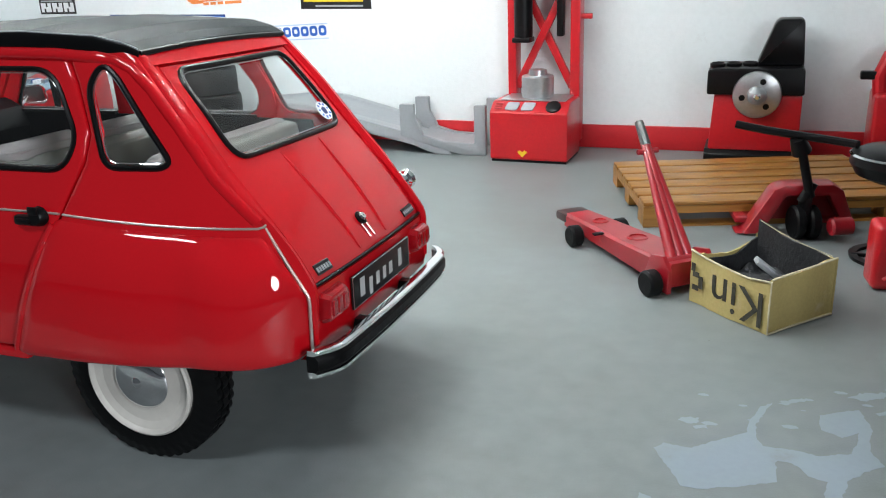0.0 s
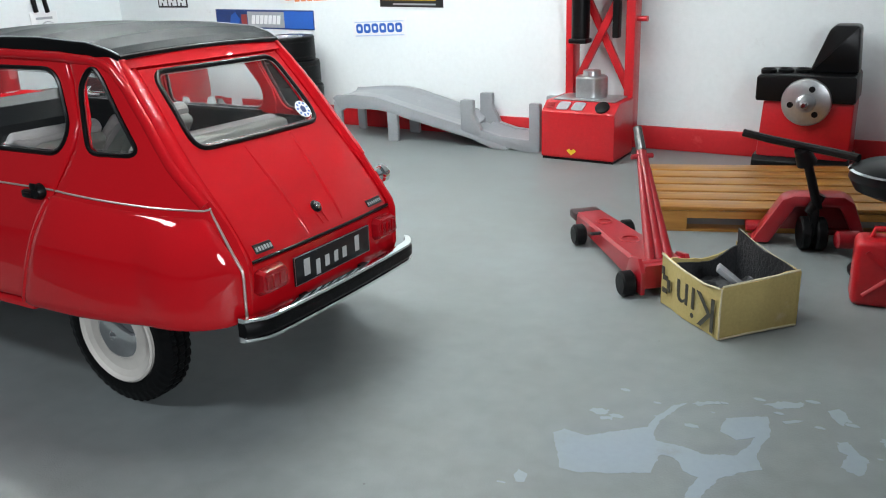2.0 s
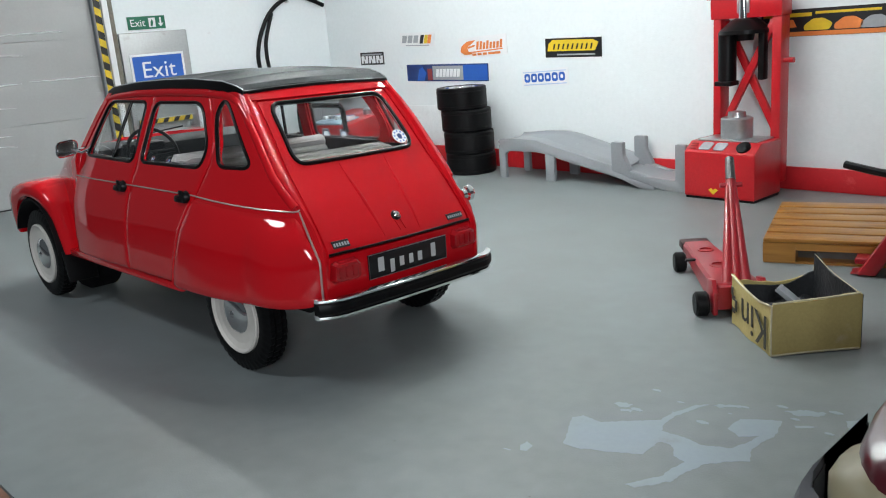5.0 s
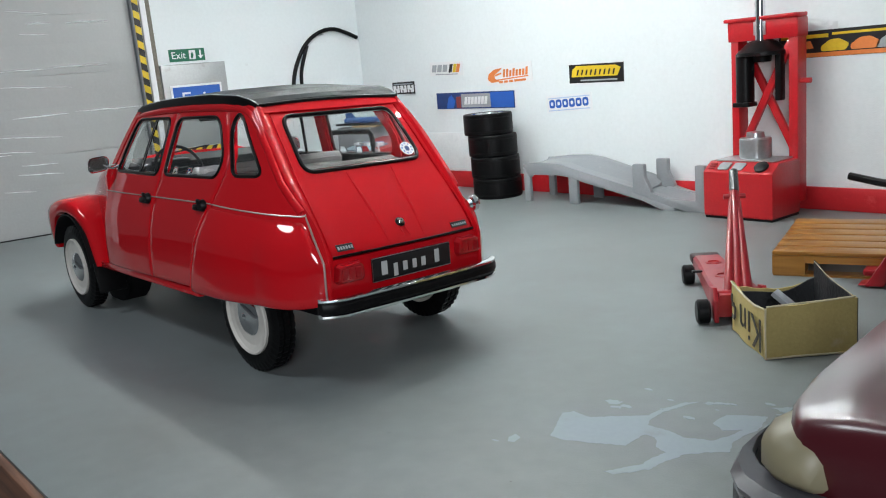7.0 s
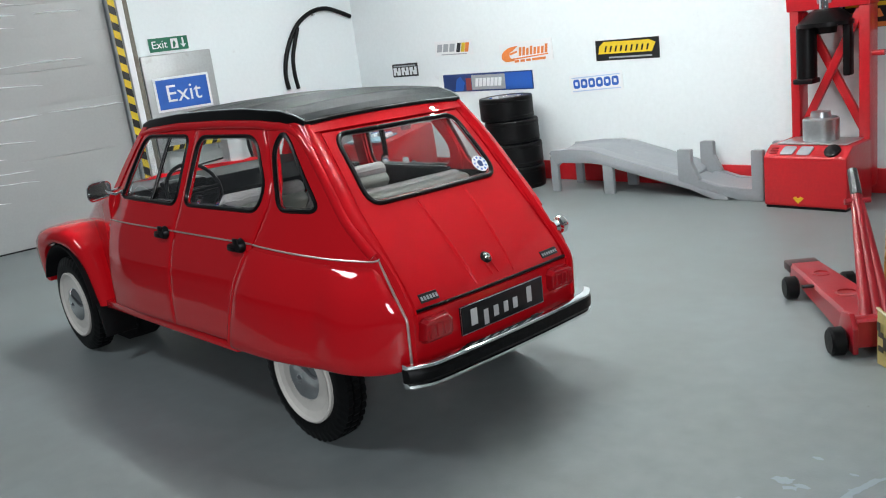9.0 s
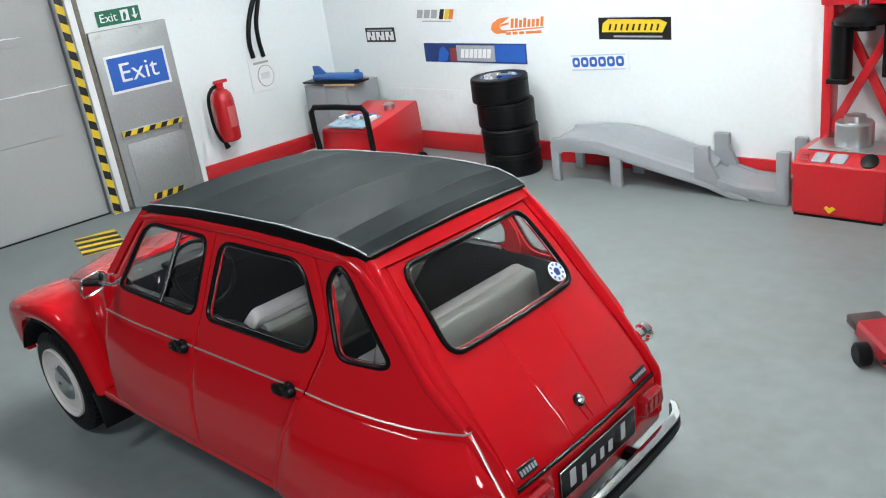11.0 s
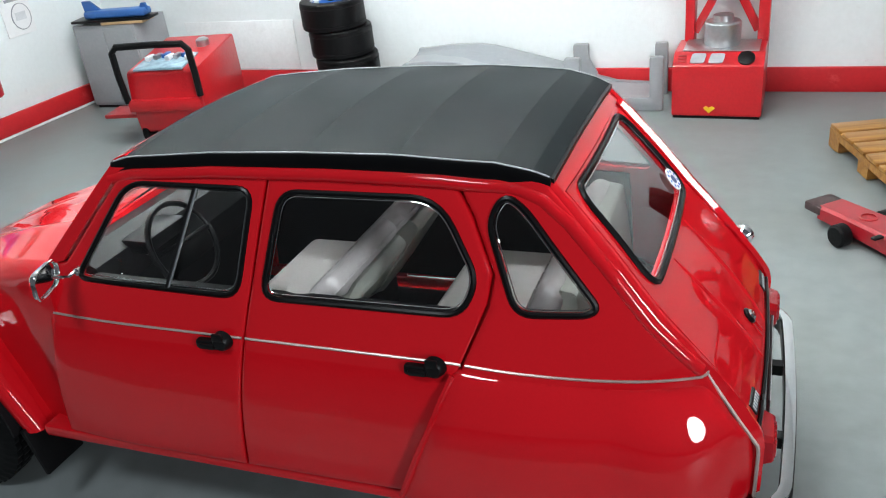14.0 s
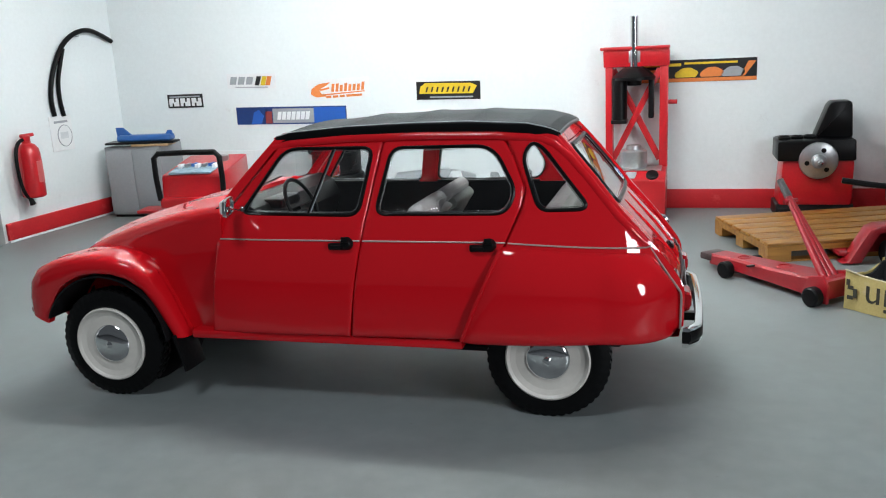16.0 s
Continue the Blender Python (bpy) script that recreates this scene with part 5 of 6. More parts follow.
box(bm, -0.52, -0.06, -0.46, 0.46, 0.56, 0.69, 0.045, 4)
bench = part("rear_seat", bm, SEATS, CAR, "cream vinyl rear bench")
part("seat_back", slab_xz(rounded([(0.045, 1.015), (0.10, 1.005), (0.145, 0.62), (-0.02, 0.62)], 0.015, 3), -0.415, 0.415, 0.010), SHELL, bench, "smooth pale back of the bench")
part("parcel_shelf", boxm(0.16, 0.50, -0.44, 0.44, 0.60, 0.615), INSIDE, CAR)
part("rear_view_mirror", boxm(-1.36, -1.34, -0.09, 0.09, 1.27, 1.32, 0.008), BLACK, CAR)
# the body leans a little to its right on its springs; the wheels stand upright
LEAN = Matrix.Translation((0, -0.57 * K, 0.85 * K)) @ Matrix.Rotation(radians(-1.6), 4, "X") @ Matrix.Translation((0, 0.57 * K, -0.85 * K))
for child in CAR.children:
    if not child.name.startswith("wheel"):
        child.matrix_basis = LEAN @ child.matrix_basis
at = LEAN @ (Vector((tail_x(0.303, 1.068) + 0.005, 0.303, 1.075)) * K) / K
STICK = thing("window_sticker", (-1.568 + at.x, 2.864 + at.y, at.z), 0, "round white sticker with blue print on the rear window", "sticker")
ang = math.degrees(math.atan2(tail(1.0) - tail(1.14), 0.14))
bm = lathem([(0.042, 0), (0.042, 0.002)], (0, 0, 0), (1, 0, 0), 28)
bmesh.ops.rotate(bm, verts=bm.verts, cent=(0, 0, 0), matrix=Matrix.Rotation(radians(-ang), 3, "Y"))
part("disc", bm, WHITE, STICK)
for a in range(9):
    t = a * 2 * math.pi / 9
    bm = boxm(0.002, 0.0035, -0.004, 0.004, 0.026, 0.036)
    bmesh.ops.rotate(bm, verts=bm.verts, cent=(0, 0, 0), matrix=Matrix.Rotation(radians(-ang), 3, "Y") @ Matrix.Rotation(t, 3, "X"))
    part("mark", bm, BLUE, STICK)
bm = slab_yz(rounded([(-0.012, -0.015), (0.010, -0.018), (0.016, 0.008), (0.002, 0.018), (-0.014, 0.010)], 0.006, 3), 0.002, 0.0035)
bmesh.ops.rotate(bm, verts=bm.verts, cent=(0, 0, 0), matrix=Matrix.Rotation(radians(-ang), 3, "Y"))
part("mark", bm, NAVY, STICK)
# ---------------------------------------------------------------- things along the walls
# fire extinguisher on the west wall
ex = thing("fire_extinguisher", on_west(5.79, 0.0, 0.0), W_RZ, "red fire extinguisher with black hose hung on the wall", "extinguisher")
part("bottle", lathem([(0.02, 0.42), (0.10, 0.425), (0.115, 0.44), (0.118, 0.50), (0.118, 0.86), (0.108, 0.92), (0.075, 0.965), (0.045, 0.98), (0.045, 1.0)], (0, -0.13, 0), (0, 0, 1), 28), RED, ex)
part("valve", lathem([(0.04, 0), (0.045, 0.02), (0.045, 0.05), (0.03, 0.06)], (0, -0.13, 1.0), (0, 0, 1), 16), RED, ex, "red valve head")
part("lever", boxm(-0.06, 0.10, -0.15, -0.11, 1.04, 1.075, 0.01), RED, ex, "red squeeze lever")
part("hose", tubem(flowing([(-0.03, -0.13, 1.02), (-0.10, -0.14, 1.0), (-0.16, -0.15, 0.92), (-0.175, -0.15, 0.78), (-0.165, -0.15, 0.60), (-0.13, -0.15, 0.48), (-0.09, -0.16, 0.42)]), 0.018, 10), RUBBER, ex, "black rubber hose")
part("nozzle", cylm((-0.09, -0.16, 0.43), (-0.07, -0.165, 0.36), 0.02, 0.032, 14), BLACK, ex)
part("label_strip", loftm([[(0.1205 * math.cos(a), -0.13 + 0.1205 * math.sin(a), 0.58), (0.1205 * math.cos(a), -0.13 + 0.1205 * math.sin(a), 0.80), (0.117 * math.cos(a), -0.13 + 0.117 * math.sin(a), 0.80), (0.117 * math.cos(a), -0.13 + 0.117 * math.sin(a), 0.58)] for a in np.linspace(radians(-100), radians(-20), 10)], closed=True, caps=True), mat("pale_red_print", (0.62, 0.13, 0.13), 0.5), ex, "pale printed panel")
part("bracket", boxm(-0.05, 0.05, -0.03, -0.002, 0.62, 0.80, 0.006), BLACK, ex)

# hanging hose in the corner
hs = thing("hanging_hose", on_west(6.45, 0.0, 0.0), W_RZ, "black rubber hose looped high on the wall", "hose")
part("loop", tubem(flowing([(-0.14, -0.03, 1.20), (-0.15, -0.03, 1.38), (-0.10, -0.035, 1.60), (0.02, -0.04, 1.83), (0.16, -0.045, 1.98), (0.34, -0.05, 2.07), (0.52, -0.05, 2.085), (0.70, -0.045, 2.03), (0.86, -0.04, 1.96)]), 0.026, 10), RUBBER, hs)
part("tail", tubem(flowing([(-0.01, -0.03, 1.19), (-0.03, -0.03, 1.36), (-0.02, -0.032, 1.55), (0.03, -0.04, 1.72), (0.10, -0.045, 1.90)]), 0.024, 10), RUBBER, hs)
part("peg", cylm((0.34, -0.06, 2.03), (0.34, -0.002, 2.03), 0.012, 0.012, 10), STEEL, hs)
tg = thing("wall_card", on_west(6.43, 0.82, 0.003), W_RZ, "white card with a pale drawn circle under the hose", "card")
part("card", boxm(-0.19, 0.12, -0.010, -0.001, 0.0, 0.38, 0.004), WHITE, tg, smooth=0)
part("ring", tubem([(0.0 + 0.10 * math.cos(a), -0.012, 0.16 + 0.115 * math.sin(a)) for a in np.linspace(0, 2 * math.pi, 29)[:-1]], 0.006, 6, closed=True, flat=0.5), GREYINK, tg)
part("line", boxm(-0.13, 0.06, -0.013, -0.011, 0.30, 0.325), GREYINK, tg, smooth=0)
part("line", boxm(-0.06, 0.05, -0.013, -0.011, 0.13, 0.20), mat("faint_grey_print", (0.62, 0.64, 0.66), 0.5), tg, smooth=0)

# grey cabinet in the corner
cb = thing("metal_cabinet", (-6.83, 6.98, 0.0), 3, "plain grey metal cabinet standing in the corner", "cabinet")
CABGREY = mat("grey_cabinet_paint", (0.30, 0.315, 0.33), rough=0.5, vary=0.06, wear=0.15, wear_colour=(0.36, 0.37, 0.38))
part("body", boxm(-0.34, 0.34, -0.22, 0.28, 0.03, 0.80, 0.01), CABGREY, cb)
part("cabinet_door", boxm(-0.325, -0.003, -0.232, -0.221, 0.06, 0.77, 0.004), CABGREY, cb)
part("cabinet_door", boxm(0.003, 0.325, -0.232, -0.221, 0.06, 0.77, 0.004), CABGREY, cb)
part("plinth", boxm(-0.32, 0.32, -0.20, 0.26, 0.0, 0.03), BLACK, cb)
tl = thing("blue_tool", (-6.72, 6.84, 0.802), 8, "blue power tool lying on the grey cabinet", "tool")
BLUEPLASTIC = mat("blue_plastic", (0.03, 0.12, 0.36), rough=0.4, vary=0.1)
part("body", boxm(-0.27, 0.36, -0.075, 0.075, 0.055, 0.125, 0.025, 3), BLUEPLASTIC, tl)
part("fin", slab_xz([(0.27, 0.10), (0.37, 0.10), (0.35, 0.165), (0.31, 0.165)], -0.012, 0.012), BLUEPLASTIC, tl)
part("fin", slab_xz([(-0.28, 0.10), (-0.10, 0.11), (-0.21, 0.21), (-0.29, 0.21)], -0.012, 0.012), BLUEPLASTIC, tl)
part("base", boxm(-0.40, 0.40, -0.10, 0.10, 0.028, 0.052, 0.006), BLACK, tl, "flat black base plate")
part("cushion", boxm(-0.10, 0.34, -0.10, 0.12, 0.0, 0.030, 0.01), mat("tan_board", (0.45, 0.30, 0.16), 0.7), tl, "tan board under it")

# red service cart
ct = thing("service_cart", (-5.63, 6.20, 0.0), 8, "red wheeled service cart with black tube handle", "cart")
part("body", slab_yz(rounded([(-0.30, 0.10), (0.46, 0.10), (0.50, 0.40), (0.48, 0.72), (-0.30, 0.62), (-0.33, 0.34)], 0.04, 3), -0.31, 0.31, 0.012), RED, ct)
part("apron", boxm(-0.33, 0.33, -0.36, -0.30, 0.30, 0.40, 0.012), RED, ct)
part("shelf", boxm(-0.62, -0.30, -0.30, -0.05, 0.235, 0.27, 0.008), RED, ct, "red side shelf")
part("handle", tubem([(-0.33, -0.34, 0.38), (-0.34, -0.36, 0.60), (-0.335, -0.37, 0.80), (-0.29, -0.37, 0.845), (0.0, -0.37, 0.85), (0.29, -0.37, 0.845), (0.335, -0.37, 0.80), (0.34, -0.36, 0.60), (0.33, -0.34, 0.42)], 0.028, 10), BLACK, ct, "black tube handle")
part("tray", boxm(-0.24, 0.20, -0.22, 0.10, 0.655, 0.675, 0.006, m=Matrix.Rotation(radians(7), 4, "X")), mat("pale_blue_tray", (0.35, 0.50, 0.60), 0.25, vary=0.35, grain=18), ct, "pale blue littered tray")
for i in range(7):
    a = -0.2 + 0.06 * i
    part("tray_item", boxm(a, a + 0.04, -0.15 + 0.03 * (i % 3), -0.05 + 0.03 * (i % 3), 0.655, 0.70, 0.004), (WHITE, STEEL, BLUEPLASTIC)[i % 3], ct)
part("jar", lathem([(0.05, 0), (0.055, 0.01), (0.055, 0.07), (0.03, 0.085)], (0.15, 0.22, 0.665), (0, 0, 1), 18), STEEL, ct, "small bright tin")
for x in (-0.27, 0.27):
    for y in (-0.22, 0.40):
        part("wheel", lathem([(0.02, -0.03), (0.09, -0.03), (0.098, -0.02), (0.098, 0.02), (0.09, 0.03), (0.02, 0.03)], (x + (0.05 if x > 0 else -0.0), y, 0.098), (1, 0, 0), 24), RUBBER, ct, "black wheel")

# stack of tyres
r0 = 0.375
for i, (dx, dy, h) in enumerate(((0.03, 0.0, 0.225), (0.025, -0.005, 0.235), (-0.01, 0.01, 0.235), (-0.045, -0.005, 0.235))):
    z0 = sum((0.225, 0.235, 0.235, 0.235)[:i])
    ty = thing("stacked_tyre", (-4.46 + dx, 6.95 + dy, z0), 40 * i, "black car tyre lying in a stack of four", "tyre", "stack of tyres")
    hh = h / 2
    part("tyre", lathem([(0.173, 0.02), (0.187, 0.004), (0.240, 0.0), (0.264, 0.004), (0.271, 0.014), (0.272, 0.05), (0.272, h - 0.05), (0.271, h - 0.014), (0.264, h - 0.004), (0.240, h), (0.187, h - 0.004), (0.173, h - 0.02)], (0, 0, 0), (0, 0, 1), 48, close=True), RUBBER, ty)
    for zz in (0.045, h - 0.045):
        part("groove_rib", lathem([(0.270, zz - 0.006), (0.2745, zz - 0.003), (0.2745, zz + 0.003), (0.270, zz + 0.006)], (0, 0, 0), (0, 0, 1), 48, close=True), RUBBER, ty)
    if i == 3:
        part("rim", lathem([(0.174, h - 0.02), (0.180, h - 0.004), (0.170, h - 0.006), (0.160, h - 0.04), (0.115, h - 0.06), (0.065, h - 0.03), (0.03, h - 0.02)], (0, 0, 0), (0, 0, 1), 40), CHROME, ty, "dull silver wheel rim")
    else:
        part("rim", lathem([(0.174, 0.05), (0.174, h - 0.05), (0.144, h - 0.06), (0.144, 0.06)], (0, 0, 0), (0, 0, 1), 32, close=True), STEEL, ty)

# grey wheel ramp
rp = thing("vehicle_ramp", (0.225, 0.100, 0), 1.5, "grey plastic ramp with legs and raised wheel stops", "ramp")
NEAR = [(-3.93, 0.375), (-3.90, 0.40), (-3.70, 0.415), (-3.45, 0.405), (-3.20, 0.345), (-2.56, 0.195), (-2.40, 0.165), (-2.12, 0.03), (-2.10, 0.0), (-2.25, 0.0), (-2.45, 0.075), (-3.18, 0.235), (-3.22, 0.25), (-3.30, 0.27), (-3.45, 0.285), (-3.78, 0.285), (-3.82, 0.27), (-3.84, 0.25)]
for y0, y1 in ((6.80, 6.85), (7.20, 7.25)):
    part("side_rail", slab_xz(NEAR, y0, y1, 0.006), GREYRAMP, rp)
    part("leg", boxm(-3.927, -3.843, y0 + 0.003, y1 - 0.003, 0.0, 0.345, 0.008), GREYRAMP, rp)
    part("leg", boxm(-3.33, -3.22, y0 + 0.003, y1 - 0.003, 0.0, 0.285, 0.008), GREYRAMP, rp)
    part("stop_post", slab_xz(rounded([(-2.555, 0.15), (-2.555, 0.42), (-2.43, 0.42), (-2.43, 0.30), (-2.36, 0.17), (-2.36, 0.10)], 0.015, 3), y0 - 0.002, y1 + 0.002, 0.005), GREYRAMP, rp)
    part("tray_rail", slab_xz(rounded([(-2.40, 0.10), (-2.40, 0.17), (-2.20, 0.115), (-1.96, 0.10), (-1.90, 0.10), (-1.90, 0.42), (-1.80, 0.42), (-1.80, 0.0), (-2.0, 0.0)], 0.015, 3), y0 - 0.001, y1 + 0.001, 0.005), GREYRAMP, rp)
deck = [(-3.90, 0.385), (-3.70, 0.40), (-3.45, 0.39), (-3.20, 0.33), (-2.56, 0.18), (-2.13, 0.02)]
hump = [(-3.86, 0.415), (-3.60, 0.44), (-3.38, 0.445), (-3.22, 0.425), (-2.60, 0.26), (-2.50, 0.20)]
part("deck", loftm([[(x, 6.851, z), (x, 7.199, z), (x, 7.199, z - 0.02), (x, 6.851, z - 0.02)] for x, z in deck], closed=True, caps=True), GREYRAMP, rp)
near_z, far_z = lerp_table(NEAR[:7]), lerp_table(hump)
part("wheel_track", loftm([[(x, 6.853, near_z(x) - 0.014), (x, 6.90, near_z(x) - 0.034), (x, 7.00, 0.8 * near_z(x) + 0.2 * far_z(x) - 0.026), (x, 7.15, 0.2 * near_z(x) + 0.8 * far_z(x) - 0.020), (x, 7.185, far_z(x) - 0.012), (x, 7.20, far_z(x) + 0.004), (x, 7.255, far_z(x)), (x, 7.258, far_z(x) - 0.09), (x, 6.853, near_z(x) - 0.05)] for x in np.linspace(-3.90, -2.50, 29)], closed=True, caps=True), GREYRAMP, rp, "curved wheel track", smooth=50)
part("tray", loftm([[(x, 6.851, z), (x, 7.02, z - 0.035), (x, 7.199, z), (x, 7.199, z - 0.02), (x, 7.02, z - 0.055), (x, 6.851, z - 0.02)] for x, z in ((-2.42, 0.16), (-2.20, 0.105), (-1.91, 0.09))], closed=True, caps=True), GREYRAMP, rp)

# spring press
pr = thing("spring_press", (-1.35, 6.68, 0.0), -2, "red steel spring press with black clamp and silver cylinder", "press")
part("cabinet", slab_yz(rounded([(0.0, 0.02), (0.0, 0.40), (0.11, 0.475), (0.44, 0.475), (0.44, 0.02)], 0.015, 3), -0.32, 0.315, 0.010), RED, pr)
part("foot", boxm(-0.31, 0.305, 0.01, 0.43, 0.0, 0.02), BLACK, pr)
part("top_plate", boxm(-0.26, 0.27, 0.11, 0.42, 0.476, 0.486, 0.004), STEEL, pr, "steel top plate")
slope = Matrix.Translation((0, 0.055, 0.4405)) @ Matrix.Rotation(radians(36), 4, "X")
for x in (-0.20, -0.07):
    bm = slab_xy(rounded([(x, -0.045), (x + 0.10, -0.045), (x + 0.115, 0.04), (x + 0.015, 0.04)], 0.018, 3), 0.0, 0.008)
    bmesh.ops.transform(bm, matrix=slope, verts=bm.verts)
    part("gauge_panel", bm, GREYINK, pr, "pale grey gauge panel")
for k in range(3):
    part("switch", boxm(-0.285, -0.225, -0.036 + 0.026 * k, -0.022 + 0.026 * k, 0.0, 0.006, 0.002, m=slope), DARKRED, pr)
part("knob", lathem([(0.060, 0), (0.058, 0.014), (0.05, 0.018)], slope @ Vector((0.19, 0.0, 0.0)), slope.to_3x3() @ Vector((0, 0, 1)), 22), BLACK, pr, "black knob")
part("warning_mark", slab_xz([(-0.09, 0.085), (-0.05, 0.045), (-0.005, 0.085), (-0.03, 0.10), (-0.05, 0.085), (-0.07, 0.10)], -0.004, 0.001), YELLOW, pr, "yellow warning mark")
for x0, x1 in ((-0.285, -0.215), (0.235, 0.315)):
    part("column", boxm(x0, x1, 0.40, 0.545, 0.10, 1.60, 0.008), RED, pr)
part("head_beam", slab_xz(rounded([(-0.30, 1.45), (-0.305, 1.605), (-0.29, 1.625), (0.30, 1.625), (0.325, 1.60), (0.325, 1.45)], 0.012, 3), 0.385, 0.55, 0.006), RED, pr)
part("head_lip", slab_xy(rounded([(-0.335, 0.36), (0.31, 0.36), (0.33, 0.40), (0.325, 0.552), (-0.31, 0.552)], 0.02, 3), 1.612, 1.642, 0.006), RED, pr, "flared red lip on the head")
part("head_slot", boxm(-0.06, 0.05, 0.377, 0.388, 1.49, 1.60, 0.004), STEEL, pr, "pale steel slot plate")
for s in (1, -1):
    bm = boxm(-0.03, 0.03, 0.43, 0.47, -0.50, 0.50, 0.004)
    bmesh.ops.transform(bm, matrix=Matrix.Translation((0.01, 0.0 if s == 1 else 0.042, 0.98)) @ Matrix.Rotation(radians(s * 27), 4, "Y"), verts=bm.verts)
    part("cross_brace", bm, RED, pr)
part("side_pin", cylm((0.315, 0.45, 1.10), (0.40, 0.45, 1.10), 0.022, 0.022, 12), RED, pr)
part("ram_rod", cylm((-0.01, 0.40, 1.40), (-0.01, 0.40, 1.93), 0.042, 0.042, 24, 0.006), CHROME, pr, "chrome ram rod")
part("clamp_cap", lathem([(0.08, 0), (0.12, -0.02), (0.195, -0.085), (0.205, -0.095), (0.205, -0.125), (0.05, -0.13)], (-0.01, 0.43, 1.45), (0, 0, 1), 26), BLACK, pr, "black conical clamp cap")
part("clamp_jaw", cylm((-0.148, 0.39, 0.94), (-0.148, 0.39, 1.345), 0.075, 0.075, 20), BLACK, pr, "black clamp jaw")
part("jaw_foot", boxm(-0.225, -0.07, 0.31, 0.45, 0.905, 0.945, 0.01), BLACK, pr)
part("clamp_arm", boxm(0.13, 0.185, 0.37, 0.45, 0.95, 1.34, 0.012), BLACK, pr, "black clamp arm")
part("clamp_core", cylm((-0.01, 0.43, 1.27), (-0.01, 0.43, 1.40), 0.07, 0.085, 22), BLACK, pr)
part("cylinder", lathem([(0.125, 0), (0.13, 0.01), (0.13, 0.16), (0.12, 0.17), (0.075, 0.172), (0.07, 0.215), (0.04, 0.22)], (0.0, 0.29, 0.486), (0, 0, 1), 32), STEEL, pr, "silver cylinder on the plate")

# wheel balancer
bl = thing("wheel_balancer", (0.33, 6.86, 0.0), 0, "red wheel balancer with black tray, screen and steel disc", "machine")
part("base", slab_yz(rounded([(0.0, 0.0), (0.0, 0.09), (0.04, 0.125), (0.40, 0.125), (0.42, 0.0)], 0.012, 3), -0.35, 0.33, 0.006), BLACK, bl)
part("body", slab_xz(rounded([(-0.325, 0.12), (-0.30, 0.54), (0.315, 0.54), (0.315, 0.12)], 0.02, 3), 0.03, 0.40, 0.010), RED, bl)
part("tray", slab_xz(rounded([(-0.355, 0.54), (-0.355, 0.72), (-0.30, 0.735), (0.315, 0.735), (0.325, 0.54)], 0.02, 3), -0.005, 0.42, 0.010), BLACK, bl)
for i in range(3):
    part("weight_cup", lathem([(0.055, 0), (0.058, 0.025), (0.045, 0.035), (0.04, 0.02)], (-0.29 + 0.115 * i, 0.10 + 0.03 * i, 0.73), (0, 0, 1), 18), BLACK, bl)
part("screen", slab_xz(rounded([(-0.02, 0.735), (0.09, 1.04), (0.12, 1.07), (0.27, 1.07), (0.29, 1.05), (0.31, 0.735)], 0.02, 3), 0.14, 0.34, 0.012), BLACK, bl, "black screen hood")
part("disc", lathem([(0.165, 0), (0.172, 0.012), (0.165, 0.03), (0.12, 0.045), (0.07, 0.05), (0.062, 0.085), (0.045, 0.095), (0.03, 0.12), (0.012, 0.125)], (0.0, 0.0, 0.545), (0, -1, 0), 40), STEEL, bl, "steel disc")
for a in (70, 190, 310):
    part("disc_hole", lathem([(0.022, 0), (0.022, 0.004)], (0.105 * math.cos(radians(a)), -0.046, 0.545 + 0.105 * math.sin(radians(a))), (0, -1, 0), 14), BLACK, bl, "dark slot")
part("spindle_nut", lathem([(0.025, 0.11), (0.025, 0.14), (0.015, 0.15)], (0, 0, 0.545), (0, -1, 0), 8), CHROME, bl)

# tyre changer further along the wall
tm = thing("tyre_changer", (1.42, 6.90, 0.0), 0, "red tyre changer with arched arm and black lever", "machine")
part("body", boxm(-0.30, 0.32, 0.0, 0.38, 0.05, 0.55, 0.03, 3), RED, tm)
part("foot", boxm(-0.28, 0.30, 0.02, 0.36, 0.0, 0.05), BLACK, tm)
part("arch", tubem([(-0.25, 0.14, 0.50), (-0.27, 0.14, 0.66), (-0.22, 0.14, 0.80), (-0.10, 0.14, 0.88), (0.05, 0.14, 0.88), (0.18, 0.14, 0.80), (0.24, 0.14, 0.66), (0.25, 0.14, 0.50)], 0.055, 12), RED, tm, "red arched arm")
part("lever", boxm(-0.40, -0.22, 0.10, 0.17, 0.64, 0.70, 0.012), BLACK, tm, "black lever")
part("wheel_stop", lathem([(0.05, 0), (0.12, 0.01), (0.13, 0.05), (0.12, 0.09), (0.05, 0.10)], (-0.10, -0.08, 0.135), (0, 1, 0), 24), RUBBER, tm, "black roller")

# ---------------------------------------------------------------- things on the floor
PALLETWOOD = wood_mat("varnished_pallet_wood", (0.24, 0.10, 0.016), (0.42, 0.20, 0.04), 0.35)
pl = thing("pallet", (-0.60, 6.20, 0.0), 18.5, "varnished orange-brown wooden pallet on the floor", "pallet")
LX, LY = 1.62, 1.06
slat = None
for i in range(6):
    y = -LY + (LY - 0.152) * i / 5
    if slat is None:
        slat = part("slat", boxm(0, LX, 0, 0.152, 0.132, 0.158, 0.006), PALLETWOOD, pl)
        slat.matrix_basis = pose(0, y * K, 0)
    else:
        share("slat", slat, pl, pose(0, y, 0))
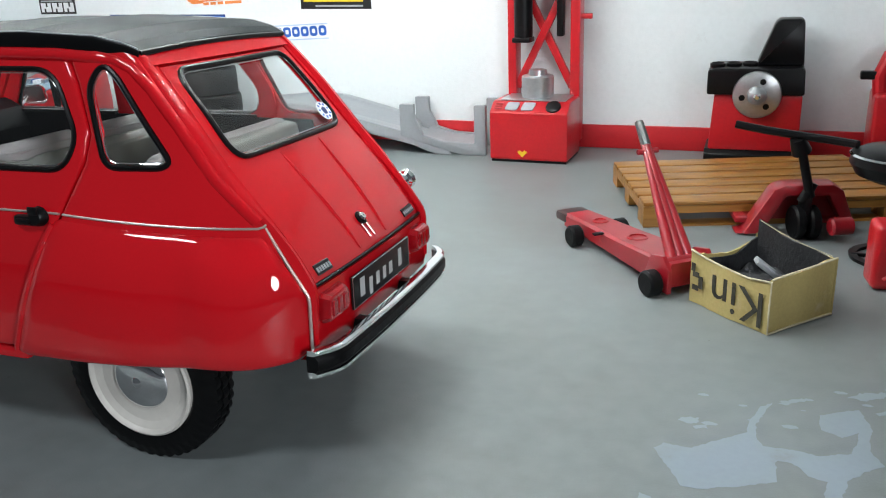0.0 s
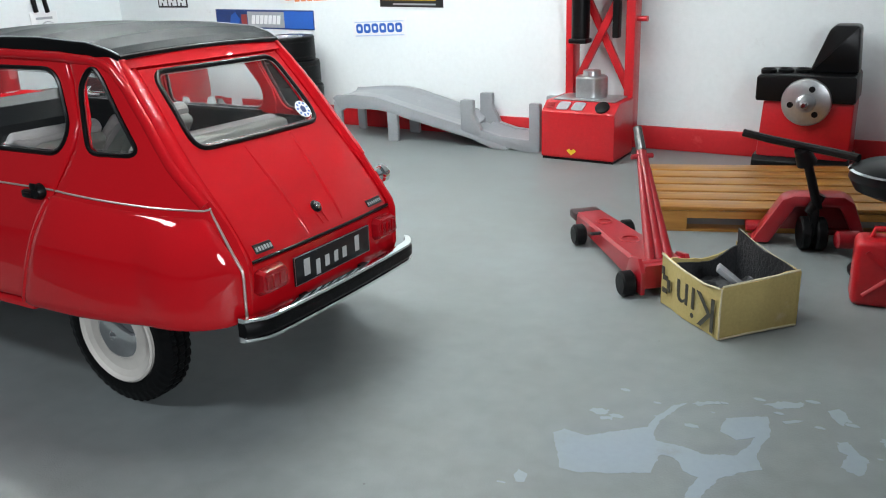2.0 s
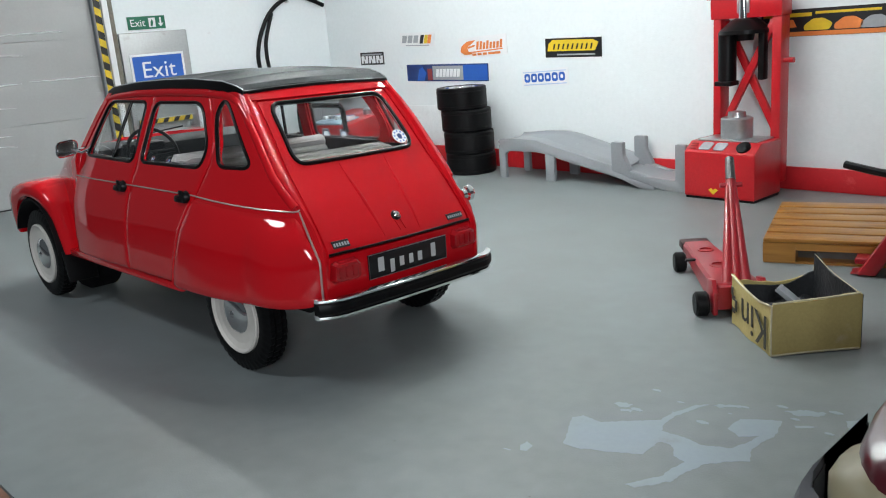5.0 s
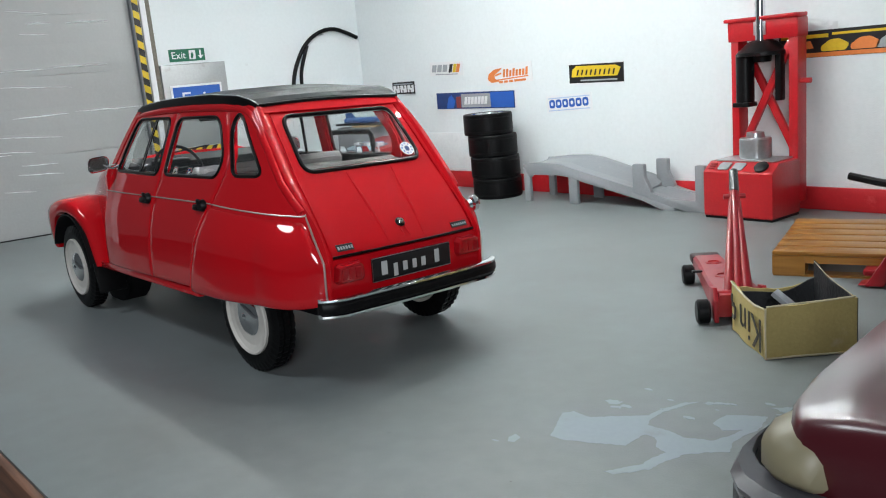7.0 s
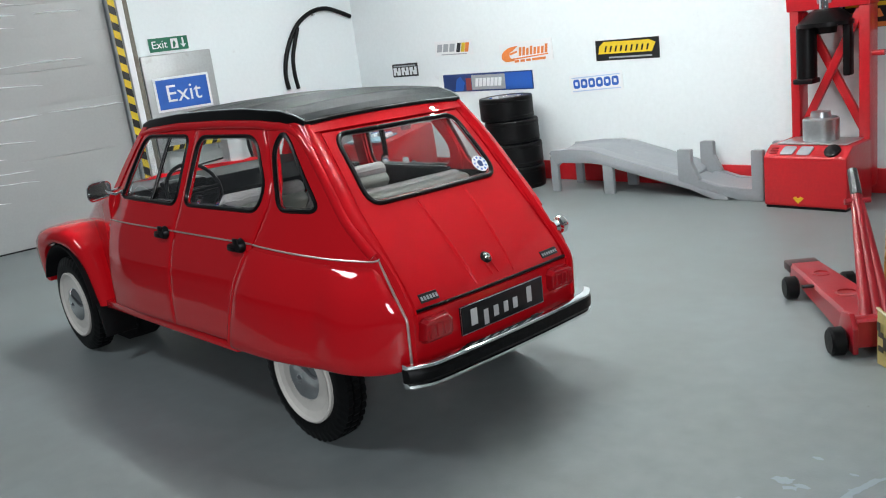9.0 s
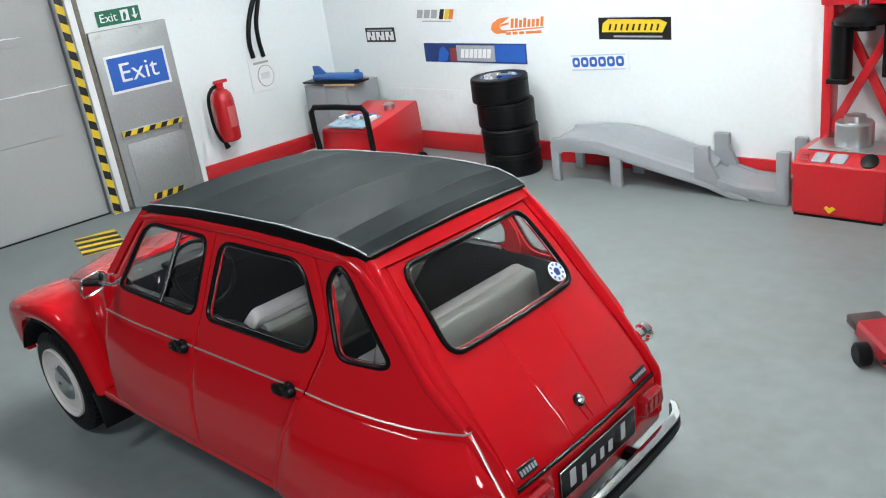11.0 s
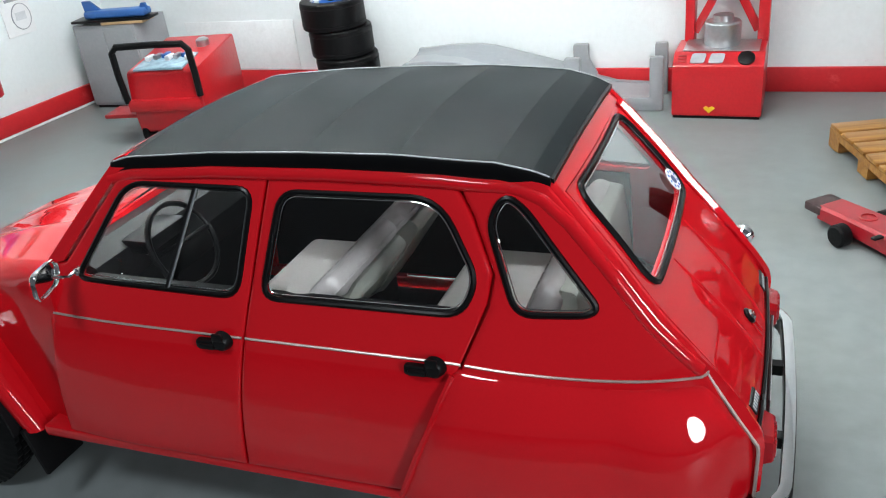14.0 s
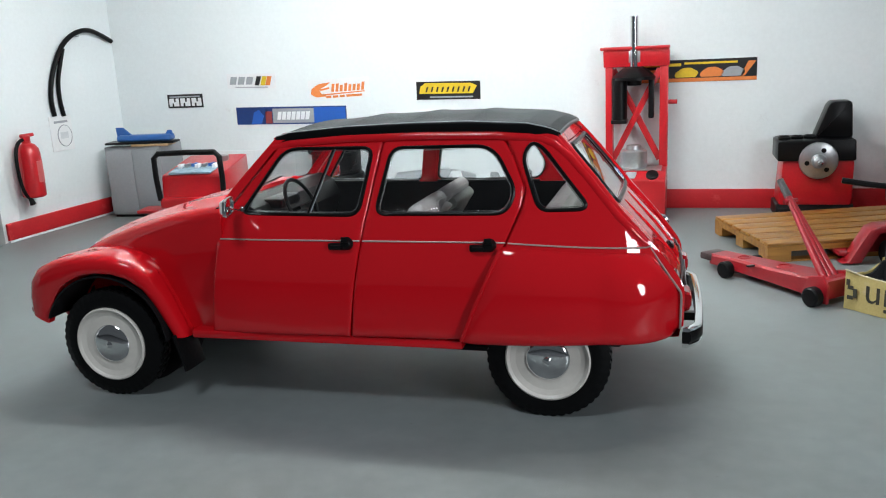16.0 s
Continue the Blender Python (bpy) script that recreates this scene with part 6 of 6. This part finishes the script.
bm = slab_yz([(-LY, 0.01), (-LY, 0.131), (0, 0.131), (0, 0.01), (-0.16, 0.01), (-0.16, 0.085), (-0.46, 0.085), (-0.46, 0.01), (-0.60, 0.01), (-0.60, 0.085), (-0.90, 0.085), (-0.90, 0.01)], 0.0, 0.19)
bear = part("bearer", bm, PALLETWOOD, pl, smooth=0)
for x in ((LX - 0.19) / 2, LX - 0.19):
    share("bearer", bear, pl, pose(x, 0, 0))
part("front_stringer", boxm(0.19, (LX - 0.19) / 2, -LY + 0.004, -LY + 0.06, 0.085, 0.131), PALLETWOOD, pl)
part("front_stringer", boxm((LX + 0.19) / 2, LX - 0.19, -LY + 0.004, -LY + 0.06, 0.085, 0.131), PALLETWOOD, pl)
for y in (-LY + 0.06, -0.06):
    part("bottom_board", boxm(0.004, LX - 0.004, y - 0.055, y + 0.055, 0.0, 0.012), PALLETWOOD, pl)

# pallet truck
pt = thing("pallet_truck", (0.62, 5.22, 0.0), 12, "red hand pallet truck with black steering handle", "truck")
shroud = [(-0.36, 0.01), (-0.31, 0.02), (-0.16, 0.275), (-0.10, 0.30), (0.16, 0.305), (0.215, 0.27), (0.285, 0.09), (0.23, 0.07), (0.14, 0.24), (-0.09, 0.235), (-0.215, 0.01)]
part("body", slab_xz(shroud, 0.02, 0.17, 0.012), JACKRED, pt)
part("back_plate", slab_xz([(-0.28, 0.06), (-0.10, 0.27), (0.15, 0.27), (0.24, 0.08)], 0.14, 0.16, 0.004), DARKRED, pt)
for x in (-0.27, 0.17):
    part("fork", boxm(x - 0.075, x + 0.075, 0.12, 1.15, 0.045, 0.083, 0.012), JACKRED, pt, "red fork under the pallet")
part("side_knob", lathem([(0.035, 0), (0.05, 0.01), (0.05, 0.12), (0.03, 0.13)], (0.12, -0.10, 0.095), (1, 0.2, 0), 18), JACKRED, pt)
for x in (-0.035, 0.045):
    part("steer_wheel", lathem([(0.02, -0.028), (0.085, -0.028), (0.096, -0.018), (0.096, 0.018), (0.085, 0.028), (0.02, 0.028)], (x, -0.01, 0.096), (1, 0.15, 0), 26), RUBBER, pt, "black steering wheel roller")
part("yoke", boxm(-0.02, 0.03, -0.06, 0.06, 0.10, 0.25, 0.012), BLACK, pt)
part("hinge", cylm((-0.02, -0.03, 0.22), (0.03, -0.03, 0.33), 0.032, 0.028, 14), BLACK, pt)
part("shaft", cylm((0.02, -0.03, 0.25), (-0.085, -0.10, 0.60), 0.026, 0.024, 14), BLACK, pt, "black steering shaft")
part("bracket", cylm((-0.065, -0.085, 0.52), (-0.10, -0.11, 0.60), 0.055, 0.04, 14), BLACK, pt)
part("grip_bar", tubem([(-0.40, 0.02, 0.655), (-0.25, -0.03, 0.63), (-0.10, -0.10, 0.615), (0.05, -0.19, 0.605), (0.16, -0.28, 0.60)], 0.022, 10), BLACK, pt, "black grip bar")

# trolley jack
jk = thing("trolley_jack", (0.056, 4.240, 0.0), 130.5, "red trolley jack with raised handle and black wheels", "jack")
# local x runs from the handle end to the lifting end
secs = [(-0.03, 0.115, 0.045, 0.165), (0.10, 0.125, 0.045, 0.17), (0.45, 0.110, 0.05, 0.15), (0.85, 0.092, 0.05, 0.135), (1.06, 0.088, 0.05, 0.125)]
part("frame", loftm([[(x, -w, z0), (x, -w, z1 - 0.015), (x, -w + 0.015, z1), (x, w - 0.015, z1), (x, w, z1 - 0.015), (x, w, z0)] for x, w, z0, z1 in secs], closed=True, caps=True), JACKRED, jk)
for w in (-1, 1):
    part("side_plate", slab_xz([(-0.05, 0.02), (-0.05, 0.14), (0.0, 0.20), (0.10, 0.18), (0.16, 0.05), (0.10, 0.02)], w * 0.125 - 0.012, w * 0.125 + 0.012, 0.004), JACKRED, jk)
    part("wheel", lathem([(0.025, -0.035), (0.055, -0.035), (0.066, -0.025), (0.066, 0.025), (0.055, 0.035), (0.025, 0.035)], (0.02, w * 0.185, 0.066), (0, 1, 0), 24), RUBBER, jk, "black wheel")
    part("wheel_hub", lathem([(0.026, -0.03), (0.026, 0.03)], (0.02, w * 0.185, 0.066), (0, 1, 0), 16), DARKRED, jk)
    part("front_wheel", lathem([(0.02, -0.035), (0.05, -0.035), (0.062, -0.025), (0.062, 0.025), (0.05, 0.035), (0.02, 0.035)], (0.828, w * 0.150, 0.062), (0, 1, 0), 24), RUBBER, jk, "black wheel")
for x, r in ((0.80, 0.035), (0.42, 0.045)):
    part("hole", lathem([(r + 0.012, 0), (r + 0.012, 0.006), (r, 0.008), (r, -0.02), (0.004, -0.022)], (x, 0, 0.136 if x > 0.6 else 0.150), (0, 0, 1), 24), DARKRED, jk, "dark round socket")
part("saddle", boxm(1.04, 1.16, -0.085, 0.095, 0.070, 0.122, 0.012), mat("dark_saddle_steel", (0.07, 0.045, 0.045), rough=0.45, metal=0.4, vary=0.3), jk, "dark lifting saddle")
part("release_key", boxm(0.60, 0.63, 0.095, 0.155, 0.128, 0.140, 0.003), BLACK, jk)
h0, h1 = Vector((0.03, 0.0, 0.13)), Vector((0.570, -0.085, 0.720))
for dy in (-0.05, 0.0, 0.05):
    part("handle_rib", cylm(h0 + Vector((0, dy, 0)), h0.lerp(h1, 0.85) + Vector((0, dy * 0.26, 0)), 0.030 if dy else 0.026, 0.014 if dy else 0.022, 12), JACKRED, jk, "red ribbed handle")
part("handle_tip", cylm(h0.lerp(h1, 0.84), h1 + (h1 - h0) * 0.02, 0.028, 0.024, 8), mat("worn_black_steel", (0.10, 0.10, 0.10), rough=0.35, metal=0.6, vary=0.4, wear=0.5, wear_colour=(0.45, 0.46, 0.46)), jk, "worn steel handle tip")
part("handle_pin", cylm(h0.lerp(h1, 0.80) + Vector((0, -0.06, 0)), h0.lerp(h1, 0.80) + Vector((0, 0.06, 0)), 0.014, 0.014, 10), JACKRED, jk)
part("handle_socket", cylm(h0 + Vector((0, -0.11, 0.0)), h0 + Vector((0, 0.11, 0.0)), 0.045, 0.045, 18, 0.006), JACKRED, jk)

# torn cardboard box
CARD = mat("kraft_cardboard", (0.458, 0.361, 0.136), rough=0.72, vary=0.10, grain=70, bump=0.003, bump_scale=50, wear=0.3, wear_colour=(0.52, 0.43, 0.24), big=3)
CARDEDGE = mat("torn_card_edge", (0.56, 0.50, 0.34), rough=0.85, vary=0.15, bump=0.004, bump_scale=90)
FILTH = mat("black_box_lining", (0.018, 0.019, 0.021), rough=0.6, vary=0.4, bump=0.006, bump_scale=60)
bx = thing("cardboard_box", (0.437, 3.81, 0.0), 48, "torn open cardboard box with dark lining and printed letters", "box")
# local x along the short front face, local y along the lettered side
FX, FY = 0.405, 0.462
rng = random.Random(7)


def torn(a, b, z0, tops, along, at, th, out):
    """A card panel with an uneven upper edge."""
    n = len(tops)
    secs = []
    for i in range(4 * (n - 1) + 1):
        t = i / (4 * (n - 1))
        k = min(int(t * (n - 1)), n - 2)
        z = tops[k] + (tops[k + 1] - tops[k]) * (t * (n - 1) - k) + rng.uniform(-0.004, 0.004)
        p = a + (b - a) * t
        zb = z0 + rng.uniform(0.0, 0.004)
        w = out * 0.006 * math.sin(t * 9)
        if along == "x":
            secs.append([(p, at + w, zb), (p, at + w, z), (p, at + th + w, z), (p, at + th + w, zb)])
        else:
            secs.append([(at + w, p, zb), (at + w, p, z), (at + th + w, p, z), (at + th + w, p, zb)])
    return loftm(secs, closed=True, caps=True)


part("front_panel", torn(0.0, FX, 0.002, [0.250, 0.256, 0.262, 0.270], "x", 0.0, 0.010, 1), CARD, bx, smooth=0)
part("side_panel", torn(-0.004, FY, 0.002, [0.245, 0.225, 0.232, 0.240, 0.262], "y", -0.012, 0.010, 1), CARD, bx, smooth=0)
part("side_panel", torn(0.0, FY, 0.002, [0.262, 0.262, 0.262, 0.262, 0.262], "y", FX, 0.010, 1), CARD, bx, smooth=0)
part("back_panel", torn(0.0, FX, 0.002, [0.235, 0.215, 0.205, 0.23], "x", FY - 0.01, 0.010, 1), CARD, bx, smooth=0)
part("bottom", boxm(0.0, FX, 0.0, FY, 0.002, 0.01), CARD, bx)
part("lining", torn(0.01, FX, 0.01, [0.215, 0.20, 0.195, 0.25], "x", FY - 0.022, 0.008, 1), FILTH, bx, "black inner lining", smooth=0)
part("lining", torn(0.012, FY - 0.02, 0.01, [0.22, 0.23, 0.235], "y", 0.0, 0.006, 1), FILTH, bx, "black inner lining", smooth=0)
part("lining", torn(0.012, FY - 0.02, 0.01, [0.262, 0.280, 0.300, 0.338], "y", FX - 0.008, 0.006, 1), FILTH, bx, "black inner lining", smooth=0)
part("lining", torn(0.01, FX - 0.01, 0.01, [0.235, 0.24, 0.25], "x", 0.011, 0.006, 1), FILTH, bx, "black inner lining", smooth=0)
bm = bmesh.new()
n = 40
grid = [[bm.verts.new((0.02 + (FX - 0.04) * i / n, 0.02 + (FY - 0.05) * j / n, 0.110 + 0.050 * noise.noise((i * 0.13, j * 0.13, 3)) + 0.010 * abs(noise.noise((i * 0.30, j * 0.30, 8))))) for j in range(n + 1)] for i in range(n + 1)]
for i in range(n):
    for j in range(n):
        bm.faces.new((grid[i][j], grid[i + 1][j], grid[i + 1][j + 1], grid[i][j + 1]))
part("crumpled_filling", bm, FILTH, bx, "crumpled black sheet filling the box", smooth=40)
part("flap_edge", tubem([(FX - 0.005, 0.02, 0.275), (FX - 0.006, 0.18, 0.288), (FX - 0.006, 0.31, 0.308), (FX - 0.006, FY - 0.03, 0.338)], 0.002, 6), CARDEDGE, bx, "frayed pale edge")
bm = boxm(-0.035, 0.035, -0.09, 0.09, -0.012, 0.012, 0.004)
bmesh.ops.transform(bm, matrix=Matrix.Translation((0.16, 0.14, 0.215)) @ Matrix.Rotation(radians(52), 4, "Z") @ Matrix.Rotation(radians(38), 4, "X"), verts=bm.verts)
part("foil_scrap", bm, GREYRAMP, bx, "dull silver scrap in the box")
for pts in ([(0.0, -0.003, 0.256), (0.13, -0.003, 0.262), (0.27, -0.003, 0.266), (FX, -0.003, 0.274)], [(-0.012, 0.0, 0.248), (-0.012, 0.12, 0.230), (-0.012, 0.25, 0.236), (-0.012, 0.36, 0.245), (-0.012, FY, 0.262)], [(-0.006, -0.004, 0.004), (-0.008, -0.004, 0.12), (-0.006, -0.004, 0.248)], [(0.0, -0.004, 0.006), (0.2, -0.004, 0.010), (FX, -0.004, 0.006)]):
    part("torn_edge", tubem(pts, 0.0048, 6), CARDEDGE, bx, "frayed pale edge")
part("dark_liner", boxm(FX + 0.001, FX + 0.018, 0.006, 0.035, 0.004, 0.262, 0.003), FILTH, bx, "loose black liner edge")
# big black letter strokes on the side panel
FADED = mat("faded_black_print", (0.035, 0.032, 0.022), rough=0.6, vary=0.35, wear=0.4, wear_colour=(0.12, 0.10, 0.05))
words("lettering", "Kin", 0.235, FADED, bx, Matrix(((0, 0, -1, -0.0185), (1, 0, 0, 0.168), (0, -1, 0, 0.115), (0, 0, 0, 1))), 0.001)
for y0, y1, z0, z1 in ((0.375, 0.400, 0.09, 0.15), (0.40, 0.438, 0.075, 0.10), (0.40, 0.438, 0.140, 0.165), (0.425, 0.448, 0.165, 0.205)):
    part("print_bar", boxm(-0.0195, -0.0165, y0, y1, z0, z1), FADED, bx, smooth=0)

# fuel can and stool at the open side
jc = thing("fuel_can", (1.06, 4.56, 0.0), 8, "red metal fuel can with pressed cross on its side", "fuel can")
part("body", boxm(-0.17, 0.17, -0.09, 0.09, 0.0, 0.33, 0.035, 3), RED, jc)
for s in (1, -1):
    part("pressed_cross", tubem([(-0.12 * s, -0.092, 0.06), (0.12 * s, -0.092, 0.28)], 0.012, 8, flat=0.5), RED, jc)
part("handle", tubem([(-0.10, 0, 0.32), (-0.09, 0, 0.37), (0.06, 0, 0.37), (0.07, 0, 0.32)], 0.014, 8), RED, jc)
part("cap", lathem([(0.04, 0), (0.04, 0.04), (0.03, 0.05)], (0.12, 0, 0.325), (0, 0, 1), 16), BLACK, jc, "black cap")
sl = thing("work_stool", (1.05, 4.95, 0.0), 0, "black round stool on a thin post", "stool")
part("seat", lathem([(0.03, 0.42), (0.14, 0.425), (0.22, 0.46), (0.255, 0.52), (0.245, 0.565), (0.20, 0.59), (0.10, 0.60), (0.02, 0.60)], (0, 0, 0), (0, 0, 1), 36), BLACK, sl, "black padded seat")
part("piping", lathem([(0.245, 0.555), (0.258, 0.562), (0.245, 0.57)], (0, 0, 0), (0, 0, 1), 36, close=True), CHROME, sl, "bright edge")
part("post", cylm((0, 0, 0.02), (0, 0, 0.425), 0.025, 0.025, 16), BLACK, sl)
part("foot_ring", lathem([(0.17, 0.0), (0.20, 0.0), (0.205, 0.02), (0.165, 0.02)], (0, 0, 0), (0, 0, 1), 32, close=True), BLACK, sl)
for a in range(4):
    part("spoke", boxm(0.0, 0.19, -0.012, 0.012, 0.004, 0.022, 0.003, m=Matrix.Rotation(radians(90 * a), 4, "Z")), BLACK, sl)

# dark red saloon parked at the open front
MAROON = mat("dark_red_car_paint", (0.060, 0.004, 0.008), rough=0.3, coat=1.0, vary=0.06, grain=100, coat_rough=0.22)
GREYPL = mat("dark_grey_bumper", (0.018, 0.02, 0.022), rough=0.5, vary=0.15)
LAMP = lens_mat("pale_amber_lens", (0.46, 0.41, 0.26))
LAMP.node_tree.nodes["Principled BSDF"].inputs["Roughness"].default_value = 0.42
LAMP.node_tree.nodes["Principled BSDF"].inputs["Coat Weight"].default_value = 0.0
mc = thing("saloon_car", (2.20, 1.93, 0.0), 0, "dark red saloon model car parked at the front edge", "car")
bodyz = [(0.012, 0.690, 0.622), (0.022, 0.706, 0.640), (0.040, 0.722, 0.650), (0.07, 0.742, 0.654), (0.12, 0.764, 0.658), (0.25, 0.780, 0.676), (0.60, 0.786, 0.702), (1.00, 0.780, 0.72), (1.40, 0.765, 0.745), (2.2, 0.740, 0.80), (3.0, 0.73, 0.81), (3.5, 0.71, 0.80), (3.62, 0.69, 0.74)]
secs = []
for y, w, z in bodyz:
    s = [(-w + 0.03, y, 0.20), (-w, y, 0.28), (-w - 0.012, y, 0.45), (-w, y, z - 0.10), (-w + 0.008, y, z - 0.03), (-w + 0.03, y, z - 0.004), (-w * 0.80, y, z + 0.018), (-w * 0.5, y, z + 0.040)]
    secs.append(s + [(0, y, z + 0.050)] + [(-a, b, c) for a, b, c in reversed(s)])
part("body", loftm(secs, caps=True), MAROON, mc, smooth=40)
cab = [(1.02, 0.62, 0.72), (1.45, 0.53, 1.22), (1.60, 0.52, 1.26), (2.40, 0.52, 1.27), (2.60, 0.53, 1.23), (2.95, 0.62, 0.84)]
part("cabin", loftm([[(-w - 0.07 * (z > 1), y, min(z, 0.70)), (-w, y, z), (-w + 0.06, y, z + 0.02), (0, y, z + 0.035), (w - 0.06, y, z + 0.02), (w, y, z), (w + 0.07 * (z > 1), y, min(z, 0.70))] for y, w, z in cab], caps=True), MAROON, mc, smooth=40)
part("windscreen", slab_xz([(-0.58, 0.0), (0.58, 0.0), (0.50, 0.54), (-0.50, 0.54)], -0.006, 0.0), GLASS, mc).matrix_basis = pose(0, 1.02 * K, 0.755 * K, -41, 0, 0)
half_line = [(0.895, 0.55), (0.895, 0.26), (0.885, 0.17), (0.86, 0.10), (0.81, 0.045), (0.74, 0.01), (0.66, -0.008), (0.3, -0.02)]
BUMPER_LINE = [(-a, b) for a, b in half_line] + half_line[::-1]
part("bumper", loftm([[(x, y - 0.05, 0.27), (x, y - 0.075, 0.34), (x, y - 0.07, 0.435), (x, y - 0.03, 0.455), (x, y + 0.03, 0.455), (x, y + 0.03, 0.27)] for x, y in BUMPER_LINE], closed=True, caps=True), GREYPL, mc, "dark grey plastic bumper")
part("bumper_strip", loftm([[(x, y - 0.074, 0.452), (x, y - 0.082, 0.47), (x, y - 0.05, 0.488), (x, y + 0.02, 0.486), (x, y + 0.02, 0.456)] for x, y in BUMPER_LINE], closed=True, caps=True), mat("grey_strip", (0.060, 0.060, 0.068), 0.4), mc, "pale grey strip on the bumper")
for s in (1, -1):
    bm = loftm([[(s * x, y, 0.492), (s * x, y - 0.02, 0.515), (s * x, y - 0.018, z1 - 0.03), (s * (x - 0.012), y + 0.012, z1), (s * (x - 0.06), y + 0.06, z1 + 0.02), (s * (x - 0.06), y + 0.06, 0.492)] for x, y, z1 in ((0.790, 0.34, 0.545), (0.812, 0.18, 0.578), (0.808, 0.10, 0.590), (0.785, 0.045, 0.597), (0.745, 0.012, 0.600), (0.705, -0.002, 0.596), (0.672, -0.004, 0.580), (0.650, -0.002, 0.555))], closed=True, caps=True)
    part("corner_lamp", bm, LAMP, mc, "pale amber corner lamp", smooth=75)
    for y in (0.62, 2.95):
        wh = part("wheel", lathem([(0.16, -0.05), (0.20, -0.06), (0.20, 0.06), (0.16, 0.05)], (0, 0, 0), (1, 0, 0), 32, close=True), STEEL, mc, "steel wheel")
        part("tyre", lathem([(0.19, -0.07), (0.26, -0.075), (0.285, -0.05), (0.285, 0.05), (0.26, 0.075), (0.19, 0.07)], (0, 0, 0), (1, 0, 0), 36, close=True), RUBBER, wh, "black tyre")
        part("rim", lathem([(0.19, 0.05), (0.16, 0.03), (0.08, 0.045), (0.02, 0.05)], (0, 0, 0), (s, 0, 0), 28), STEEL, wh)
        wh.matrix_basis = pose(s * 0.665 * K, y * K, 0.285 * K)
# rows of little lamps along the ceiling
EMIT, n_, l_, p_ = nodes_of("lamp_glow")
p_.inputs["Emission Color"].default_value, p_.inputs["Emission Strength"].default_value = (0.94, 1.0, 1.0, 1), 405
for x, y in ((-2.5, 3.38), (-3.4, 5.25)):
    ls = thing("light_strip", (x, y, 3.302), 0, "white strip of small bright lamps under the ceiling", "lamp", "light strips")
    part("carrier", boxm(-2.4, 2.4, -0.06, 0.06, -0.02, -0.001), WHITE, ls)
    d0 = part("diode", boxm(-0.025, 0.025, -0.025, 0.025, -0.03, -0.0205), EMIT, ls, smooth=0)
    d0.matrix_basis = pose(-2.3 * K, 0, 0)
    for i in range(1, 36):
        share("diode", d0, ls, pose(-2.3 + 4.6 * i / 35, 0, 0))
